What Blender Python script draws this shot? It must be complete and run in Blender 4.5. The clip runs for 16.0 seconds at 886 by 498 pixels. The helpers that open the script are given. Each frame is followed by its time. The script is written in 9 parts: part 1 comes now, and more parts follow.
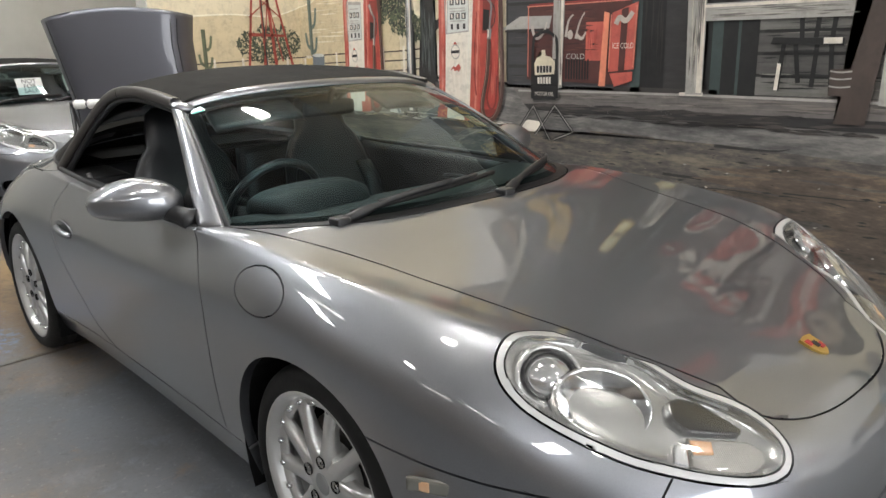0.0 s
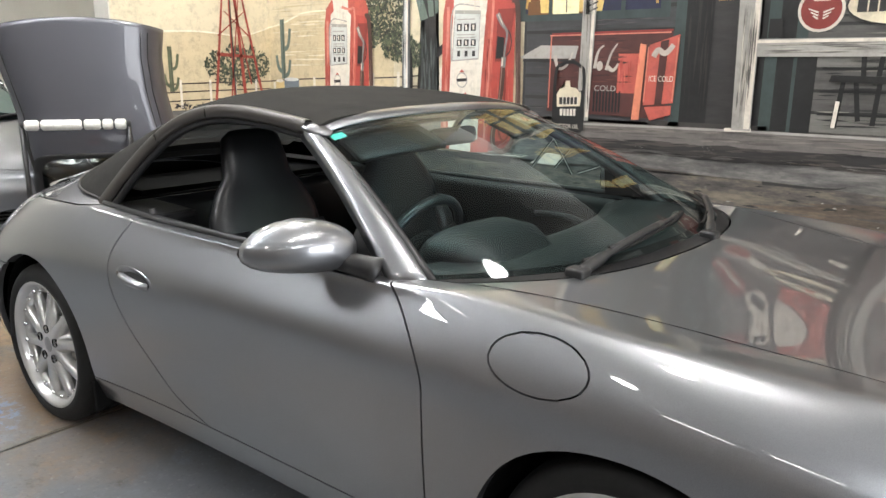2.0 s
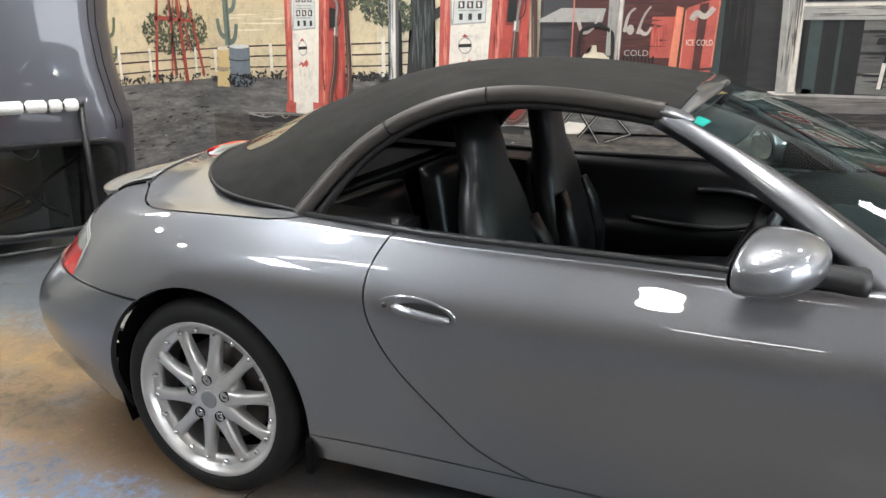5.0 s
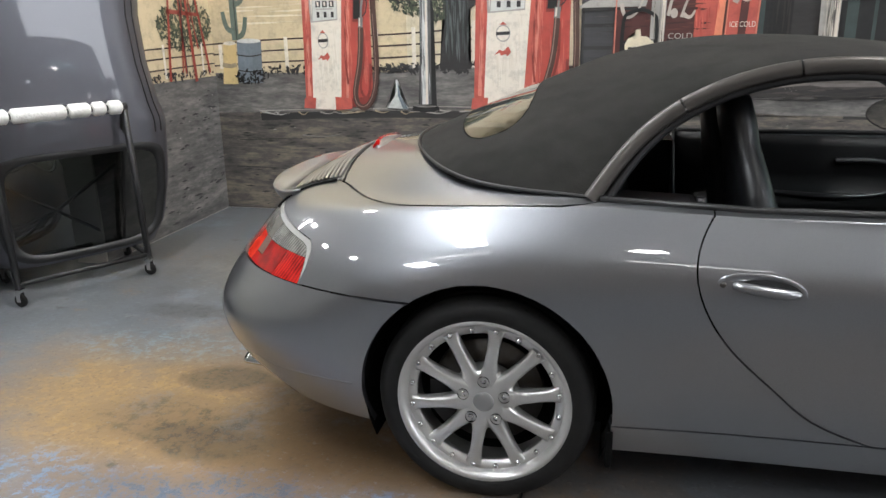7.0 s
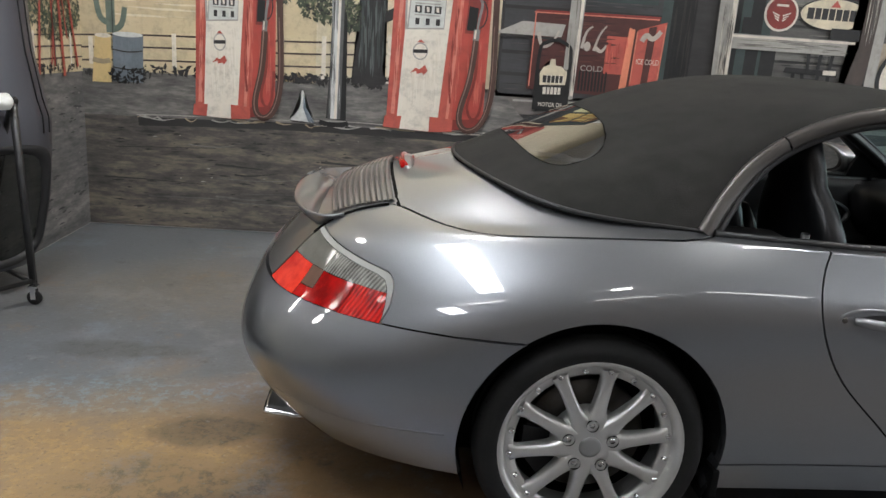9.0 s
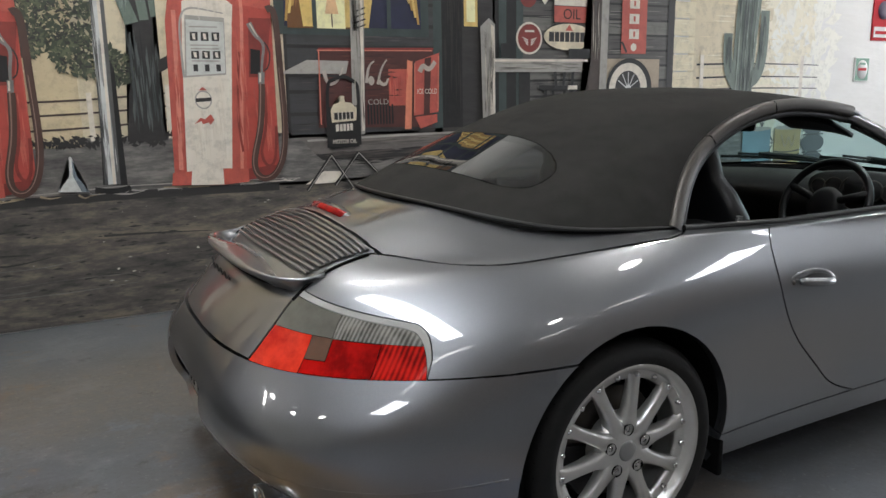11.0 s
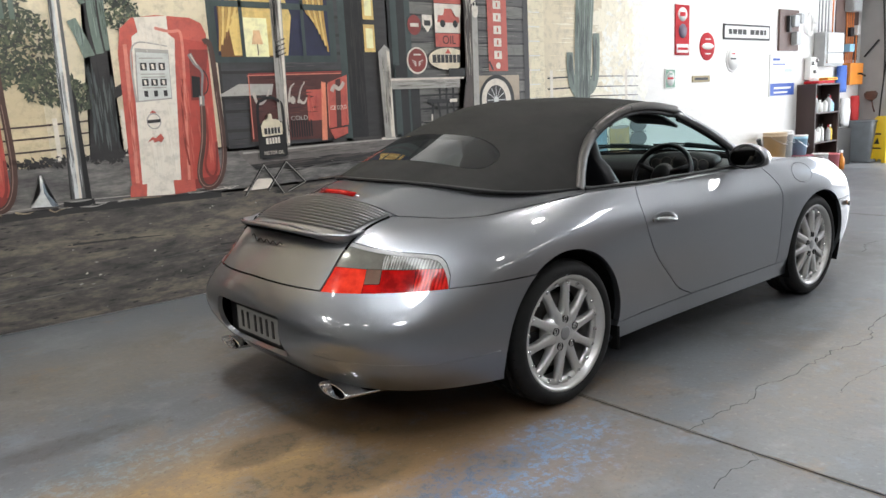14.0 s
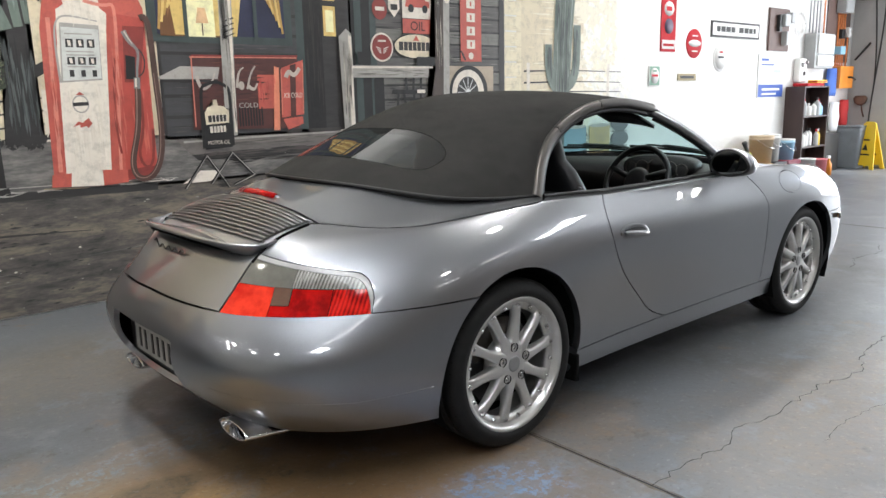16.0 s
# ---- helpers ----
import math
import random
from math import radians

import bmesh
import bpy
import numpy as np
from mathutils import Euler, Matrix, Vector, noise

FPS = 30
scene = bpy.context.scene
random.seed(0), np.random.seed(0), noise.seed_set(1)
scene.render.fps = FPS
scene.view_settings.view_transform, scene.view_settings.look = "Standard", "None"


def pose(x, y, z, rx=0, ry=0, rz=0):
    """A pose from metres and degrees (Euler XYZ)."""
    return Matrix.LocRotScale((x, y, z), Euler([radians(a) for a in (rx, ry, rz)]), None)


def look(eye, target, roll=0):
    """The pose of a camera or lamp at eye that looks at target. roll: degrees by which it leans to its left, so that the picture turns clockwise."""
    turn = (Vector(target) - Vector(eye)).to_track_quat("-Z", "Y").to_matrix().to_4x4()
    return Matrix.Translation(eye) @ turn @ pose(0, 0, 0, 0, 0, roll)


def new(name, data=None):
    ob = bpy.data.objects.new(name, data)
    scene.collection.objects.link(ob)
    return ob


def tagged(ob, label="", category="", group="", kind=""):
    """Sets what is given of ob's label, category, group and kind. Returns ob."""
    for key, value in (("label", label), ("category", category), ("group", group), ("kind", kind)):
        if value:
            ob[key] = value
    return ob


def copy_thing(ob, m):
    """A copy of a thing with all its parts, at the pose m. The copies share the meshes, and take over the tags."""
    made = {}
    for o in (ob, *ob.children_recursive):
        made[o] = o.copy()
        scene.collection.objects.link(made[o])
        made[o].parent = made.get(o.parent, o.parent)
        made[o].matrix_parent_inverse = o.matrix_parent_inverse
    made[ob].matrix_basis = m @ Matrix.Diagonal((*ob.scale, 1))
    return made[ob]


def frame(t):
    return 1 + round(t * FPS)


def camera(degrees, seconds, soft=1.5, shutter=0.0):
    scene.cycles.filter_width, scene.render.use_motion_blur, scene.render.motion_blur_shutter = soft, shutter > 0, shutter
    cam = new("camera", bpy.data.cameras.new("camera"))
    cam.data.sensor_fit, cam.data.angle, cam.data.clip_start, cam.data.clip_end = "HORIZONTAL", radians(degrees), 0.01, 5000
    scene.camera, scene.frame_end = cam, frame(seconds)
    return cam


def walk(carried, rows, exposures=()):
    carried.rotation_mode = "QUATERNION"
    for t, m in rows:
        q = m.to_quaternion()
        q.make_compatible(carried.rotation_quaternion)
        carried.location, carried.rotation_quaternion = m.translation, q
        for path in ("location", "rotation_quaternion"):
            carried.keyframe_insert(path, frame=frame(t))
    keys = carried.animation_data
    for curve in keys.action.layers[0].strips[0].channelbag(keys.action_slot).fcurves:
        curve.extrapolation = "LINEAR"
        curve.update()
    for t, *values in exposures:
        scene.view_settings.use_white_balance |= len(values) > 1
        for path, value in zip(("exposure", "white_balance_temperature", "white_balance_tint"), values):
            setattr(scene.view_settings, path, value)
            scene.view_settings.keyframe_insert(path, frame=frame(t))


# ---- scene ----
cam = camera(61.4, 16.0)
PATH = [
    (0, (2.6, -1.711, 1.39), (1.191, -0.403, 0.841), -1.6),
    (0.5, (2.415, -1.779, 1.375), (1.017, -0.46, 0.821), -0.7),
    (1, (2.182, -1.938, 1.39), (0.828, -0.582, 0.819), 0.2),
    (1.5, (1.988, -2.008, 1.377), (0.722, -0.546, 0.866), 1.1),
    (2, (1.671, -2.05, 1.357), (0.478, -0.515, 0.884), 0.5),
    (2.5, (1.423, -2.116, 1.368), (0.266, -0.551, 0.905), 0.4),
    (3, (1.196, -2.274, 1.371), (0.072, -0.687, 0.907), -0.4),
    (3.2, (1.098, -2.324, 1.381), (-0.006, -0.719, 0.928), -0.4),
    (5.3, (0.102, -2.444, 1.367), (-0.6, -0.668, 0.774), -0.1),
    (5.5, (-0.005, -2.453, 1.36), (-0.692, -0.675, 0.752), -0.4),
    (6, (-0.348, -2.463, 1.339), (-1.035, -0.667, 0.788), -0.8),
    (6.5, (-0.589, -2.524, 1.336), (-1.264, -0.714, 0.817), 1.2),
    (7, (-0.834, -2.717, 1.336), (-1.283, -0.856, 0.759), -1.1),
    (7.5, (-1.04, -2.72, 1.309), (-1.398, -0.844, 0.715), -0.2),
    (8, (-1.318, -2.638, 1.309), (-1.52, -0.705, 0.839), -3.1),
    (8.2, (-1.409, -2.638, 1.308), (-1.543, -0.712, 0.785), -1.6),
    (10.3, (-2.211, -2.375, 1.275), (-1.549, -0.555, 0.779), -1.7),
    (10.5, (-2.302, -2.33, 1.261), (-1.537, -0.549, 0.767), -3.4),
    (11, (-2.48, -2.288, 1.266), (-1.574, -0.551, 0.865), -1.0),
    (11.5, (-2.647, -2.417, 1.241), (-1.61, -0.758, 0.824), -1.7),
    (12, (-2.836, -2.531, 1.252), (-1.691, -0.953, 0.806), -2.5),
    (12.5, (-3.071, -2.593, 1.261), (-1.856, -1.061, 0.841), -3.2),
    (13, (-3.258, -2.721, 1.268), (-2.021, -1.207, 0.848), -1.6),
    (13.5, (-3.383, -2.845, 1.266), (-2.155, -1.326, 0.836), -2.1),
    (14, (-3.475, -2.845, 1.276), (-2.22, -1.335, 0.898), -3.0),
    (14.5, (-3.52, -2.792, 1.273), (-2.246, -1.292, 0.913), -3.6),
    (15, (-3.449, -2.754, 1.263), (-2.081, -1.346, 0.884), -3.0),
    (15.5, (-3.238, -2.698, 1.263), (-1.948, -1.212, 0.909), -1.1),
    (16, (-3.035, -2.624, 1.26), (-1.753, -1.141, 0.862), -1.3),
]
EXPOSURE = ((0, 0.50, 6550, 10), (1.2, 0.72, 6550, 10), (2.5, 1.05, 6500, 10), (5.5, 0.88, 6300, 10), (7, 0.70, 6300, 10), (8.0, 0.56, 6350, 10), (10.5, 0.0, 6350, 10), (11, -0.02, 6350, 10), (12.5, 0.22, 6350, 10), (14.5, 0.5, 6350, 10), (16, 0.55, 6350, 10))
walk(cam, [(t, look(eye, target, roll)) for t, eye, target, roll in PATH], EXPOSURE)


# ---- world and light ----
world = bpy.data.worlds.new("world")
scene.world = world
world.use_nodes = True
wn = world.node_tree.nodes
sky = wn.new("ShaderNodeTexSky")
sky.sky_type, sky.sun_disc = "NISHITA", False
sky.sun_elevation, sky.sun_rotation = radians(48), radians(60)
world.node_tree.links.new(sky.outputs[0], wn["Background"].inputs[0])
wn["Background"].inputs[1].default_value = 0.12

sun = new("sun", bpy.data.lights.new("sun", "SUN"))
sun.data.energy, sun.data.angle, sun.data.color = 3.0, radians(0.6), (1, 0.95, 0.88)
sun.matrix_world = look((14, -6, 14), (8, 0, 0))


def area(name, eye, target, sx, sy, watts, colour=(1, 1, 1)):
    lamp = new(name, bpy.data.lights.new(name, "AREA"))
    lamp.data.shape, lamp.data.size, lamp.data.size_y = "RECTANGLE", sx, sy
    lamp.data.energy, lamp.data.color = watts, colour
    lamp.matrix_world = look(eye, target)
    return lamp


# daylight that the open roller door lets in
area("door_daylight", (10.05, -1.2, 1.75), (0, -1.0, 0.6), 5.0, 3.2, 290, (0.95, 0.97, 1.0))


# ---- materials ----
def srgb(r, g, b, k=1.0):
    """Linear colour from 0-255 values."""
    def lin(c):
        c = min(1.0, c / 255.0)
        return c / 12.92 if c <= 0.04045 else ((c + 0.055) / 1.055) ** 2.4
    return tuple(min(0.9, lin(c) * k) for c in (r, g, b))


def material(name, colour, rough=0.5, metal=0.0, second=None, scale=8.0, stretch=(1, 1, 1), bump=0.0, bump_scale=60.0,
             coat=0.0, coat_rough=0.03, emit=0.0, spread=0.18, rough_var=0.0, detail=5.0):
    m = bpy.data.materials.new(name)
    m.use_nodes = True
    nt, p = m.node_tree, m.node_tree.nodes["Principled BSDF"]
    p.inputs["Roughness"].default_value = rough
    p.inputs["Metallic"].default_value = metal
    p.inputs["Coat Weight"].default_value = coat
    p.inputs["Coat Roughness"].default_value = coat_rough
    p.inputs["Base Color"].default_value = (*colour, 1)
    if emit:
        p.inputs["Emission Color"].default_value = (*colour, 1)
        p.inputs["Emission Strength"].default_value = emit
    coord = nt.nodes.new("ShaderNodeTexCoord")
    mapping = nt.nodes.new("ShaderNodeMapping")
    mapping.inputs["Scale"].default_value = stretch
    nt.links.new(coord.outputs["Object"], mapping.inputs[0])
    if second is not None:
        tex = nt.nodes.new("ShaderNodeTexNoise")
        tex.inputs["Scale"].default_value, tex.inputs["Detail"].default_value = scale, detail
        tex.inputs["Roughness"].default_value = 0.65
        ramp = nt.nodes.new("ShaderNodeValToRGB")
        ramp.color_ramp.elements[0].position, ramp.color_ramp.elements[1].position = 0.5 - spread, 0.5 + spread
        ramp.color_ramp.elements[0].color, ramp.color_ramp.elements[1].color = (*colour, 1), (*second, 1)
        nt.links.new(mapping.outputs[0], tex.inputs[0])
        nt.links.new(tex.outputs[0], ramp.inputs[0])
        nt.links.new(ramp.outputs[0], p.inputs["Base Color"])
        if rough_var:
            mr = nt.nodes.new("ShaderNodeMapRange")
            mr.inputs["To Min"].default_value, mr.inputs["To Max"].default_value = rough - rough_var, rough + rough_var
            nt.links.new(tex.outputs[0], mr.inputs[0])
            nt.links.new(mr.outputs[0], p.inputs["Roughness"])
    if bump:
        fine = nt.nodes.new("ShaderNodeTexNoise")
        fine.inputs["Scale"].default_value, fine.inputs["Detail"].default_value = bump_scale, 4
        b = nt.nodes.new("ShaderNodeBump")
        b.inputs["Strength"].default_value, b.inputs["Distance"].default_value = bump, 0.01
        nt.links.new(mapping.outputs[0], fine.inputs[0])
        nt.links.new(fine.outputs[0], b.inputs["Height"])
        nt.links.new(b.outputs[0], p.inputs["Normal"])
    return m


def glass(name, tint=(0.85, 0.95, 0.92), clear=0.85, least=0.05, fall=4.0):
    """Thin window glass: mostly see-through, with a real reflection."""
    m = bpy.data.materials.new(name)
    m.use_nodes = True
    nt = m.node_tree
    nt.nodes.remove(nt.nodes["Principled BSDF"])
    gl, tr, mix, fr = (nt.nodes.new("ShaderNode" + k) for k in ("BsdfGlossy", "BsdfTransparent", "MixShader", "LayerWeight"))
    gl.inputs["Roughness"].default_value = 0.01
    tr.inputs[0].default_value = (*(c * clear for c in tint), 1)
    fr.inputs["Blend"].default_value = 0.5
    power, gloss = nt.nodes.new("ShaderNodeMath"), nt.nodes.new("ShaderNodeMapRange")
    power.operation = "POWER"
    power.inputs[1].default_value = fall
    gloss.inputs["To Min"].default_value, gloss.inputs["To Max"].default_value = least, 0.95
    nt.links.new(fr.outputs["Facing"], power.inputs[0])
    nt.links.new(power.outputs[0], gloss.inputs[0])
    nt.links.new(gloss.outputs[0], mix.inputs[0])
    nt.links.new(tr.outputs[0], mix.inputs[1])
    nt.links.new(gl.outputs[0], mix.inputs[2])
    nt.links.new(mix.outputs[0], nt.nodes["Material Output"].inputs[0])
    return m


# ---- mesh helpers ----
def part(name, bm, mats, parent=None, label="", smooth=False):
    me = bpy.data.meshes.new(name)
    bm.to_mesh(me)
    bm.free()
    for m in (mats if isinstance(mats, (list, tuple)) else [mats]):
        me.materials.append(m)
    if smooth:
        for p in me.polygons:
            p.use_smooth = True
    ob = new(name, me)
    if parent:
        ob.parent = parent
    if label:
        tagged(ob, label)
    return ob


def empty(name, loc=(0, 0, 0), rz=0.0, **tags):
    ob = new(name)
    ob.matrix_basis = pose(*loc, 0, 0, rz)
    return tagged(ob, **tags)


def box(bm, x0, x1, y0, y1, z0, z1, bevel=0.0, m=None, mat=0):
    vs = [bm.verts.new((x, y, z)) for x in (x0, x1) for y in (y0, y1) for z in (z0, z1)]
    fs = [bm.faces.new([vs[i] for i in f]) for f in ((0, 1, 3, 2), (4, 6, 7, 5), (0, 4, 5, 1), (2, 3, 7, 6), (0, 2, 6, 4), (1, 5, 7, 3))]
    if bevel:
        es = list({e for f in fs for e in f.edges})
        r = bmesh.ops.bevel(bm, geom=es, offset=bevel, segments=2, affect="EDGES", profile=0.6)
        fs = list({f for v in vs if v.is_valid for f in v.link_faces} | set(r["faces"]))
        vs = list({v for f in fs for v in f.verts})
    for f in fs:
        f.material_index = mat
    if m is not None:
        bmesh.ops.transform(bm, matrix=m, verts=vs)
    return vs


def lathe(bm, profile, seg=24, m=None, mat=0, closed=False):
    """Turn (radius, height) pairs round z."""
    rings = []
    for r, z in profile:
        rings.append([bm.verts.new((r * math.cos(2 * math.pi * i / seg), r * math.sin(2 * math.pi * i / seg), z)) for i in range(seg)] if r > 1e-6
                     else [bm.verts.new((0, 0, z))])
    pairs = list(zip(rings, rings[1:])) + ([(rings[-1], rings[0])] if closed else [])
    for a, b in pairs:
        for i in range(seg):
            j = (i + 1) % seg
            q = [a[i % len(a)], a[j % len(a)], b[j % len(b)], b[i % len(b)]]
            q = list(dict.fromkeys(q))
            if len(q) > 2:
                f = bm.faces.new(q)
                f.material_index, f.smooth = mat, True
    vs = [v for r in rings for v in r]
    if m is not None:
        bmesh.ops.transform(bm, matrix=m, verts=vs)
    return vs


def tube(bm, pts, r, seg=8, mat=0, caps=True):
    """A round rod along points; r is one radius or one for each point."""
    pts = [Vector(p) for p in pts]
    rs = r if isinstance(r, (list, tuple)) else [r] * len(pts)
    rings = []
    for i, p in enumerate(pts):
        d = (pts[min(i + 1, len(pts) - 1)] - pts[max(i - 1, 0)]).normalized()
        a = d.orthogonal().normalized() if i == 0 else (rings_a - d * rings_a.dot(d)).normalized()
        rings_a = a
        b = d.cross(a)
        rings.append([bm.verts.new(p + rs[i] * (a * math.cos(2 * math.pi * k / seg) + b * math.sin(2 * math.pi * k / seg))) for k in range(seg)])
    for u, v in zip(rings, rings[1:]):
        for k in range(seg):
            f = bm.faces.new((u[k], u[(k + 1) % seg], v[(k + 1) % seg], v[k]))
            f.material_index, f.smooth = mat, True
    if caps:
        for ring in (list(reversed(rings[0])), rings[-1]):
            bm.faces.new(ring).material_index = mat


def prism(bm, pts, depth, m=None, mat=0):
    """A plate: the outline pts in x, y from z = 0 to depth."""
    lo = [bm.verts.new((x, y, 0)) for x, y in pts]
    hi = [bm.verts.new((x, y, depth)) for x, y in pts]
    n = len(pts)
    fs = [bm.faces.new(list(reversed(lo))), bm.faces.new(hi)]
    fs += [bm.faces.new((lo[i], lo[(i + 1) % n], hi[(i + 1) % n], hi[i])) for i in range(n)]
    for f in fs:
        f.material_index = mat
    if m is not None:
        bmesh.ops.transform(bm, matrix=m, verts=lo + hi)


def letters(text, size, depth=0.001, align="CENTER"):
    """A bmesh of the words in the built-in font, in x, y, with their middle at the origin."""
    cu = bpy.data.curves.new("text", "FONT")
    cu.body, cu.size, cu.extrude, cu.align_x, cu.align_y = text, size, depth, align, "CENTER"
    ob = bpy.data.objects.new("text", cu)
    scene.collection.objects.link(ob)
    bpy.context.view_layer.update()
    me = bpy.data.meshes.new_from_object(ob.evaluated_get(bpy.context.evaluated_depsgraph_get()))
    bm = bmesh.new()
    bm.from_mesh(me)
    bpy.data.objects.remove(ob)
    bpy.data.meshes.remove(me)
    bpy.data.curves.remove(cu)
    return bm


def spline(keys, n):
    """n + 1 points on a smooth curve through keys (any dimension)."""
    k = np.array(keys, float)
    c = natural(np.arange(len(k)), k)
    return c(np.linspace(0, len(k) - 1, n + 1))


def natural(t, y):
    """A natural cubic spline through y at t."""
    t, y = np.asarray(t, float), np.asarray(y, float)
    n, h = len(t), np.diff(t)
    a = np.zeros((n, n))
    r = np.zeros_like(y)
    a[0, 0] = a[-1, -1] = 1
    for i in range(1, n - 1):
        a[i, i - 1], a[i, i], a[i, i + 1] = h[i - 1], 2 * (h[i - 1] + h[i]), h[i]
        r[i] = 6 * ((y[i + 1] - y[i]) / h[i] - (y[i] - y[i - 1]) / h[i - 1])
    m = np.linalg.solve(a, r.reshape(n, -1)).reshape(y.shape)

    def f(q):
        q = np.asarray(q, float)
        i = np.clip(np.searchsorted(t, q) - 1, 0, n - 2)
        d, e, w = q - t[i], t[i + 1] - q, h[i]
        sh = (-1,) + (1,) * (y.ndim - 1)
        d, e, w = d.reshape(sh), e.reshape(sh), w.reshape(sh)
        return m[i] * e ** 3 / (6 * w) + m[i + 1] * d ** 3 / (6 * w) + (y[i] / w - m[i] * w / 6) * e + (y[i + 1] / w - m[i + 1] * w / 6) * d
    return f


# ---- the room ----
def floor_material():
    m = material("worn_painted_concrete", (0.092, 0.099, 0.110), 0.40, second=(0.160, 0.170, 0.183), scale=1.1, bump=0.10, bump_scale=40, rough_var=0.14, spread=0.22, detail=9)
    nt, p = m.node_tree, m.node_tree.nodes["Principled BSDF"]
    base = p.inputs["Base Color"].links[0].from_socket
    geo = nt.nodes.new("ShaderNodeNewGeometry")

    def noise(scale, detail=6.0, rough=0.6):
        n = nt.nodes.new("ShaderNodeTexNoise")
        n.inputs["Scale"].default_value, n.inputs["Detail"].default_value, n.inputs["Roughness"].default_value = scale, detail, rough
        nt.links.new(geo.outputs["Position"], n.inputs[0])
        return n.outputs[0]

    def ranged(value, lo, hi, a, b):
        r = nt.nodes.new("ShaderNodeMapRange")
        for k, x in zip(("From Min", "From Max", "To Min", "To Max"), (lo, hi, a, b)):
            r.inputs[k].default_value = x
        nt.links.new(value, r.inputs[0])
        return r.outputs[0]

    def math_node(op, a, b):
        n = nt.nodes.new("ShaderNodeMath")
        n.operation = op
        for k, x in enumerate((a, b)):
            if isinstance(x, (int, float)):
                n.inputs[k].default_value = x
            else:
                nt.links.new(x, n.inputs[k])
        return n.outputs[0]

    def blend(prev, colour, factor):
        mx = nt.nodes.new("ShaderNodeMix")
        mx.data_type = "RGBA"
        nt.links.new(factor, mx.inputs["Factor"])
        nt.links.new(prev, mx.inputs["A"])
        mx.inputs["B"].default_value = (*colour, 1)
        return mx.outputs["Result"]

    ragged, flakes, speck = noise(2.6, 11, 0.72), noise(19.0, 9, 0.78), noise(38.0, 5, 0.65)

    def patch(prev, centre, size, colour, edge, amount, flaky=0.0):
        """A worn patch with a ragged edge; flaky breaks it into islands."""
        mp = nt.nodes.new("ShaderNodeMapping")
        mp.vector_type = "TEXTURE"
        mp.inputs["Location"].default_value, mp.inputs["Scale"].default_value = (*centre, 0), (*size, 1)
        nt.links.new(geo.outputs["Position"], mp.inputs[0])
        ln = nt.nodes.new("ShaderNodeVectorMath")
        ln.operation = "LENGTH"
        nt.links.new(mp.outputs[0], ln.inputs[0])
        d = math_node("ADD", ln.outputs["Value"], math_node("MULTIPLY", ragged, 2.4))
        f = ranged(d, 2.2 - edge, 2.2 + edge, amount, 0.0)
        if flaky:
            f = math_node("MULTIPLY", f, ranged(flakes, 0.53 - 0.04, 0.53 + 0.04, 1.0 - flaky, 1.0))
        return blend(prev, colour, f)

    s = blend(base, (0.075, 0.072, 0.07), ranged(noise(0.55, 8, 0.68), 0.50, 0.66, 0.0, 0.8))
    s = blend(s, (0.21, 0.215, 0.22), ranged(noise(1.7, 9, 0.7), 0.54, 0.64, 0.0, 0.55))
    s = patch(s, (-2.3, -0.55), (1.0, 0.58), (0.27, 0.165, 0.068), 0.45, 0.9, 0.25)
    s = patch(s, (-1.75, -0.85), (0.85, 0.5), (0.23, 0.14, 0.06), 0.5, 0.8, 0.35)
    s = patch(s, (-2.4, -0.55), (0.6, 0.4), (0.36, 0.235, 0.10), 0.3, 0.7, 0.6)
    s = patch(s, (-2.0, 1.2), (1.6, 0.5), (0.22, 0.17, 0.11), 0.5, 0.4, 0.4)
    s = patch(s, (0.3, -1.6), (1.1, 0.4), (0.20, 0.14, 0.085), 0.5, 0.5, 0.4)
    s = patch(s, (-2.5, -1.14), (0.62, 0.24), (0.14, 0.25, 0.42), 0.35, 0.85, 0.9)
    s = patch(s, (-1.75, -1.10), (0.45, 0.20), (0.13, 0.24, 0.42), 0.35, 0.85, 0.9)
    s = patch(s, (-1.45, -1.0), (0.25, 0.14), (0.15, 0.26, 0.44), 0.2, 0.8, 0.9)
    s = patch(s, (-2.75, -0.05), (0.4, 0.16), (0.17, 0.28, 0.36), 0.3, 0.5, 0.9)
    s = patch(s, (-2.15, 0.0), (0.3, 0.1), (0.16, 0.24, 0.33), 0.3, 0.5, 0.9)
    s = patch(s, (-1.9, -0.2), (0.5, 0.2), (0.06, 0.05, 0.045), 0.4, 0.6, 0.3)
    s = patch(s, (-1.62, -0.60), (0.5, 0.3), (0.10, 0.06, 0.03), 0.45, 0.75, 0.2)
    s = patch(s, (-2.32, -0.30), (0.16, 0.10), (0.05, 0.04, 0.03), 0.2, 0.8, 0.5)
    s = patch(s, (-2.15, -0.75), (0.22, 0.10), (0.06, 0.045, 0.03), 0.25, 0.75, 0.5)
    s = patch(s, (-2.85, 0.35), (0.30, 0.08), (0.05, 0.045, 0.04), 0.25, 0.7, 0.5)
    s = blend(s, (0.20, 0.135, 0.08), ranged(noise(3.1, 12, 0.78), 0.575, 0.65, 0.0, 0.55))
    s = blend(s, (0.055, 0.048, 0.043), ranged(noise(6.0, 8, 0.7), 0.615, 0.70, 0.0, 0.75))
    s = blend(s, (0.17, 0.205, 0.245), ranged(noise(2.3, 10, 0.74), 0.55, 0.66, 0.0, 0.6))
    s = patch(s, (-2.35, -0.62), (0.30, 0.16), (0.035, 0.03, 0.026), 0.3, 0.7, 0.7)
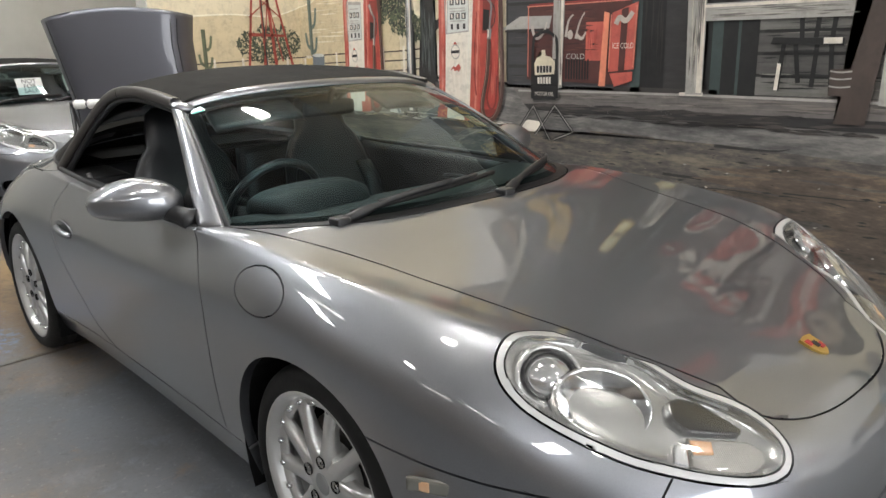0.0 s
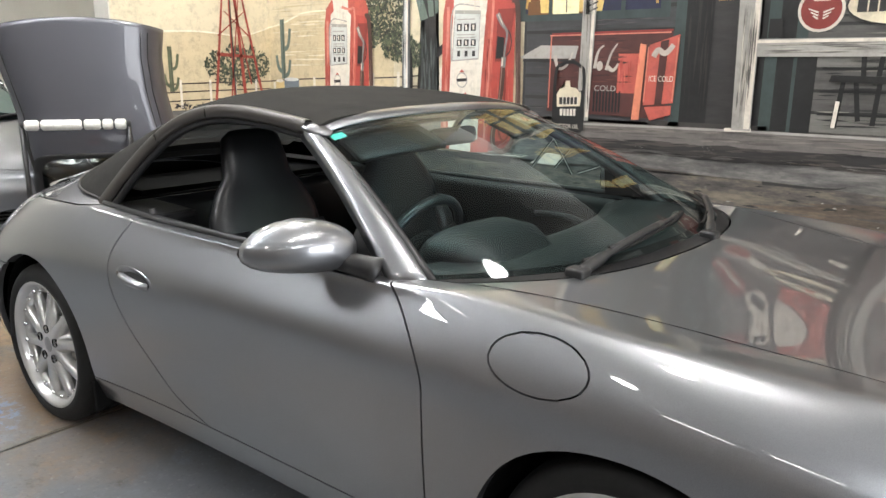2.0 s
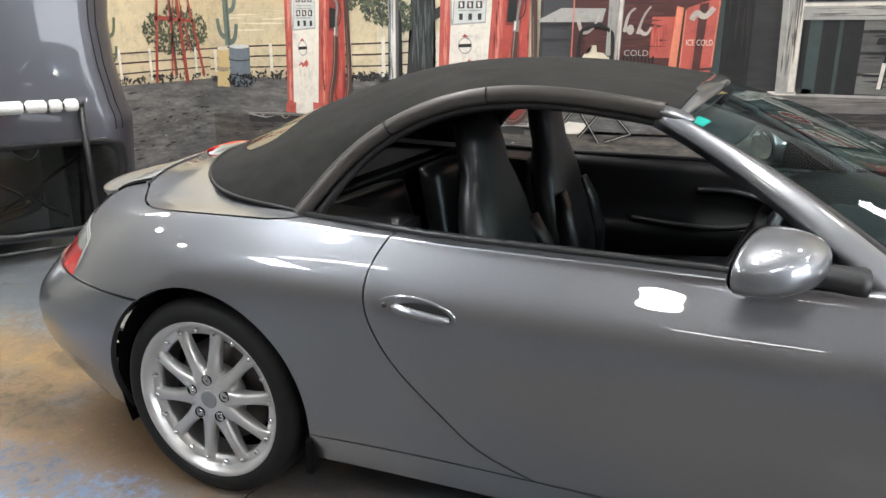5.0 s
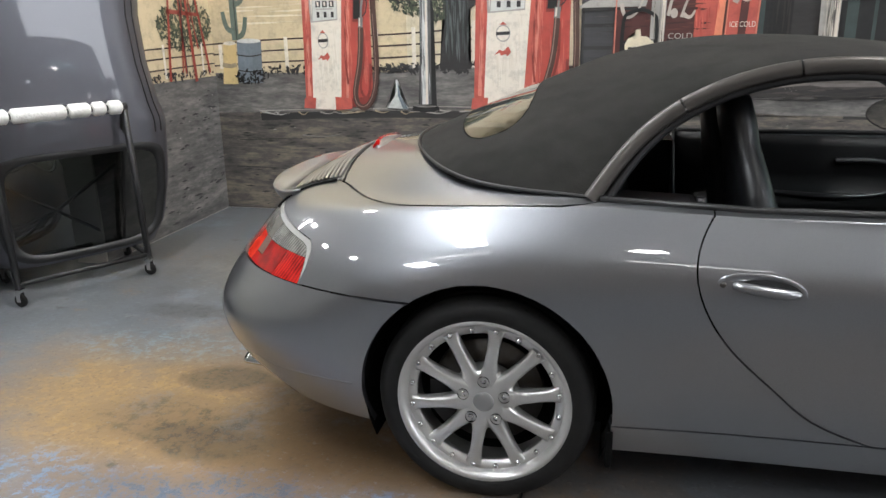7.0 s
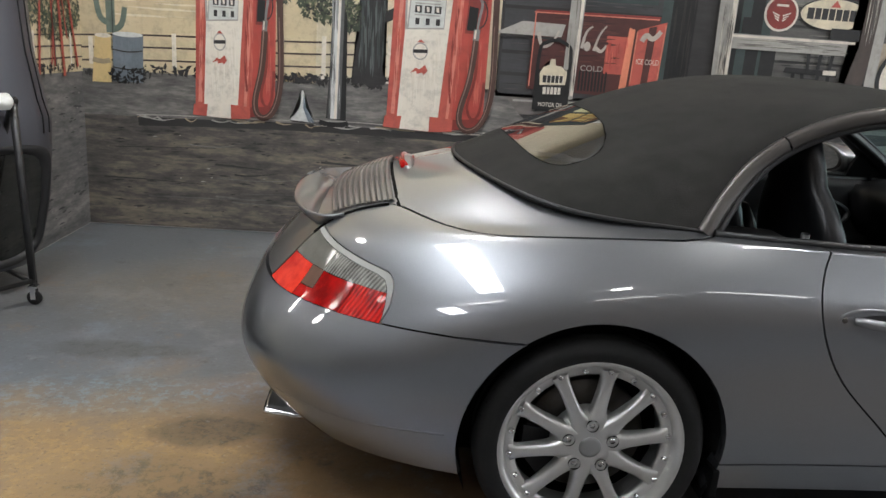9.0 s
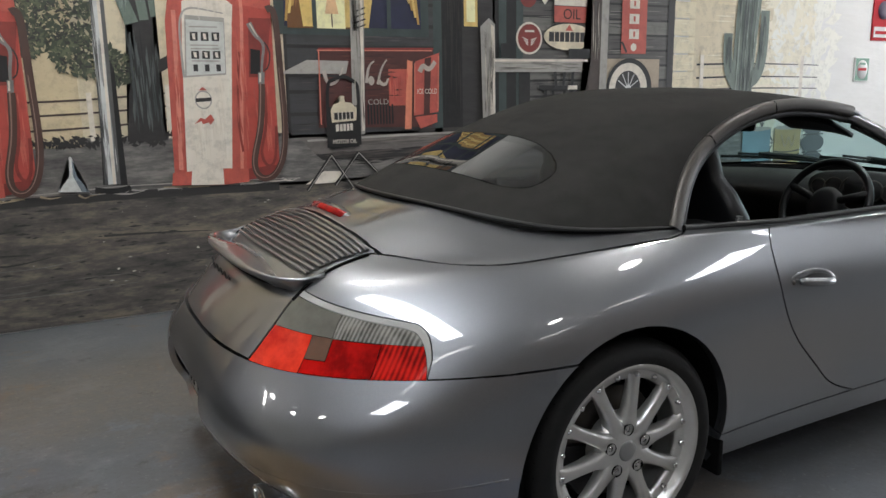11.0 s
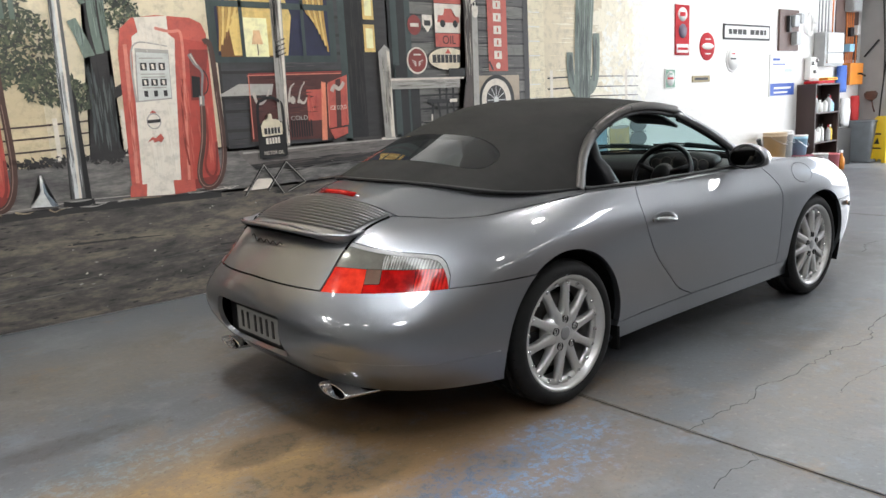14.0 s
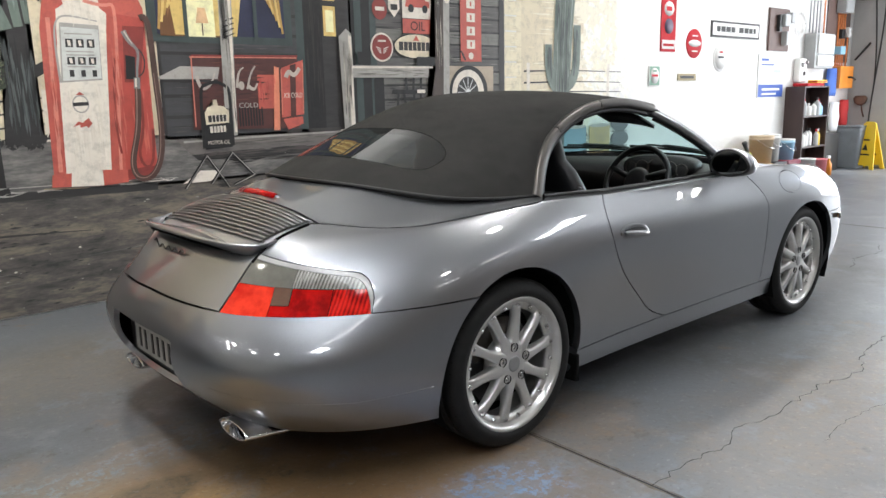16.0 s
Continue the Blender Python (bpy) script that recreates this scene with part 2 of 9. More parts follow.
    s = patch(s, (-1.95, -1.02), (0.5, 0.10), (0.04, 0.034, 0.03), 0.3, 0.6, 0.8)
    s = blend(s, (0.28, 0.28, 0.275), ranged(speck, 0.59, 0.68, 0.0, 0.34))
    s = blend(s, (0.07, 0.065, 0.06), ranged(noise(55.0, 4), 0.58, 0.66, 0.0, 0.42))
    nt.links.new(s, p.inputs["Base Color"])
    return m


M_FLOOR = floor_material()
M_DARK = material("dark_joint", (0.03, 0.03, 0.03), 0.9)
M_CREAM = material("cream_wall_paint", (0.62, 0.60, 0.54), 0.6, second=(0.55, 0.53, 0.47), scale=1.2, bump=0.15, bump_scale=14)
M_PANEL = material("grey_concrete_panel", (0.42, 0.42, 0.41), 0.7, second=(0.36, 0.36, 0.35), scale=2.0, bump=0.2, bump_scale=25)
M_SOUTH = material("brown_brick_panel", (0.22, 0.18, 0.15), 0.7, second=(0.15, 0.125, 0.108), scale=1.5, bump=0.2, bump_scale=25)
M_CEIL = material("ceiling_sheet", (0.66, 0.66, 0.655), 0.7, second=(0.56, 0.56, 0.555), scale=1.0)
M_RUST = material("rusty_steel", (0.16, 0.08, 0.05), 0.7, second=(0.10, 0.06, 0.045), scale=9)

WALL_Y, SIDE_X, FAR_X, BACK_X, SOUTH_Y, TOP = 2.42, -3.785, 10.15, -9.6, -7.6, 4.3

bm = bmesh.new()
box(bm, BACK_X - 0.3, 60, SOUTH_Y - 0.3, 40, -0.30, -0.03)
floor = tagged(part("floor", bm, M_DARK), "worn grey painted concrete workshop floor with tan stains", "floor", kind="structure")
joints = [BACK_X, -6.54, -1.07, 4.40, FAR_X + 0.2]
for a, b in zip(joints, joints[1:]):
    for c, d in ((SOUTH_Y, -4.2), (-4.2, 3.2)):
        bm = bmesh.new()
        box(bm, a + 0.006, b - 0.006, c + 0.004, d - 0.004, -0.1, 0.0)
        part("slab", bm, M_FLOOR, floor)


M_GRIME = material("brown_grime", (0.10, 0.085, 0.068), 0.85, second=(0.16, 0.14, 0.12), scale=30)


def grime(x, y0, y1, seed):
    """A ragged dirty band along a saw cut."""
    rnd = random.Random(seed)
    bm = bmesh.new()
    prev = None
    for i in range(int((y1 - y0) / 0.04) + 1):
        y = y0 + 0.04 * i
        cur = bm.verts.new((x - rnd.uniform(0.008, 0.024), y, 0.0012)), bm.verts.new((x - 0.0065, y, 0.0012)), bm.verts.new((x + 0.0065, y, 0.0012)), bm.verts.new((x + rnd.uniform(0.008, 0.018), y, 0.0012))
        if prev:
            bm.faces.new((prev[0], cur[0], cur[1], prev[1]))
            bm.faces.new((prev[2], cur[2], cur[3], prev[3]))
        prev = cur
    part("grime_band", bm, M_GRIME, floor)


grime(-1.07, -4.1, 2.3, 1)
grime(4.40, -4.1, 2.3, 2)


def crack(keys, width, seed):
    """A jagged crack as a thin dark ribbon."""
    rnd = random.Random(seed)
    pts = []
    for (x0, y0), (x1, y1) in zip(keys, keys[1:]):
        n = max(2, int(math.hypot(x1 - x0, y1 - y0) / 0.035))
        for i in range(n):
            f = i / n
            pts.append((x0 + (x1 - x0) * f + rnd.uniform(-0.012, 0.012), y0 + (y1 - y0) * f + rnd.uniform(-0.014, 0.014)))
    bm = bmesh.new()
    prev = None
    for i, (x, y) in enumerate(pts):
        w = width * rnd.uniform(0.4, 1.3)
        cur = bm.verts.new((x, y - w, 0.0015)), bm.verts.new((x, y + w, 0.0015))
        if prev:
            bm.faces.new((prev[0], cur[0], cur[1], prev[1]))
        prev = cur
    part("crack", bm, M_DARK, floor)


crack([(-1.06, -1.37), (-0.86, -1.36), (-0.65, -1.39), (-0.48, -1.35), (-0.22, -1.39), (0.2, -1.38), (0.45, -1.44), (0.75, -1.35), (1.4, -1.3)], 0.0022, 3)
crack([(-1.4, -1.67), (-1.25, -1.64), (-1.10, -1.66), (-1.06, -1.62)], 0.002, 5)
crack([(-0.35, -1.62), (-0.1, -1.6), (0.2, -1.64), (0.5, -1.6)], 0.0012, 6)
crack([(2.6, -0.6), (2.9, -0.5), (3.3, -0.55), (3.6, -0.42)], 0.003, 8)


def wall(name, x0, x1, y0, y1, mat, label, z0=0.0, z1=TOP):
    bm = bmesh.new()
    box(bm, x0, x1, y0, y1, z0, z1)
    return tagged(part(name, bm, mat), label, "wall", kind="structure")


M_BRICKPAINT = material("painted_brick", (0.76, 0.75, 0.73), 0.55, second=(0.70, 0.69, 0.66), scale=2.0, bump=0.25, bump_scale=9, stretch=(1, 1, 3))
wall("wall_north", SIDE_X - 0.2, FAR_X, WALL_Y, WALL_Y + 0.2, M_BRICKPAINT, "long white painted wall carrying a gas station mural")
wall("wall_return", SIDE_X - 0.2, SIDE_X, 0.95, WALL_Y, M_CREAM, "short return wall with painted desert scene")
wall("wall_west", BACK_X - 0.2, BACK_X, SOUTH_Y, 6.0, M_CREAM, "plain off-white rear workshop wall")
wall("wall_recess", BACK_X, SIDE_X - 0.2, 5.8, 6.0, M_CREAM, "plain off-white recess wall")
wall("wall_recess_side", SIDE_X - 0.4, SIDE_X - 0.2, WALL_Y, 5.8, M_CREAM, "plain off-white recess side wall")
wall("wall_south", BACK_X, FAR_X, SOUTH_Y - 0.2, SOUTH_Y, M_SOUTH, "plain brown brick panel wall")
wall("wall_east_north", FAR_X, FAR_X + 0.2, 1.66, WALL_Y + 0.2, M_PANEL, "grey concrete panel beside the roller door")
wall("wall_east_south", FAR_X, FAR_X + 0.2, SOUTH_Y - 0.2, -4.4, M_PANEL, "grey concrete panel beside the roller door")
wall("wall_east_lintel", FAR_X, FAR_X + 0.2, -4.4, 1.66, M_PANEL, "grey concrete panel over the roller door", 3.7, TOP)
bm = bmesh.new()
box(bm, BACK_X - 0.2, FAR_X + 0.2, SOUTH_Y - 0.2, 6.0, TOP, TOP + 0.12)
tagged(part("ceiling", bm, M_CEIL), "plain pale grey sheet ceiling", "ceiling", kind="structure")
bm = bmesh.new()
box(bm, FAR_X - 0.06, FAR_X + 0.2, 1.595, 1.657, 0, 3.7, 0.004)
for z in (0.35, 1.35, 2.4):
    box(bm, FAR_X - 0.10, FAR_X - 0.061, 1.60, 1.65, z, z + 0.09, 0.006)
tagged(part("door_frame", bm, M_RUST), "rust-brown steel door jamb with hinges", "door frame", kind="structure")

# outside: a bright yard, and an assumed white wall added as its backdrop
M_YARD = material("sunlit_concrete", (0.55, 0.54, 0.52), 0.8, second=(0.48, 0.47, 0.45), scale=1.5)
bm = bmesh.new()
box(bm, FAR_X + 0.2, 60, -40, 40, -0.029, -0.004)
tagged(part("ground_outside", bm, M_YARD), "sunlit pale concrete yard outside the door", "yard", kind="structure")
M_BACKDROP = material("white_backdrop_wall", (0.82, 0.82, 0.80), 0.7, second=(0.76, 0.76, 0.74), scale=0.7)
bm = bmesh.new()
box(bm, 16.5, 16.8, -12, 9, -0.004, 5.2)
box(bm, 16.44, 16.495, -12, 9, 0.9, 0.98)
tagged(part("facade", bm, M_BACKDROP), "assumed bright white backdrop wall across the yard", "building", kind="structure")

# lamps on the ceiling
M_FILLTUBE = material("recess_fill_tube", (1.0, 0.98, 0.95), 0.4, emit=28.0)
M_HOUSING = material("white_lamp_housing", (0.75, 0.75, 0.74), 0.4)


M_DIMTUBE = material("dim_fluorescent_tube", (1.0, 0.98, 0.95), 0.4, emit=5.0)


def strip_light(x, y, rz=0.0, glow=None):
    lamp = empty("fluorescent_light", (x, y, TOP - 0.14), rz, label="white twin-tube fluorescent batten assumed on the unseen ceiling", category="ceiling light", group="ceiling lights")
    bm = bmesh.new()
    box(bm, -0.78, 0.78, -0.11, 0.11, 0.055, 0.139, 0.01)
    part("housing", bm, M_HOUSING, lamp)
    for s in (-0.06, 0.06):
        bm = bmesh.new()
        tube(bm, [(-0.74, s, 0.02), (0.74, s, 0.02)], 0.028, 10)
        part("tube", bm, glow or M_FILLTUBE, lamp)


# fill light added to brighten the recess; no lamp is known here
strip_light(-6.2, 3.4)
for lx, ly in ((-3.4, -4.5), (0.4, -7.1), (2.6, -6.0)):
    strip_light(lx, ly, 0.0, M_DIMTUBE)
# second added fill for the recess walls
strip_light(-7.6, 1.6)

# round high-bay lamps over the aisle
M_BRIGHTBAY = material("bright_bay_lamp_lens", (1.0, 0.975, 0.925), 0.4, emit=110.0)
# dome glow is added to brighten the ceiling above the lamps
M_FILLDOME = material("ceiling_fill_dome", (1.0, 0.97, 0.93), 0.35, emit=9.0)
M_BAY = material("lit_bay_lamp_lens", (1.0, 0.97, 0.92), 0.4, emit=26.0)


def high_bay(x, y, lens=None):
    lamp = empty("high_bay_lamp", (x, y, TOP - 0.42), label="round high-bay lamp hanging from the ceiling", category="ceiling light", group="high-bay lamps")
    bm = bmesh.new()
    lathe(bm, ((0.0, 0.30), (0.07, 0.30), (0.08, 0.16), (0.14, 0.12), (0.205, 0.0), (0.21, -0.012), (0.19, -0.004)), 28)
    part("dome", bm, M_FILLDOME if lens else M_HOUSING, lamp, smooth=True)
    bm = bmesh.new()
    lathe(bm, ((0.0, 0.0), (0.188, 0.0)), 28)
    part("lens", bm, lens or M_BAY, lamp)
    bm = bmesh.new()
    tube(bm, [(0, 0, 0.30), (0, 0, 0.419)], 0.012, 6)
    part("rod", bm, M_HOUSING, lamp)


for lx, ly in ((-6.6, -0.8), (-5.9, -2.4), (0.8, -1.9), (-0.3, -4.4), (5.0, -2.0), (7.0, 0.9), (-6.4, 0.9), (-4.2, 0.9), (2.6, 0.9)):
    high_bay(lx, ly)
for lx, ly in ((-2.0, 0.9), (1.0, -0.75), (5.0, 0.9)):
    high_bay(lx, ly, M_BRIGHTBAY)

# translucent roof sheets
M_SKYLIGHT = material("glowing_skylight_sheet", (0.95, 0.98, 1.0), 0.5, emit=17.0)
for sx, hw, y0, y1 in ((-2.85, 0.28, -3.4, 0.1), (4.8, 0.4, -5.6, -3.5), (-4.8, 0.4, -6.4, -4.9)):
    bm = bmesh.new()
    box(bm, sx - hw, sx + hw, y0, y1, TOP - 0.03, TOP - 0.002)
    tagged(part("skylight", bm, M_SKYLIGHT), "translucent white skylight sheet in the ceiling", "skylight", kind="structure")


# ---- the mural ----
PAINTS = {}


def paint(r, g, b, k=0.95, var=0.22, scale=9.0, stretch=(1, 1, 1)):
    """Brushed wall paint of one colour."""
    key = (r, g, b, k, var, scale, stretch)
    if key not in PAINTS:
        c = srgb(r, g, b, k)
        grey = 0.3 * c[0] + 0.6 * c[1] + 0.1 * c[2]
        c = tuple(v + (grey - v) * 0.16 for v in c)
        m = PAINTS[key] = material("mural_paint", tuple(v * (1 - var) for v in c), 0.5, second=tuple(min(0.85, v * (1 + var)) for v in c), scale=scale, stretch=stretch, spread=0.3, bump=0.05, bump_scale=20)
        nt, p = m.node_tree, m.node_tree.nodes["Principled BSDF"]
        base = p.inputs["Base Color"].links[0].from_socket
        tex, ran, mix = (nt.nodes.new("ShaderNode" + k) for k in ("TexNoise", "MapRange", "Mix"))
        tex.inputs["Scale"].default_value, tex.inputs["Detail"].default_value, tex.inputs["Roughness"].default_value = 16.0, 9, 0.72
        nt.links.new(nt.nodes.new("ShaderNodeNewGeometry").outputs["Position"], tex.inputs[0])
        for k, x in zip(("From Min", "From Max", "To Min", "To Max"), (0.48, 0.72, 0.0, 0.75)):
            ran.inputs[k].default_value = x
        nt.links.new(tex.outputs[0], ran.inputs[0])
        mix.data_type = "RGBA"
        nt.links.new(ran.outputs[0], mix.inputs["Factor"])
        nt.links.new(base, mix.inputs["A"])
        mix.inputs["B"].default_value = (*(v * 0.55 + 0.012 for v in c), 1)
        nt.links.new(mix.outputs["Result"], p.inputs["Base Color"])
    return PAINTS[key]


class Art:
    """Flat painted shapes on a wall, in layers; u along the wall, z up."""

    def __init__(self, side=False):
        self.side, self.bm, self.mats, self.rnd = side, bmesh.new(), [], random.Random(1)

    def point(self, u, z, layer):
        d = 0.0015 + 0.0016 * layer
        return (SIDE_X + d, u, z) if self.side else (u, WALL_Y - d, z)

    def poly(self, pts, mat, layer=0, nudge=None):
        """One painted face; a hair's breadth of paint keeps strokes apart."""
        layer += self.rnd.uniform(0.0, 0.85) if nudge is None else nudge
        if mat not in self.mats:
            self.mats.append(mat)
        vs = [self.bm.verts.new(self.point(u, z, layer)) for u, z in pts]
        f = self.bm.faces.new(vs)
        f.material_index = self.mats.index(mat)
        if len(pts) > 4:
            bmesh.ops.triangulate(self.bm, faces=[f])

    def rect(self, u0, u1, z0, z1, mat, layer=0):
        self.poly([(u0, z0), (u1, z0), (u1, z1), (u0, z1)], mat, layer)

    def disc(self, u, z, ru, rz, mat, layer=0, n=24):
        self.poly([(u + ru * math.cos(2 * math.pi * i / n), z + rz * math.sin(2 * math.pi * i / n)) for i in range(n)], mat, layer)

    def line(self, pts, w, mat, layer=0, w1=None, curve=True):
        """A brush stroke along points, from width w to w1."""
        p = spline(pts, 6 * (len(pts) - 1)) if curve and len(pts) > 2 else np.array(pts, float)
        w1 = w if w1 is None else w1
        d = np.gradient(p, axis=0)
        d /= np.maximum(np.linalg.norm(d, axis=1), 1e-9)[:, None]
        side = np.stack([-d[:, 1], d[:, 0]], 1)
        ws = np.linspace(w, w1, len(p))[:, None] / 2
        a, b, lift = p + side * ws, p - side * ws, self.rnd.uniform(0.0, 0.85)
        for i in range(len(p) - 1):
            self.poly([tuple(a[i]), tuple(a[i + 1]), tuple(b[i + 1]), tuple(b[i])], mat, layer, lift)

    def leaves(self, cu, cz, ru, rz, n, mat, layer, seed, size=0.02):
        rnd = random.Random(seed)
        for _ in range(n):
            a, q = rnd.uniform(0, 6.28), math.sqrt(rnd.random())
            u, z = cu + ru * q * math.cos(a), cz + rz * q * math.sin(a)
            t, s = rnd.uniform(0, 3.14), size * rnd.uniform(0.6, 1.5)
            du, dz = s * math.cos(t), s * math.sin(t)
            self.poly([(u - du, z - dz), (u + dz * 0.4, z - du * 0.4), (u + du, z + dz), (u - dz * 0.4, z + du * 0.4)], mat, layer)

    def flecks(self, u0, u1, z0, z1, n, mat, layer, seed, size=0.012, flat=3.0):
        rnd = random.Random(seed)
        for _ in range(n):
            u, z, s = rnd.uniform(u0, u1), rnd.uniform(z0, z1), size * rnd.uniform(0.4, 1.6)
            f = flat * rnd.uniform(0.6, 1.6)
            self.poly([(u - s * f, z), (u - s * f * 0.2, z - s * 0.6), (u + s * f, z + s * rnd.uniform(-0.4, 0.4)), (u + s * 0.1, z + s * 0.7)], mat, layer)

    def strokes(self, u0, u1, z0, z1, n, mats, layer, seed, length=0.12, width=0.008, upright=True):
        """Dry brush marks inside a box."""
        rnd = random.Random(seed)
        for _ in range(n):
            half, w = length * rnd.uniform(0.3, 1.0) / 2, width * rnd.uniform(0.4, 1.2) / 2
            a, b = (u0 + w, u1 - w), (z0 + half, z1 - half)
            if not upright:
                a, b = (u0 + half, u1 - half), (z0 + w, z1 - w)
            u, z, k = rnd.uniform(min(a), max(a)), rnd.uniform(min(b), max(b)), rnd.uniform(-0.3, 0.3) * w
            if upright:
                pts = [(u + k, z - half), (u + w, z - half * 0.2), (u - k, z + half), (u - w, z + half * 0.3)]
            else:
                pts = [(u - half, z + k), (u - half * 0.2, z - w), (u + half, z - k), (u + half * 0.3, z + w)]
            self.poly(pts, rnd.choice(mats), layer)

    def text(self, words, u, z, size, mat, layer, squeeze=1.0):
        bm = letters(words, size, 0.0)
        if mat not in self.mats:
            self.mats.append(mat)
        made = {}
        for f in bm.faces:
            if f.normal.z > 0.5:
                for v in f.verts:
                    if v not in made:
                        made[v] = self.bm.verts.new(self.point(u + v.co.x * squeeze, z + v.co.y, layer))
                try:
                    self.bm.faces.new([made[v] for v in f.verts]).material_index = self.mats.index(mat)
                except ValueError:
                    pass
        bm.free()

    def done(self, name, parent, label=""):
        return part(name, self.bm, self.mats, parent, label)


mural = empty("mural", (0, 0, 0), label="hand-painted mural of an old desert gas station covering the wall", category="mural")
SKY = paint(222, 207, 172, 0.93, 0.10, 1.6, (1, 1, 2.5))
SKY2 = paint(212, 192, 150, 0.93, 0.12, 1.8, (1, 1, 2.5))
HAZE = paint(236, 226, 200, 1.0, 0.06, 1.5)


def brushed_ground(name, dark, mid, light, lo=0.36, hi=0.62):
    """Dry-brushed earth: broad strokes along the wall, scumbled with fine ones."""
    m = material(name, mid, 0.55, bump=0.06, bump_scale=25)
    nt, p = m.node_tree, m.node_tree.nodes["Principled BSDF"]
    coord = nt.nodes.new("ShaderNodeTexCoord")
    made = []
    for stretch, scale, detail in (((1, 1, 5.5), 1.9, 9), ((1, 1, 4.0), 11.0, 6)):
        mp = nt.nodes.new("ShaderNodeMapping")
        mp.inputs["Scale"].default_value = stretch
        tex = nt.nodes.new("ShaderNodeTexNoise")
        tex.inputs["Scale"].default_value, tex.inputs["Detail"].default_value, tex.inputs["Roughness"].default_value = scale, detail, 0.68
        nt.links.new(coord.outputs["Object"], mp.inputs[0])
        nt.links.new(mp.outputs[0], tex.inputs[0])
        made.append(tex.outputs[0])
    mixed = nt.nodes.new("ShaderNodeMix")
    mixed.inputs["Factor"].default_value = 0.38
    nt.links.new(made[0], mixed.inputs["A"])
    nt.links.new(made[1], mixed.inputs["B"])
    ramp = nt.nodes.new("ShaderNodeValToRGB")
    ramp.color_ramp.elements[0].position, ramp.color_ramp.elements[1].position = lo, hi
    ramp.color_ramp.elements[0].color, ramp.color_ramp.elements[1].color = (*dark, 1), (*light, 1)
    e = ramp.color_ramp.elements.new((lo + hi) / 2)
    e.color = (*mid, 1)
    nt.links.new(mixed.outputs["Result"], ramp.inputs[0])
    nt.links.new(ramp.outputs[0], p.inputs["Base Color"])
    return m


GROUND = brushed_ground("mural_earth", (0.06, 0.058, 0.057), (0.13, 0.124, 0.118), (0.25, 0.235, 0.215))
ROAD = brushed_ground("mural_road", (0.032, 0.031, 0.031), (0.088, 0.080, 0.073), (0.21, 0.175, 0.135))
TAN = paint(168, 150, 118, 0.95, 0.25, 5.0, (1, 1, 6))
BLACK = paint(30, 30, 30, 0.9, 0.3, 8)
CHAR = paint(52, 50, 50, 0.9, 0.35, 6, (1, 1, 6))
RED = paint(198, 82, 64, 0.95, 0.2, 5)
REDHI = paint(222, 128, 108, 0.95, 0.12, 6)
REDDK = paint(140, 46, 38, 1.0, 0.22, 6)
CREAMP = paint(226, 216, 200, 0.95, 0.08, 6)
GREYP = paint(168, 164, 156, 0.95, 0.2, 6, (1, 1, 0.4))
SILVER = paint(206, 208, 206, 0.95, 0.1, 6, (1, 1, 0.3))
TEAL = paint(58, 72, 70, 1.0, 0.3, 6, (1, 1, 0.5))
YELLOW = paint(226, 186, 88, 1.0, 0.25, 7, (3, 1, 0.5))
GLOW = paint(255, 238, 176, 0.95, 0.05, 5)
NAVY = paint(40, 44, 74, 0.9, 0.3, 6)
BOARD = paint(88, 86, 83, 1.0, 0.42, 5, (0.6, 1, 7))
BOARD2 = paint(116, 114, 108, 0.95, 0.34, 5, (0.6, 1, 7))
SIDING = paint(226, 214, 180, 1.0, 0.08, 4, (1, 1, 6))
LEAF = paint(66, 74, 58, 1.0, 0.35, 14)
LEAF2 = paint(98, 104, 76, 1.0, 0.3, 14)
CACT = paint(106, 122, 110, 0.95, 0.25, 8, (3, 1, 0.6))
CACTDK = paint(64, 76, 72, 1.0, 0.25, 8, (3, 1, 0.6))
STEEL = paint(112, 124, 134, 0.95, 0.2, 8, (3, 1, 0.5))
BROWN = paint(74, 62, 56, 1.0, 0.3, 6, (1, 1, 0.4))

# sky, hills and ground
a = Art()
a.rect(SIDE_X, -1.12, 1.02, TOP, SKY, 0)
a.poly([(SIDE_X, 1.02), (-2.3, 1.02), (-2.3, 1.84), (-2.9, 1.80), (-3.3, 1.79), (-3.55, 1.72), (SIDE_X, 1.68)], SKY2, 1)
a.line([(SIDE_X, 1.685), (-3.55, 1.725), (-3.3, 1.795), (-2.9, 1.805), (-2.3, 1.85)], 0.012, HAZE, 2)
a.done("painted_sky", mural, "painted cream desert sky with low hills")
a = Art()
a.rect(2.3, 3.3, 1.0, TOP, SKY, 0)
a.rect(3.3, 3.75, 1.0, TOP, HAZE, 0)
a.done("painted_sky", mural, "painted cream desert sky with low hills")
a = Art()
a.leaves(3.75, 1.6, 0.42, 0.9, 260, paint(240, 236, 222, 1.0, 0.04, 2), 1, 12, 0.09)
a.leaves(3.35, 1.6, 0.25, 0.9, 120, HAZE, 1, 13, 0.08)
a.leaves(3.72, 1.9, 0.12, 0.5, 60, HAZE, 2, 14, 0.07)
tagged(a.done("faded_edge", mural), kind="stuff")
a = Art()
a.poly([(SIDE_X, 0.004), (3.4, 0.004), (3.4, 0.98), (2.3, 1.02), (-1.1, 1.04), (-2.4, 1.07), (SIDE_X, 1.03)], GROUND, 1)
a.poly([(SIDE_X, 0.004), (3.4, 0.004), (3.4, 0.62), (0.6, 0.74), (-0.95, 0.72), (-2.7, 0.745), (SIDE_X, 0.73)], ROAD, 2)
EARTH = brushed_ground("mural_brown_earth", (0.05, 0.042, 0.037), (0.11, 0.085, 0.066), (0.23, 0.165, 0.115), 0.38, 0.64)
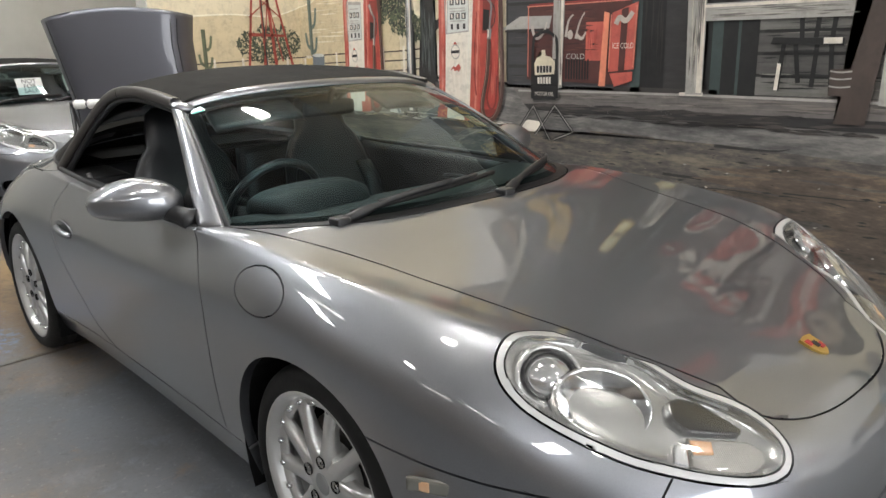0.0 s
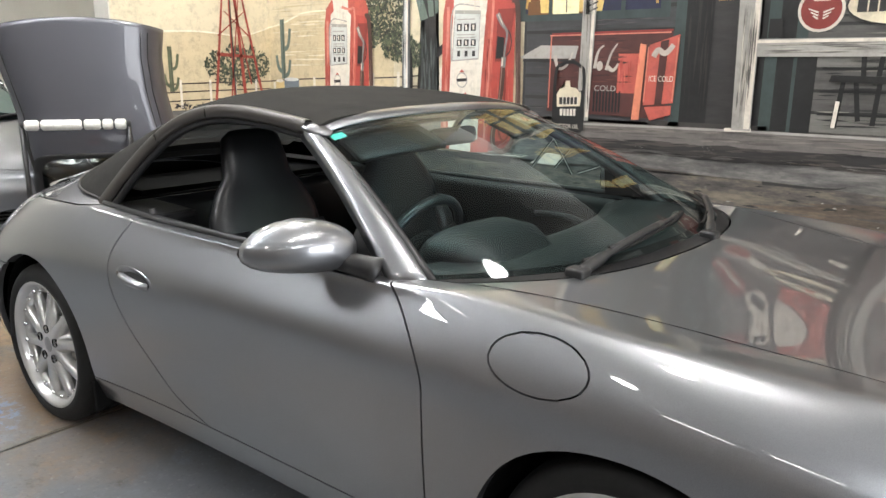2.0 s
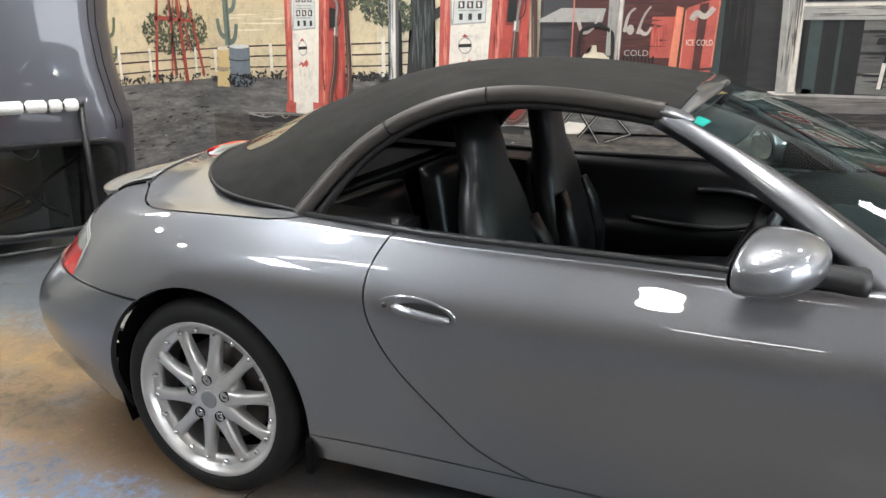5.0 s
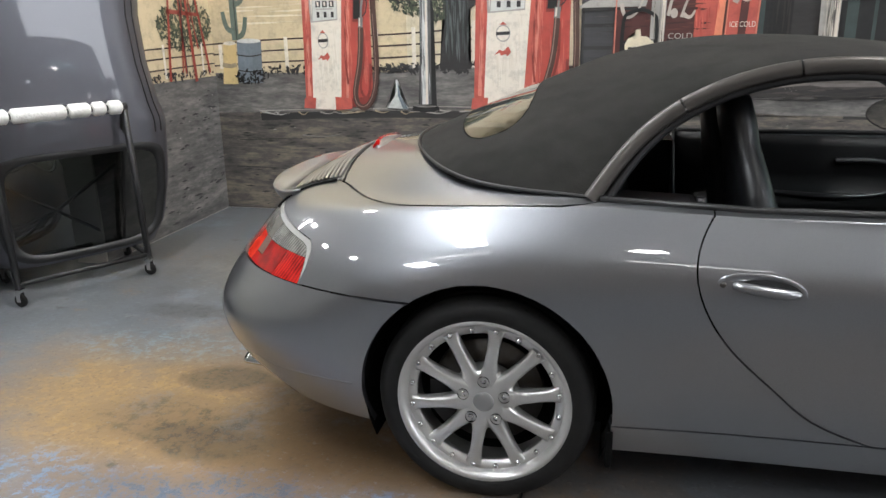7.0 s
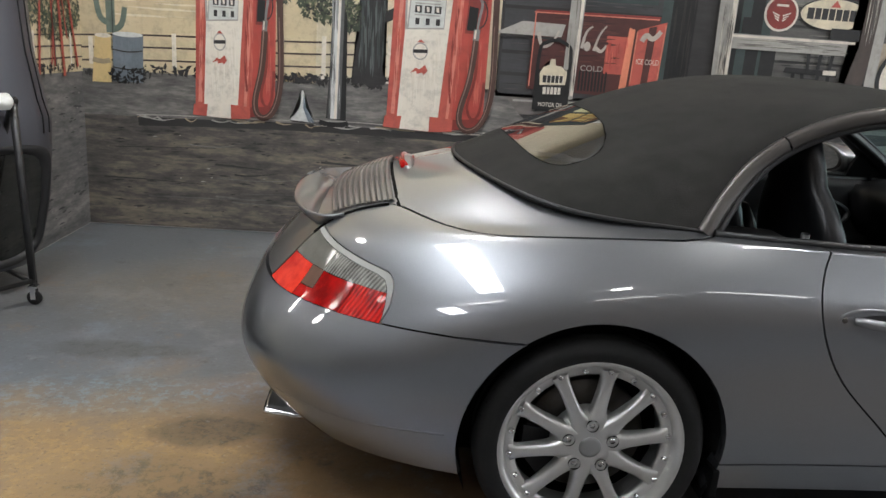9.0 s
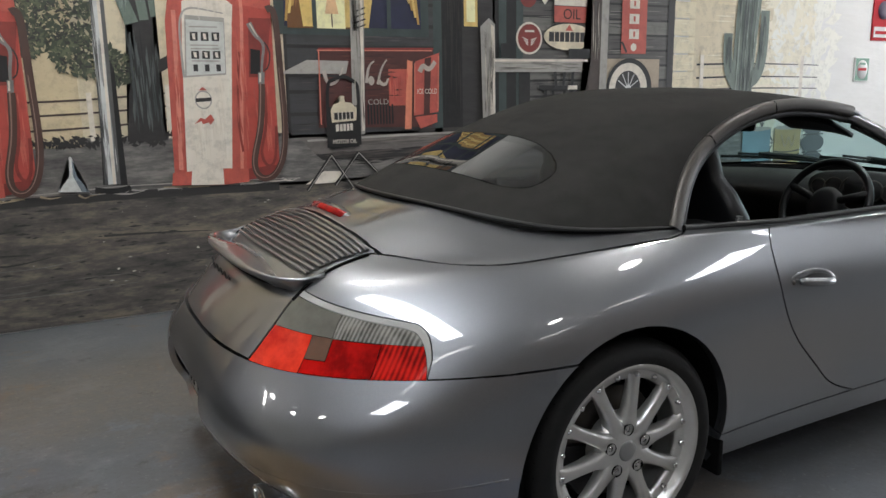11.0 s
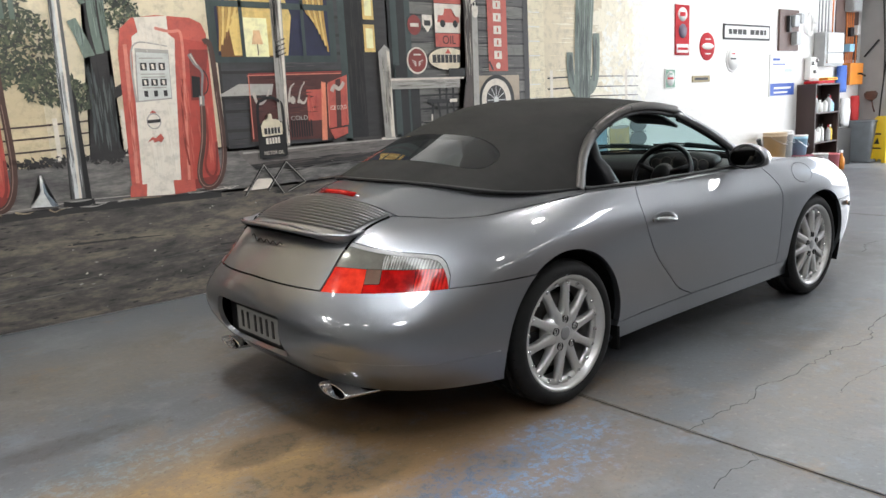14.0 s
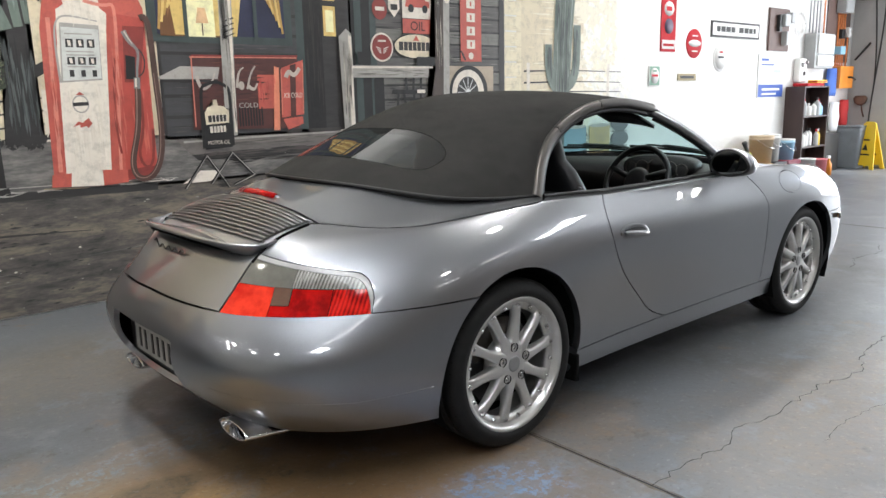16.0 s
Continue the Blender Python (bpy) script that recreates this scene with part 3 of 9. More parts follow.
a.flecks(0.5, 3.3, 0.05, 0.64, 150, EARTH, 3, 21, 0.035, 7.0)
a.flecks(1.4, 3.4, 0.05, 0.66, 110, EARTH, 3, 22, 0.045, 6.0)
rnd = random.Random(4)
for _ in range(16):
    u, z = rnd.uniform(SIDE_X + 0.4, -0.6), rnd.uniform(0.18, 0.68)
    a.line([(u - rnd.uniform(0.1, 0.4), z), (u, z + rnd.uniform(-0.015, 0.015)), (u + rnd.uniform(0.1, 0.4), z + rnd.uniform(-0.03, 0.03))], rnd.uniform(0.004, 0.016), rnd.choice((GROUND, CHAR)), 3, 0.004)
for _ in range(24):
    u, z = rnd.uniform(-0.5, 2.9), rnd.uniform(0.2, 0.9)
    a.line([(u - rnd.uniform(0.1, 0.35), z), (u, z + rnd.uniform(-0.012, 0.012)), (u + rnd.uniform(0.1, 0.35), z + rnd.uniform(-0.02, 0.02))], rnd.uniform(0.005, 0.022), rnd.choice((EARTH, CHAR, GROUND)), 3, 0.004)
a.flecks(SIDE_X + 0.2, 2.8, 0.04, 0.72, 420, CHAR, 4, 7, 0.007)
a.flecks(SIDE_X + 0.2, 2.8, 0.04, 0.66, 90, GREYP, 4, 8, 0.005, 1.6)
a.flecks(-2.3, 2.4, 0.08, 0.6, 16, CREAMP, 4, 9, 0.007, 1.3)
a.line([(-3.45, 0.745), (-3.09, 0.757), (-2.4, 0.772), (-2.06, 0.785), (-1.06, 0.765)], 0.008, GREYP, 4, 0.006)
for _ in range(26):
    u = rnd.uniform(-3.45, -1.1)
    z, w = 0.745 + 0.012 * (u + 3.45), rnd.uniform(0.02, 0.10)
    a.line([(u - w, z - rnd.uniform(0.0, 0.02)), (u, z - rnd.uniform(0.0, 0.03)), (u + w, z - rnd.uniform(0.0, 0.02))], rnd.uniform(0.004, 0.014), rnd.choice((GREYP, CREAMP, TAN, GREYP)), 4, 0.003)
a.line([(-3.44, 0.70), (-2.4, 0.73), (-1.2, 0.72)], 0.05, CHAR, 3)
for u, z in ((-1.95, 0.97), (0.15, 0.68), (0.2, 0.90), (-0.25, 0.88), (0.7, 0.86), (-0.1, 0.66)):
    a.leaves(u, z, 0.06, 0.02, 14, paint(120, 116, 110, 0.95, 0.2, 8), 5, int(u * 100) + 500, 0.004)
a.done("painted_ground", mural, "painted dark dirt road with kerb and stones")

# fences, bushes and scrub
a = Art()
a.line([(SIDE_X, 1.07), (-3.2, 1.10), (-2.4, 1.12), (-1.8, 1.16)], 0.011, BROWN, 3)
fence = a.done("painted_fence", mural, "painted white post-and-rail ranch fence")
for z0 in (1.18, 1.255):
    a = Art()
    a.line([(SIDE_X, z0 - 0.03), (-3.2, z0), (-2.4, z0 + 0.02), (-1.8, z0 + 0.06)], 0.011, BROWN, 3)
    a.done("painted_rail", fence)
for u, z in ((-3.72, 1.22), (-3.2, 1.27), (-2.52, 1.31), (-2.25, 1.32), (-1.83, 1.36)):
    a = Art()
    a.rect(u - 0.014, u + 0.014, 1.05, z, CREAMP, 4)
    a.done("painted_post", fence)
for z0 in (1.28, 1.38, 1.49):
    a = Art()
    a.line([(2.4, z0), (3.1, z0 + 0.01), (3.95, z0)], 0.016, BLACK, 2, 0.008)
    a.done("painted_rail", fence)
for u in (2.46, 3.72):
    a = Art()
    a.rect(u - 0.022, u + 0.022, 1.1, 1.57, CREAMP, 3)
    a.done("painted_post", fence)
a = Art()
a.leaves(-3.55, 1.00, 0.22, 0.04, 90, CHAR, 4, 31, 0.02)
a.leaves(-2.9, 1.04, 0.6, 0.03, 160, CHAR, 4, 32, 0.02)
a.leaves(-2.0, 1.05, 0.6, 0.035, 170, CHAR, 4, 33, 0.02)
tagged(a.done("painted_scrub", mural), kind="stuff")

# oil drums and cactus beside them
a = Art()
a.poly([(-3.72, 0.94), (-3.60, 0.94), (-3.59, 1.23), (-3.69, 1.23)], paint(222, 192, 122, 0.95, 0.15, 8), 5)
a.disc(-3.64, 1.23, 0.05, 0.014, CREAMP, 6)
a.line([(-3.71, 1.08), (-3.65, 1.07), (-3.60, 1.08)], 0.03, TAN, 6)
a.poly([(-3.59, 0.95), (-3.40, 0.95), (-3.39, 1.24), (-3.58, 1.25)], STEEL, 6)
a.disc(-3.485, 1.245, 0.095, 0.016, SILVER, 7)
for z in (1.04, 1.15):
    a.line([(-3.59, z), (-3.49, z - 0.012), (-3.395, z)], 0.008, CHAR, 7)
a.leaves(-3.5, 0.99, 0.12, 0.05, 60, BLACK, 8, 41, 0.016)
a.done("painted_oil_drum", mural)


def cactus(a, u, z, s, mat, dark, layer):
    a.line([(u, z), (u, z + 0.5 * s)], 0.055 * s, mat, layer)
    for k, (d, z0, z1) in enumerate(((0.10, 0.25, 0.42), (-0.085, 0.06, 0.20), (0.09, 0.02, 0.16))):
        a.line([(u, z + z0 * s), (u + d * 0.7 * s, z + (z0 + 0.03) * s), (u + d * s, z + z1 * s)], 0.04 * s, mat, layer, 0.032 * s)
    a.line([(u + 0.012 * s, z), (u + 0.012 * s, z + 0.48 * s)], 0.008 * s, dark, layer + 1)


a = Art()
cactus(a, -3.59, 1.25, 1.0, CACT, CACTDK, 4)
a.done("painted_cactus", mural)


def pump(u0, z0, sx, sz, label):
    """A tall red and cream gas pump with its hose."""
    a = Art()

    def q(u, z):
        return u0 + (u + 1.63) * sx, z0 + (z - 1.27) * sz

    def shape(pts, mat, layer):
        a.poly([q(u, z) for u, z in pts], mat, layer)

    def stroke(pts, w, mat, layer, w1=None):
        a.line([q(u, z) for u, z in pts], w, mat, layer, w1)

    shape([(-1.83, 0.80), (-1.38, 0.80), (-1.19, 0.84), (-1.19, 1.86), (-1.22, 1.93), (-1.30, 1.965), (-1.54, 1.975), (-1.70, 1.95), (-1.78, 1.88), (-1.81, 1.72)], RED, 6)
    shape([(-1.40, 0.82), (-1.20, 0.86), (-1.20, 1.80), (-1.36, 1.82)], paint(190, 66, 50, 0.95, 0.2, 6), 7)
    shape([(-1.68, 1.955), (-1.46, 1.972), (-1.46, 1.85), (-1.66, 1.83)], CREAMP, 7)
    shape([(-1.76, 0.84), (-1.49, 0.83), (-1.44, 1.60), (-1.42, 1.82), (-1.47, 1.86), (-1.66, 1.865), (-1.71, 1.83), (-1.73, 1.55)], CREAMP, 8)
    stroke([(-1.43, 0.84), (-1.40, 1.3), (-1.37, 1.80), (-1.42, 1.87), (-1.55, 1.89)], 0.02, REDHI, 8)
    stroke([(-1.79, 0.86), (-1.77, 1.4), (-1.76, 1.78)], 0.025, REDHI, 8)
    shape([(-1.725, 1.40), (-1.485, 1.415), (-1.475, 1.745), (-1.70, 1.755)], GREYP, 9)
    shape([(-1.715, 1.41), (-1.49, 1.425), (-1.48, 1.72), (-1.695, 1.73)], paint(204, 206, 200, 0.95, 0.08, 8), 10)
    for i in range(3):
        for z, s in ((1.635, 0.05), (1.53, 0.045)):
            u = -1.66 + 0.062 * i
            shape([(u - 0.02, z - s / 2), (u + 0.024, z - s / 2), (u + 0.026, z + s / 2), (u - 0.018, z + s / 2)], CHAR, 11)
            shape([(u - 0.004, z - s / 3), (u + 0.012, z - s / 3), (u + 0.010, z + s / 3), (u - 0.008, z + s / 3)], CREAMP, 12)
        u = -1.66 + 0.066 * i
        shape([(u - 0.013, 1.435), (u + 0.013, 1.435), (u + 0.013, 1.475), (u - 0.013, 1.475)], CHAR, 11)
    for z in (1.69, 1.585, 1.565, 1.495):
        stroke([(-1.68, z), (-1.52, z)], 0.008, GREYP, 11)
    pale = [paint(220, 209, 192, 0.95, 0.06, 6), paint(230, 221, 206, 0.95, 0.05, 6)]
    reds = [paint(186, 74, 58, 0.95, 0.15, 5), paint(208, 94, 74, 0.95, 0.14, 5)]
    for box_, mats_, n_ in (((-1.71, -1.50, 0.88, 1.38), pale, 60), ((-1.80, -1.75, 0.88, 1.55), reds, 16), ((-1.44, -1.36, 0.90, 1.75), reds, 26), ((-1.34, -1.21, 0.90, 1.38), reds, 34), ((-1.64, -1.48, 1.765, 1.84), pale, 8)):
        (ua, za), (ub, zb) = q(box_[0], box_[2]), q(box_[1], box_[3])
        a.strokes(ua, ub, za, zb, n_, mats_, 8.9, int(100 * (box_[1] + 3)), 0.22, 0.012)
    # round badge and winged emblem
    a.disc(*q(-1.63, 1.27), 0.05 * sx, 0.055, GREYP, 9)
    a.disc(*q(-1.63, 1.27), 0.042 * sx, 0.047, CREAMP, 10)
    stroke([(-1.675, 1.268), (-1.585, 1.272)], 0.022, CHAR, 11)
    shape([(-1.655, 1.325), (-1.605, 1.325), (-1.63, 1.345)], RED, 11)
    shape([(-1.69, 1.13), (-1.655, 1.165), (-1.63, 1.155), (-1.595, 1.185), (-1.575, 1.15), (-1.60, 1.12), (-1.61, 1.135), (-1.645, 1.125), (-1.65, 1.145)], RED, 9)
    # base
    shape([(-1.85, 0.77), (-1.54, 0.755), (-1.39, 0.765), (-1.39, 0.845), (-1.54, 0.855), (-1.84, 0.845)], RED, 9)
    shape([(-1.74, 0.765), (-1.545, 0.757), (-1.545, 0.855), (-1.73, 0.85)], CREAMP, 10)
    shape([(-1.39, 0.775), (-1.22, 0.80), (-1.19, 0.86), (-1.39, 0.845)], REDDK, 8)
    # nozzle recess, nozzle, hose
    shape([(-1.35, 1.40), (-1.25, 1.40), (-1.19, 1.75), (-1.33, 1.75)], REDDK, 8)
    shape([(-1.34, 1.42), (-1.28, 1.42), (-1.27, 1.56), (-1.33, 1.57)], BLACK, 9)
    metal, hose, shine = paint(132, 132, 130, 0.95, 0.25, 9), paint(84, 58, 50, 0.95, 0.3, 8), paint(150, 120, 106, 0.95, 0.2, 8)
    stroke([(-1.33, 1.72), (-1.30, 1.66), (-1.275, 1.63)], 0.034, metal, 10, 0.024)
    stroke([(-1.275, 1.63), (-1.25, 1.585), (-1.262, 1.50), (-1.27, 1.42)], 0.020, metal, 10, 0.014)
    stroke([(-1.325, 1.715), (-1.30, 1.67), (-1.28, 1.64)], 0.008, CREAMP, 11, 0.004)
    stroke([(-1.245, 1.61), (-1.215, 1.55), (-1.225, 1.47), (-1.255, 1.44)], 0.008, CHAR, 10)
    shape([(-1.297, 1.36), (-1.257, 1.36), (-1.252, 1.43), (-1.292, 1.43)], metal, 10)
    shape([(-1.290, 1.37), (-1.278, 1.37), (-1.274, 1.425), (-1.286, 1.425)], CREAMP, 11)
    loop = [(-1.275, 1.36), (-1.30, 1.1), (-1.345, 0.92), (-1.33, 0.80), (-1.24, 0.79), (-1.165, 0.92), (-1.145, 1.15), (-1.155, 1.45), (-1.17, 1.76), (-1.22, 1.80)]
    stroke(loop, 0.040, hose, 11)
    stroke([(u - 0.008, z + 0.006) for u, z in loop[:8]], 0.008, shine, 12, 0.004)
    stroke([(-1.26, 1.34), (-1.265, 1.1), (-1.30, 0.95), (-1.27, 0.86), (-1.22, 0.90), (-1.20, 1.1)], 0.018, REDDK, 10)
    stroke([(-1.73, 1.40), (-1.735, 1.6), (-1.71, 1.77), (-1.60, 1.79), (-1.48, 1.77)], 0.014, GREYP, 9, 0.008)
    stroke([(-1.40, 1.55), (-1.43, 1.2), (-1.415, 0.95)], 0.014, REDDK, 9)
    return a.done("painted_gas_pump", mural, label)


pump(-2.91, 1.24, 0.80, 0.94, "painted red and cream gas pump")
pump(-1.63, 1.27, 1.0, 1.0, "painted red and cream gas pump")

# steel sign pole, tree, funnel
a = Art()
a.poly([(-2.225, 0.80), (-2.095, 0.79), (-2.105, 1.45), (-2.125, 1.5), (-2.19, 1.5)], BLACK, 6)
a.poly([(-2.215, 0.80), (-2.135, 0.80), (-2.13, 2.1), (-2.19, 2.1)], SILVER, 7)
a.line([(-2.165, 0.8), (-2.155, 1.5), (-2.15, 2.1)], 0.016, CREAMP, 9)
a.line([(-2.207, 0.8), (-2.192, 1.5), (-2.182, 2.1)], 0.018, paint(70, 70, 70, 1.0, 0.3, 6), 8)
a.line([(-2.143, 0.8), (-2.136, 1.5), (-2.134, 2.1)], 0.022, paint(92, 92, 92, 1.0, 0.3, 6), 8)
a.strokes(-2.205, -2.14, 0.82, 2.08, 60, [paint(150, 152, 150, 1.0, 0.2, 6), paint(112, 114, 114, 1.0, 0.2, 6), SILVER], 8.9, 73, 0.3, 0.008)
a.line([(-2.27, 0.775), (-2.17, 0.76), (-2.08, 0.775)], 0.03, BLACK, 6)
a.disc(-2.2, 2.17, 0.10, 0.085, RED, 9)
a.disc(-2.2, 2.17, 0.075, 0.06, CREAMP, 10)
a.done("painted_pole", mural, "painted steel sign pole")
a = Art()
a.poly([(-2.07, 1.04), (-1.85, 1.04), (-1.89, 1.25), (-1.86, 1.44), (-1.88, 1.75), (-1.86, 2.3), (-1.98, 2.3), (-2.0, 1.8), (-1.99, 1.52), (-2.04, 1.3)], CHAR, 4)
a.line([(-1.9, 1.45), (-1.8, 1.50), (-1.73, 1.58)], 0.07, CHAR, 4, 0.05)
a.line([(-1.99, 1.70), (-2.02, 1.80), (-2.07, 1.93)], 0.075, CACT, 5, 0.06)
a.line([(-1.93, 2.25), (-1.94, 1.95), (-1.92, 1.72)], 0.06, CACT, 5, 0.05)
a.line([(-1.86, 2.3), (-1.88, 2.0), (-1.87, 1.74)], 0.05, CACT, 5, 0.03)
a.line([(-2.05, 2.3), (-2.03, 2.15), (-1.99, 2.03)], 0.06, CACT, 5, 0.04)
a.strokes(-2.03, -1.86, 1.06, 1.7, 80, [paint(66, 72, 72, 1.0, 0.3, 8), paint(40, 42, 42, 1.0, 0.3, 8), paint(86, 94, 92, 1.0, 0.3, 8)], 4.9, 71, 0.3, 0.014)
for u0, u1, z0, z1 in ((-2.06, -2.0, 1.74, 1.92), (-1.95, -1.91, 1.75, 2.2), (-1.89, -1.86, 1.78, 2.25), (-2.05, -2.0, 2.06, 2.28)):
    a.strokes(u0, u1, z0, z1, 12, [paint(150, 168, 158, 0.95, 0.2, 8), CACTDK, paint(126, 142, 134, 0.95, 0.2, 8)], 6, int(100 * (u0 + 3)), 0.16, 0.008)
a.done("painted_tree", mural, "painted dark cactus trunk with pale green arms")
a = Art()
for u, z, ru, rz, n, s in ((-2.42, 1.76, 0.28, 0.24, 330, 51), (-2.25, 1.52, 0.17, 0.12, 150, 52), (-2.55, 1.95, 0.25, 0.2, 200, 53), (-1.76, 1.98, 0.12, 0.12, 80, 54), (-2.55, 1.6, 0.12, 0.1, 80, 55), (-2.1, 1.45, 0.1, 0.1, 70, 56)):
    a.leaves(u, z, ru, rz, int(n * 1.9), LEAF, 4, s, 0.018)
    a.leaves(u, z, ru * 0.9, rz * 0.9, n // 2, LEAF2, 5, s + 100, 0.014)
    a.leaves(u, z, ru * 0.8, rz * 0.8, n // 2, CHAR, 4.5, s + 200, 0.014)
for k in range(3):
    a.line([(-2.52 + 0.06 * k, 1.92), (-2.52 + 0.06 * k, 2.12 + (0.05 if k == 1 else 0))], 0.03, CACT, 6)
a.done("painted_foliage", mural)
a = Art()
a.poly([(-2.46, 0.775), (-2.30, 0.765), (-2.355, 0.86), (-2.375, 0.97), (-2.385, 0.97), (-2.395, 0.86)], SILVER, 8)
a.poly([(-2.34, 0.77), (-2.30, 0.765), (-2.355, 0.86), (-2.372, 0.95), (-2.375, 0.86)], STEEL, 9)
a.disc(-2.38, 0.775, 0.08, 0.014, CHAR, 7)
a.done("painted_funnel", mural)

# the wooden house and its porch
a = Art()
a.rect(-1.12, 2.14, 1.02, 2.75, CHAR, 1)
house = a.done("painted_house", mural, "painted dark weatherboard house with porch")


def board(u0, u1, z0, z1, mat, layer, name="painted_board"):
    a = Art()
    a.rect(u0, u1, z0, z1, mat, layer)
    a.done(name, house)


for i in range(12):
    z = 1.04 + 0.14 * i
    board(-1.10, -0.02, z, z + 0.118, paint(64, 64, 66, 1.0, 0.3, 4, (0.6, 1, 7)), 2)
for i in range(15):
    z = 1.03 + 0.115 * i
    board(0.52, 2.13, z, z + 0.098, BOARD if i % 3 else BOARD2, 2)
board(0.40, 0.60, 1.02, 2.75, BLACK, 3, "painted_beam")
board(-0.02, 0.15, 1.02, 2.75, BLACK, 3, "painted_beam")
board(0.28, 0.42, 1.02, 2.75, CHAR, 3, "painted_beam")
for u in (-0.075, 0.45):
    board(u, u + 0.065, 1.02, 2.75, TEAL, 4, "painted_beam")
board(0.60, 0.66, 1.02, 2.75, TEAL, 3, "painted_beam")
for i in range(12):
    z = 1.02 + 0.14 * i
    board(2.13, 2.36, z, z + 0.128, SIDING, 4)
board(2.06, 2.13, 1.0, 2.75, CHAR, 4, "painted_beam")
# porch floor
a = Art()
a.poly([(-1.05, 1.02), (2.4, 1.03), (2.4, 0.93), (-0.95, 0.91)], paint(110, 104, 100, 1.0, 0.3, 5, (1, 1, 5)), 4)
a.line([(-1.0, 1.0), (0.4, 1.015), (2.4, 1.005)], 0.014, GREYP, 5)
a.poly([(-0.95, 0.91), (2.4, 0.93), (2.4, 0.86), (-0.9, 0.87)], CHAR, 4)
board(-0.2, 0.5, 1.02, 1.05, paint(60, 56, 54, 1.0), 4, "painted_beam")
a.strokes(-0.9, 2.4, 0.83, 0.93, 150, [paint(40, 38, 38, 1.0, 0.3, 8), paint(58, 54, 52, 1.0, 0.3, 8), paint(76, 70, 66, 1.0, 0.3, 8)], 5, 35, 0.3, 0.02, False)
a.strokes(-0.9, 2.4, 0.94, 1.01, 80, [paint(92, 86, 82, 1.0, 0.2, 8), paint(128, 120, 112, 1.0, 0.2, 8)], 5, 36, 0.3, 0.012, False)
a.done("painted_porch", house)
a = Art()
a.rect(-1.17, -0.11, 1.66, 2.7, TEAL, 5)
a.rect(-1.11, -0.17, 1.71, 2.66, NAVY, 6)
a.rect(-1.09, -0.62, 1.70, 2.62, paint(120, 76, 30, 0.9, 0.3, 4), 7)
a.strokes(-1.08, -0.63, 1.72, 2.3, 50, [paint(150, 96, 40, 0.9, 0.2, 6), paint(178, 122, 56, 0.9, 0.2, 6)], 7.6, 72, 0.2, 0.03)
a.poly([(-0.99, 1.71), (-0.55, 1.71), (-0.5, 2.0), (-0.6, 2.3), (-0.95, 2.3), (-1.02, 1.95)], YELLOW, 8)
a.rect(-0.90, -0.71, 1.70, 1.98, GLOW, 9)
a.poly([(-0.845, 1.79), (-0.755, 1.79), (-0.775, 1.89), (-0.825, 1.89)], paint(240, 190, 130, 0.9, 0.08), 10)
a.line([(-0.80, 1.79), (-0.80, 1.71)], 0.008, BROWN, 10)
pane_art = a.done("painted_window", mural, "painted lit window with yellow curtains and a lamp")
for k in range(7):
    for base, sgn in ((-1.10, 1), (-0.19, -1)):
        a = Art()
        a.line([(base + sgn * 0.030 * k, 2.5), (base + sgn * (0.03 + 0.026 * k), 2.1), (base + sgn * 0.022 * k, 1.74 + 0.045 * k)], 0.03, YELLOW if k % 2 else paint(184, 140, 52, 1.0, 0.25, 7), 10 + k % 2, 0.016)
        a.done("painted_curtain", pane_art)
for u in (-0.93, -0.66, -0.42):
    a = Art()
    a.rect(u, u + 0.028, 1.69, 2.66, TEAL, 12)
    a.done("painted_glazing_bar", pane_art)
for z in (2.05, 2.4):
    a = Art()
    a.rect(-1.12, -0.16, z, z + 0.045, TEAL, 12)
    a.done("painted_glazing_bar", pane_art)
for z0, z1 in ((1.74, 1.96), (2.0, 2.3)):
    a = Art()
    a.rect(0.165, 0.275, z0, z1, YELLOW, 5)
    a.rect(0.185, 0.255, z0 + 0.03, z1 - 0.03, GLOW, 6)
    a.done("painted_door_pane", pane_art)
a = Art()
a.poly([(-0.665, 2.75), (-0.555, 2.75), (-0.605, 1.03), (-0.69, 1.02)], GREYP, 12)
a.line([(-0.58, 2.7), (-0.60, 1.9), (-0.615, 1.05)], 0.02, CREAMP, 13)
for k in range(4):
    a.line([(-0.655, 1.70 + 0.035 * k), (-0.575, 1.73 + 0.035 * k)], 0.009, CHAR, 14)
a.poly([(0.31, 1.02), (0.415, 1.02), (0.41, 1.76), (0.36, 1.80), (0.29, 1.74)], GREYP, 12)
a.poly([(0.375, 1.03), (0.41, 1.03), (0.405, 1.74), (0.375, 1.76)], CREAMP, 13)
a.line([(0.27, 1.02), (0.42, 1.025)], 0.02, CREAMP, 12)
a.rect(0.40, 1.24, 1.43, 1.525, GREYP, 11)
a.line([(0.40, 1.51), (1.24, 1.515)], 0.016, CREAMP, 12)
a.poly([(1.15, 0.90), (1.30, 0.90), (1.37, 1.5), (1.38, 2.7), (1.28, 2.7), (1.27, 1.5)], BROWN, 12)
a.poly([(1.35, 1.0), (1.42, 1.0), (1.44, 2.1), (1.37, 2.1)], GREYP, 13)
a.poly([(1.36, 2.16), (1.44, 2.22), (1.47, 2.30), (1.37, 2.30)], CREAMP, 14)
a.disc(1.41, 2.12, 0.04, 0.07, CREAMP, 14)
a.disc(1.395, 2.17, 0.012, 0.016, BLACK, 15)
a.disc(1.43, 2.17, 0.012, 0.016, BLACK, 15)
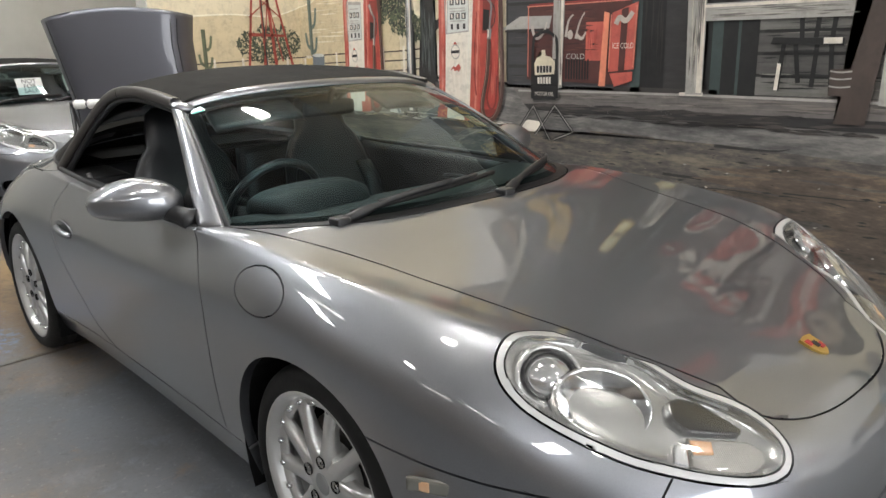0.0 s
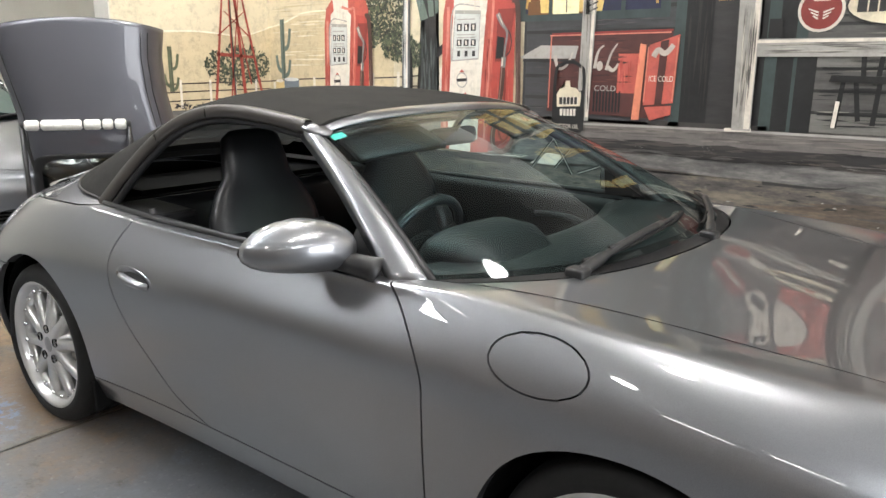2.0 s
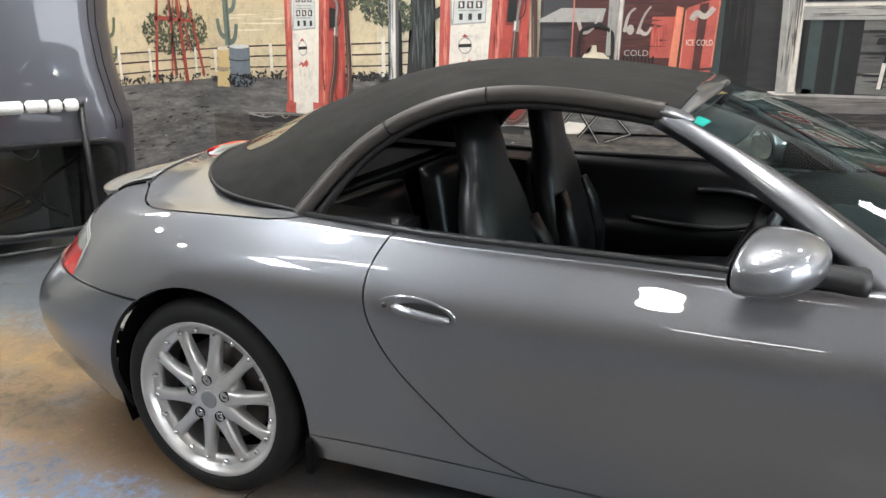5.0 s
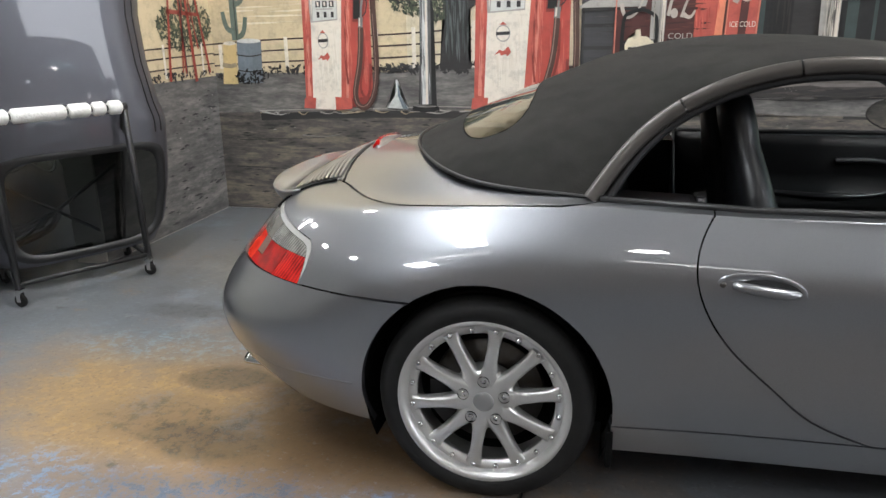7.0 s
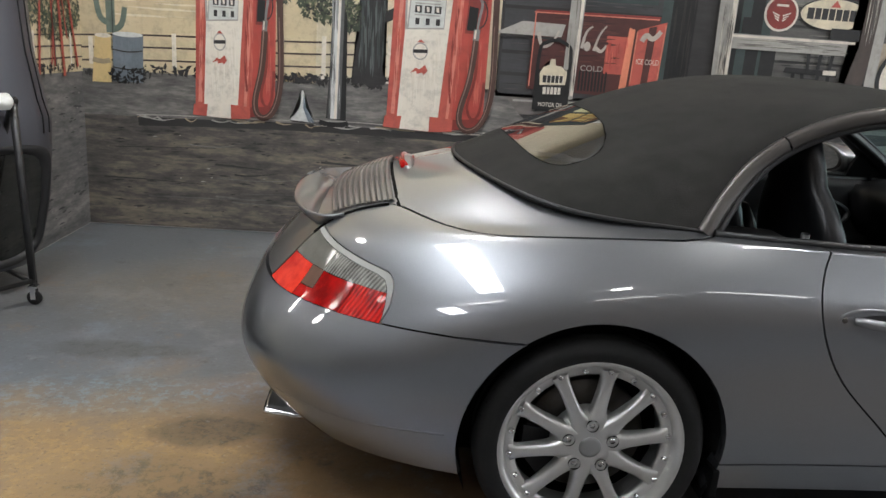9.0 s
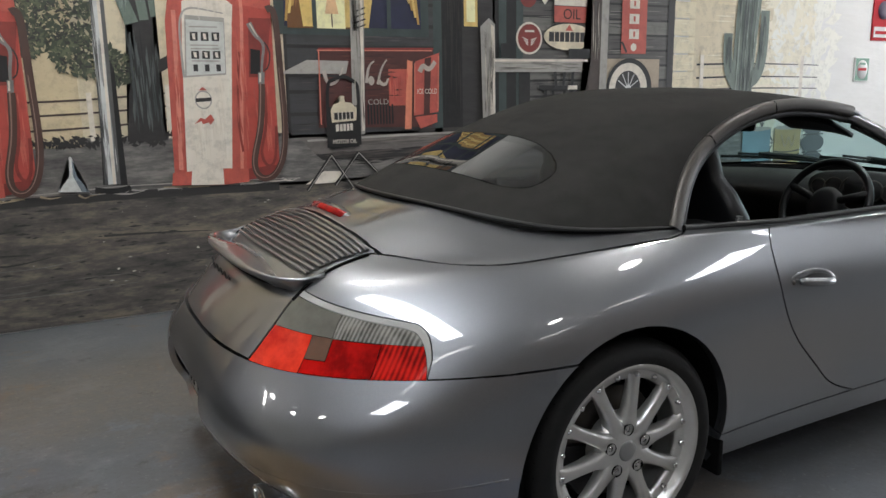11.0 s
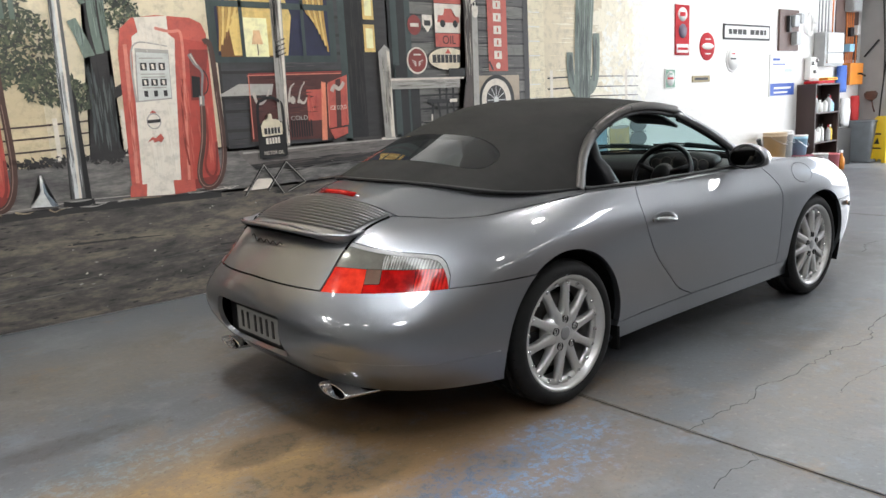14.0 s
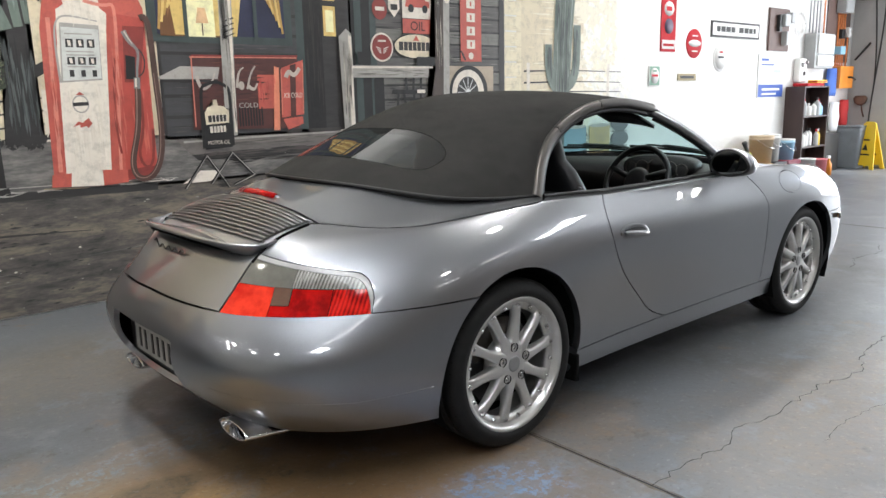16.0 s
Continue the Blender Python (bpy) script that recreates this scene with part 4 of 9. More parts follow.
for u0, u1, z0, z1 in ((-0.675, -0.60, 1.05, 2.4), (0.32, 0.40, 1.03, 1.74), (1.28, 1.36, 1.5, 2.4)):
    a.strokes(u0, u1, z0, z1, 44, [paint(118, 112, 104, 1.0, 0.3, 7), paint(196, 188, 172, 0.95, 0.15, 7), paint(92, 88, 84, 1.0, 0.3, 7)], 14.9, int(100 * (u0 + 2)), 0.30, 0.008)
a.strokes(0.42, 1.22, 1.435, 1.52, 40, [paint(140, 136, 128, 1.0, 0.2, 7), paint(186, 180, 168, 0.95, 0.15, 7), paint(112, 108, 102, 1.0, 0.2, 7)], 11.9, 89, 0.25, 0.008, False)
a.rect(-1.12, -0.72, 1.40, 1.415, CHAR, 8)
a.poly([(-1.16, 1.42), (-0.72, 1.42), (-0.70, 1.50), (-0.98, 1.505)], GREYP, 9)
a.done("painted_porch_post", mural, "painted weathered porch posts and rails")
a = Art()
DIM = [paint(46, 45, 46, 1.0, 0.3, 8), paint(84, 82, 80, 1.0, 0.3, 8), paint(60, 58, 58, 1.0, 0.3, 8)]
a.strokes(-1.09, -0.04, 1.06, 1.68, 130, DIM, 3.9, 81, 0.30, 0.008, False)
a.strokes(0.67, 2.05, 1.05, 2.3, 260, DIM + [paint(132, 128, 120, 1.0, 0.2, 8)], 3.9, 82, 0.30, 0.009, False)
a.strokes(0.0, 0.14, 1.04, 2.3, 40, [paint(48, 44, 42, 1.0, 0.3, 8), paint(34, 32, 32, 1.0, 0.3, 8)], 4.0, 83, 0.4, 0.012)
a.strokes(2.14, 2.35, 1.04, 2.4, 60, [paint(204, 190, 156, 1.0, 0.1, 8), paint(236, 226, 196, 1.0, 0.06, 8)], 5, 84, 0.12, 0.008, False)
tagged(a.done("brush_mark", house), kind="stuff")
a = Art()
a.strokes(SIDE_X + 0.02, -2.3, 1.35, 2.4, 160, [paint(214, 197, 158, 0.93, 0.08, 4), paint(230, 216, 184, 0.93, 0.06, 4), paint(206, 188, 146, 0.93, 0.08, 4)], 2.2, 85, 0.5, 0.014, False)
a.strokes(2.4, 3.4, 1.1, 2.4, 80, [paint(232, 216, 178, 0.95, 0.06, 4), HAZE, paint(214, 198, 162, 0.93, 0.08, 4)], 0.9, 86, 0.4, 0.014, False)
tagged(a.done("sky_mark", mural), kind="stuff")
a = Art()
a.poly([(-0.92, 1.08), (-0.10, 1.06), (-0.08, 1.58), (-0.90, 1.58)], paint(84, 44, 40, 1.0, 0.25, 6), 7)
a.line([(-0.90, 1.575), (-0.08, 1.585)], 0.012, REDDK, 8)
for k in range(9):
    a.rect(-0.58 + 0.022 * k, -0.568 + 0.022 * k, 1.09, 1.22, BLACK, 8)
a.rect(-0.42, -0.27, 1.21, 1.45, RED, 8)
a.poly([(-0.31, 1.05), (-0.26, 1.05), (-0.24, 1.50), (-0.28, 1.51)], paint(230, 130, 90, 0.95), 9)
a.poly([(-0.24, 1.14), (-0.05, 1.16), (-0.035, 1.56), (-0.22, 1.50)], RED, 9)
a.poly([(-0.19, 1.05), (-0.06, 1.09), (-0.06, 1.145), (-0.23, 1.13)], RED, 9)
a.poly([(-0.165, 1.14), (-0.12, 1.14), (-0.10, 1.53), (-0.15, 1.52)], paint(84, 44, 40, 1.0, 0.3, 7), 10)
a.strokes(-0.90, -0.30, 1.24, 1.56, 70, [paint(70, 38, 35, 1.0, 0.3, 7), paint(104, 54, 46, 1.0, 0.3, 7)], 7.9, 87, 0.2, 0.01, False)
a.strokes(-0.415, -0.275, 1.22, 1.44, 20, [paint(180, 62, 48, 1.0, 0.2, 7), paint(216, 96, 74, 1.0, 0.2, 7)], 8.9, 88, 0.14, 0.01)
for p0, p1 in (((-0.91, 1.565), (-0.09, 1.572)), ((-0.905, 1.1), (-0.90, 1.56)), ((-0.235, 1.16), (-0.225, 1.49)), ((-0.055, 1.17), (-0.042, 1.54))):
    a.line([p0, p1], 0.008, paint(222, 122, 96, 0.95, 0.2, 7), 10.9)
a.text("ICE COLD", -0.135, 1.30, 0.048, CREAMP, 11, 0.72)
a.text("COLD", -0.50, 1.235, 0.05, GREYP, 9, 1.1)
# script trademark as plain strokes
a.line([(-0.87, 1.44), (-0.84, 1.36), (-0.78, 1.38), (-0.74, 1.46)], 0.025, paint(186, 174, 162, 0.95, 0.2, 9), 9, 0.012)
a.line([(-0.58, 1.36), (-0.56, 1.46), (-0.52, 1.50)], 0.022, paint(186, 174, 162, 0.95, 0.2, 9), 9, 0.01)
a.disc(-0.545, 1.375, 0.022, 0.03, paint(186, 174, 162, 0.95, 0.2, 9), 9)
a.line([(-0.50, 1.35), (-0.47, 1.45), (-0.43, 1.51)], 0.018, paint(186, 174, 162, 0.95, 0.2, 9), 9, 0.01)
a.line([(-0.49, 1.37), (-0.45, 1.35), (-0.42, 1.39)], 0.028, paint(186, 174, 162, 0.95, 0.2, 9), 9, 0.012)
a.line([(-0.19, 1.43), (-0.16, 1.47), (-0.12, 1.45), (-0.07, 1.50)], 0.035, paint(186, 174, 162, 0.95, 0.2, 9), 11, 0.03)
a.done("painted_drinks_cooler", mural, "painted red soft drink cooler")
a = Art()
for pts in ([(-0.86, 0.95), (-0.855, 1.30), (-0.82, 1.38), (-0.74, 1.40), (-0.67, 1.37), (-0.645, 1.29), (-0.645, 0.96)],):
    a.line(pts, 0.022, BLACK, 14)
a.poly([(-0.85, 0.94), (-0.65, 0.95), (-0.65, 1.22), (-0.85, 1.21)], BLACK, 13)
a.poly([(-0.835, 1.11), (-0.665, 1.12), (-0.66, 1.20), (-0.70, 1.235), (-0.74, 1.24), (-0.745, 1.28), (-0.775, 1.28), (-0.78, 1.24), (-0.82, 1.225), (-0.84, 1.19)], paint(222, 208, 176, 0.95), 15)
for z, w in ((1.15, 0.135), (1.075, 0.12)):
    a.line([(-0.75 - w / 2, z), (-0.75 + w / 2, z + 0.004)], 0.045, CREAMP if z < 1.1 else CHAR, 16)
    for k in range(5):
        u = -0.75 - w / 2 + w * (k + 0.5) / 5
        a.rect(u + w / 10 - 0.003, u + w / 10 + 0.003, z - 0.025, z + 0.027, BLACK if z < 1.1 else CREAMP, 17)
a.text("MOTOR OIL", -0.75, 0.985, 0.038, CREAMP, 16, 0.8)
stand = a.done("painted_stand_sign", mural, "painted folding oil sign on black stand")
for p0, p1 in (((-0.85, 0.90), (-1.02, 0.68)), ((-0.85, 0.90), (-0.70, 0.67)), ((-0.66, 0.91), (-0.50, 0.74)), ((-0.66, 0.91), (-0.83, 0.70)), ((-0.50, 0.74), (-0.66, 0.68))):
    a = Art()
    a.line([p0, p1], 0.022, BLACK, 14)
    a.line([(p0[0] + 0.004, p0[1]), (p1[0] + 0.004, p1[1])], 0.006, GREYP, 15)
    a.done("painted_leg", stand)
a = Art()
a.poly([(-1.03, 0.72), (-0.90, 0.80), (-0.75, 0.79), (-0.83, 0.72)], CREAMP, 11)
a.done("painted_base", stand)
# signs on the house
a = Art()
a.disc(0.71, 1.67, 0.115, 0.115, CREAMP, 6)
a.disc(0.71, 1.67, 0.10, 0.10, REDDK, 7)
a.line([(0.67, 1.72), (0.75, 1.72)], 0.014, CREAMP, 8)
for k in (-1, 1):
    for j in range(3):
        a.line([(0.71 + k * 0.012, 1.655 - 0.016 * j), (0.71 + k * (0.062 - 0.012 * j), 1.675 - 0.018 * j)], 0.009, CREAMP, 8, 0.005)
a.disc(0.70, 1.97, 0.075, 0.085, REDDK, 6)
a.line([(0.655, 1.97), (0.745, 1.97)], 0.03, CREAMP, 7)
a.poly([(0.79, 2.06), (0.90, 2.06), (0.905, 1.98), (0.845, 1.91), (0.785, 1.98)], CREAMP, 6)
a.line([(0.81, 1.99), (0.88, 1.99)], 0.045, CHAR, 7)
a.rect(0.92, 1.26, 1.78, 2.26, CHAR, 6)
a.rect(0.93, 1.25, 1.91, 2.16, CREAMP, 7)
a.rect(0.93, 1.25, 1.79, 1.905, RED, 7)
a.rect(0.93, 1.25, 2.165, 2.25, RED, 7)
a.text("OIL", 1.09, 1.846, 0.105, BLACK, 8)
a.poly([(0.96, 2.0), (1.22, 2.0), (1.22, 2.05), (1.15, 2.06), (1.13, 2.12), (1.05, 2.12), (1.03, 2.06), (0.97, 2.06)], RED, 8)
a.disc(1.02, 1.99, 0.03, 0.032, BLACK, 9)
a.disc(1.17, 1.99, 0.03, 0.032, BLACK, 9)
a.disc(1.065, 1.685, 0.24, 0.105, CHAR, 8)
a.disc(1.065, 1.685, 0.23, 0.096, paint(222, 208, 176, 0.95), 9)
a.line([(0.88, 1.685), (1.25, 1.685)], 0.07, CHAR, 10)
for k in range(7):
    a.rect(0.925 + 0.047 * k, 0.932 + 0.047 * k, 1.648, 1.722, paint(222, 208, 176, 0.95), 11)
a.poly([(1.03, 1.73), (1.10, 1.73), (1.065, 1.775)], RED, 10)
a.rect(1.575, 1.83, 1.57, 2.5, RED, 6)
for k in range(5):
    z = 1.72 + 0.115 * k
    a.line([(1.65, z), (1.75, z)], 0.075, CREAMP, 7)
    a.rect(1.69, 1.71, z - 0.02, z + 0.02, RED, 8)
a.disc(1.70, 1.62, 0.03, 0.03, CREAMP, 7)
a.line([(1.58, 1.66), (1.63, 1.58)], 0.02, CHAR, 7)
a.done("painted_oil_sign", mural, "painted round and oblong oil company signs")
a = Art()
a.rect(1.42, 1.98, 1.02, 1.53, paint(178, 160, 136, 0.95, 0.15), 5)
a.disc(1.665, 1.30, 0.235, 0.235, BLACK, 8, 36)
a.disc(1.655, 1.30, 0.195, 0.20, CREAMP, 9, 36)
a.disc(1.65, 1.30, 0.13, 0.14, CHAR, 10, 30)
for k in range(12):
    t = k * math.pi / 6
    a.line([(1.65, 1.30), (1.65 + 0.12 * math.cos(t), 1.30 + 0.13 * math.sin(t))], 0.008, SILVER, 11)
a.disc(1.65, 1.30, 0.03, 0.032, SILVER, 12)
a.done("painted_wheel", mural, "painted whitewall spare wheel")
a = Art()
a.rect(0.62, 0.72, 1.02, 1.5, BLACK, 5)
a.poly([(0.79, 1.30), (1.16, 1.29), (1.16, 1.325), (0.80, 1.335)], BLACK, 9)
for p0, p1 in (((0.86, 1.3), (0.84, 1.06)), ((1.1, 1.3), (1.12, 1.04)), ((0.92, 1.3), (0.95, 1.1)), ((1.03, 1.3), (1.02, 1.08)), ((0.95, 1.33), (0.94, 1.46)), ((1.02, 1.33), (1.03, 1.46)), ((1.1, 1.33), (1.11, 1.46))):
    a.line([p0, p1], 0.024, BLACK, 9)
a.line([(0.845, 1.20), (0.835, 1.06)], 0.02, CREAMP, 10)
a.line([(1.06, 1.315), (1.15, 1.315)], 0.03, CREAMP, 10)
a.rect(1.11, 1.215, 1.04, 1.175, BROWN, 13)
for z in (1.09, 1.13, 1.165):
    a.line([(1.11, z), (1.16, z - 0.006), (1.215, z)], 0.008, GREYP, 14)
for k in range(3):
    a.line([(0.75, 1.13 + 0.12 * k), (1.3, 1.13 + 0.12 * k)], 0.012, BLACK, 4)
a.rect(0.46, 0.53, 1.53, 1.63, BLACK, 12)
a.rect(1.06, 1.26, 1.53, 1.60, BLACK, 13)
a.done("painted_chair", mural, "painted wooden porch chairs and keg")
a = Art()
a.line([(2.95, 1.05), (2.96, 1.6), (3.02, 2.4)], 0.24, CACT, 4, 0.30)
for k in range(5):
    a.line([(2.87 + 0.045 * k, 1.05), (2.88 + 0.045 * k, 1.6), (2.91 + 0.055 * k, 2.4)], 0.012, CACTDK if k % 2 else paint(150, 164, 152, 0.95), 5)
a.line([(2.92, 1.30), (2.78, 1.45), (2.75, 1.75)], 0.13, CACT, 4, 0.10)
a.line([(3.0, 1.34), (3.16, 1.48), (3.19, 1.95)], 0.13, CACT, 4, 0.11)
a.line([(2.80, 1.42), (2.765, 1.72)], 0.02, CACTDK, 6)
a.line([(3.14, 1.45), (3.185, 1.9)], 0.02, CACTDK, 6)
a.leaves(2.98, 1.16, 0.3, 0.08, 40, CACTDK, 6, 77, 0.04)
a.strokes(2.86, 3.08, 1.08, 2.3, 120, [paint(78, 90, 84, 0.95, 0.25, 8), paint(58, 68, 64, 0.95, 0.25, 8), paint(128, 140, 130, 0.95, 0.2, 8)], 5.9, 74, 0.35, 0.010)
a.strokes(2.73, 2.80, 1.45, 1.74, 24, [paint(78, 90, 84, 0.95, 0.25, 8), paint(58, 68, 64, 0.95, 0.25, 8)], 6.5, 75, 0.2, 0.010)
a.strokes(3.13, 3.21, 1.5, 1.92, 24, [paint(78, 90, 84, 0.95, 0.25, 8), paint(58, 68, 64, 0.95, 0.25, 8)], 6.5, 76, 0.2, 0.010)
a.done("painted_tall_cactus", mural)

# painted drums and a dark stack below the cactus
a = Art()
a.rect(3.00, 3.36, 0.36, 0.93, paint(104, 146, 164, 0.95, 0.2, 8), 5)
a.rect(3.41, 3.77, 0.36, 0.93, paint(180, 154, 82, 0.95, 0.2, 8), 5)
for u in (3.18, 3.59):
    a.disc(u, 0.93, 0.18, 0.02, GREYP, 6)
    for z in (0.46, 0.64, 0.68, 0.72):
        a.line([(u - 0.18, z), (u, z - 0.015), (u + 0.18, z)], 0.010, CHAR, 7)
a.line([(3.50, 0.87), (3.56, 0.76), (3.60, 0.84), (3.65, 0.76), (3.69, 0.87)], 0.014, TAN, 8)
for k in range(4):
    a.disc(3.945, 0.445 + 0.165 * k, 0.165, 0.088, paint(72, 76, 80, 0.95, 0.25, 8), 6)
    a.line([(3.80, 0.36 + 0.165 * k), (4.09, 0.36 + 0.165 * k)], 0.012, BLACK, 7)
a.done("painted_drums", mural, "painted blue and yellow drums beside a dark stack")

# side wall: derrick, bush, fence
a = Art(side=True)
a.rect(0.96, WALL_Y, 1.0, TOP, SKY, 0)
a.poly([(0.96, 1.0), (WALL_Y, 1.0), (WALL_Y, 1.68), (2.1, 1.60), (1.7, 1.62), (0.96, 1.58)], SKY2, 1)
a.line([(0.96, 1.585), (1.7, 1.625), (2.1, 1.605), (WALL_Y, 1.685)], 0.012, HAZE, 2)
a.done("painted_side_sky", mural)
a = Art(side=True)
a.poly([(0.96, 0.004), (WALL_Y, 0.004), (WALL_Y, 1.03), (0.96, 1.02)], GROUND, 1)
a.flecks(1.2, 2.4, 0.05, 0.95, 90, CHAR, 3, 91, 0.008)
a.flecks(1.2, 2.4, 0.1, 0.9, 20, GREYP, 4, 93, 0.005, 1.5)
a.done("painted_side_ground", mural)
a = Art(side=True)
for z0 in (1.08, 1.15, 1.215):
    a.line([(0.96, z0 - 0.02), (1.7, z0), (WALL_Y, z0 + 0.01)], 0.010, BROWN, 3)
for u in (1.25, 1.5, 1.78, 2.03, 2.25):
    a.rect(u - 0.011, u + 0.011, 1.02, 1.24, CREAMP, 4)
a.leaves(2.08, 1.36, 0.34, 0.17, 420, LEAF, 4, 61, 0.02)
a.leaves(2.06, 1.36, 0.32, 0.15, 130, LEAF2, 5, 62, 0.016)
a.leaves(1.9, 1.03, 0.5, 0.03, 80, CHAR, 4, 63, 0.02)
cactus(a, 1.42, 1.15, 0.7, LEAF2, LEAF, 4)
a.done("painted_bush", mural)
a = Art(side=True)
a.line([(2.03, 1.04), (2.01, 2.0)], 0.012, CHAR, 8)
derrick = a.done("painted_derrick", mural, "painted red lattice derrick")
OIL = paint(168, 62, 44, 0.95, 0.25, 9)
for p0, p1, w in (((1.82, 1.0), (1.95, 2.0), 0.026), ((2.33, 1.03), (2.12, 2.0), 0.026), ((2.14, 0.98), (2.06, 2.0), 0.034), ((2.02, 1.04), (2.0, 2.0), 0.02),
                  ((1.98, 1.05), (2.10, 1.9), 0.014), ((2.2, 1.2), (2.05, 1.9), 0.014), ((1.86, 1.45), (2.25, 1.43), 0.03), ((1.88, 1.6), (2.15, 1.8), 0.012), ((2.2, 1.6), (1.95, 1.8), 0.012)):
    a = Art(side=True)
    a.line([p0, p1], w, OIL, 7, w * 0.7)
    a.done("painted_beam", derrick)


from mathutils.bvhtree import BVHTree

# ---- the convertible ----
def car_paint():
    m = material("metallic_grey_paint", (0.185, 0.190, 0.203), 0.385, 0.92, second=(0.232, 0.238, 0.252), scale=900, coat=1.0, coat_rough=0.008, spread=0.1)
    nt, p = m.node_tree, m.node_tree.nodes["Principled BSDF"]
    p.inputs["Coat IOR"].default_value = 1.85
    # slight orange peel of the lacquer
    coord, tex, b = (nt.nodes.new("ShaderNode" + k) for k in ("TexCoord", "TexNoise", "Bump"))
    tex.inputs["Scale"].default_value, tex.inputs["Detail"].default_value = 9, 2
    b.inputs["Strength"].default_value, b.inputs["Distance"].default_value = 0.02, 0.004
    nt.links.new(coord.outputs["Object"], tex.inputs[0])
    nt.links.new(tex.outputs[0], b.inputs["Height"])
    nt.links.new(b.outputs[0], p.inputs["Coat Normal"])
    return m


M_PAINT = car_paint()
M_BLACK = material("black_trim", (0.012, 0.012, 0.013), 0.45)
# near-black: the shade of gaps and cavities is put into this colour
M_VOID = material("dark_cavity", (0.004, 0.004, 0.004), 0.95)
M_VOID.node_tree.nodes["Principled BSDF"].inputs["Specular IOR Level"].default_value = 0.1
M_FABRIC = material("black_soft_top_fabric", (0.021, 0.0203, 0.0192), 0.95, second=(0.031, 0.0297, 0.0277), scale=5, bump=0.35, bump_scale=420)
M_FABRIC.node_tree.nodes["Principled BSDF"].inputs["Specular IOR Level"].default_value = 0.15


def folds(m, scale, strength):
    """Soft large waves under the fine weave."""
    nt, p = m.node_tree, m.node_tree.nodes["Principled BSDF"]
    fine = p.inputs["Normal"].links[0].from_node
    coord, tex, b = (nt.nodes.new("ShaderNode" + k) for k in ("TexCoord", "TexNoise", "Bump"))
    tex.inputs["Scale"].default_value, tex.inputs["Detail"].default_value = scale, 2
    b.inputs["Strength"].default_value, b.inputs["Distance"].default_value = strength, 0.05
    nt.links.new(coord.outputs["Object"], tex.inputs[0])
    nt.links.new(tex.outputs[0], b.inputs["Height"])
    nt.links.new(b.outputs[0], fine.inputs["Normal"])


folds(M_FABRIC, 5.0, 0.5)
M_LEATHER = material("black_leather", (0.009, 0.0095, 0.011), 0.34, second=(0.013, 0.0137, 0.0155), scale=6, bump=0.04, bump_scale=160)
M_PLASTIC = material("black_grained_plastic", (0.006, 0.006, 0.007), 0.52, bump=0.1, bump_scale=300)
M_PLASTIC.node_tree.nodes["Principled BSDF"].inputs["Specular IOR Level"].default_value = 0.3
M_RUBBER = material("tyre_rubber", (0.007, 0.007, 0.007), 0.65, second=(0.012, 0.0115, 0.011), scale=14, bump=0.1, bump_scale=80)
M_RUBBER.node_tree.nodes["Principled BSDF"].inputs["Specular IOR Level"].default_value = 0.25
M_ALLOY = material("silver_alloy_paint", (0.56, 0.555, 0.54), 0.33, 0.7, second=(0.5, 0.495, 0.48), scale=7, coat=0.5)
M_LAMPEDGE = material("grey_lamp_border", (0.36, 0.355, 0.34), 0.5, second=(0.32, 0.315, 0.30), scale=8)
M_ALLOYDK = material("dark_gap_and_clip_grey", (0.09, 0.09, 0.09), 0.5, 0.6)
M_DISC = material("brake_disc_steel", (0.10, 0.097, 0.093), 0.45, 0.9, second=(0.07, 0.06, 0.05), scale=20)
M_CHROME = material("chrome", (0.75, 0.75, 0.76), 0.08, 1.0)
M_SATIN = material("satin_trim_strip", (0.075, 0.068, 0.062), 0.40, 0.5)
M_GLASS = glass("car_glass", (0.66, 0.90, 0.90), 0.92, 0.04, 5.0)
M_HEM = material("black_piping", (0.008, 0.008, 0.008), 0.5)
M_REARGLASS = glass("rear_window_glass", (0.62, 0.70, 0.72), 0.6, 0.14, 2.2)
M_LENS = glass("clear_lens", (0.98, 0.98, 0.98), 0.96)


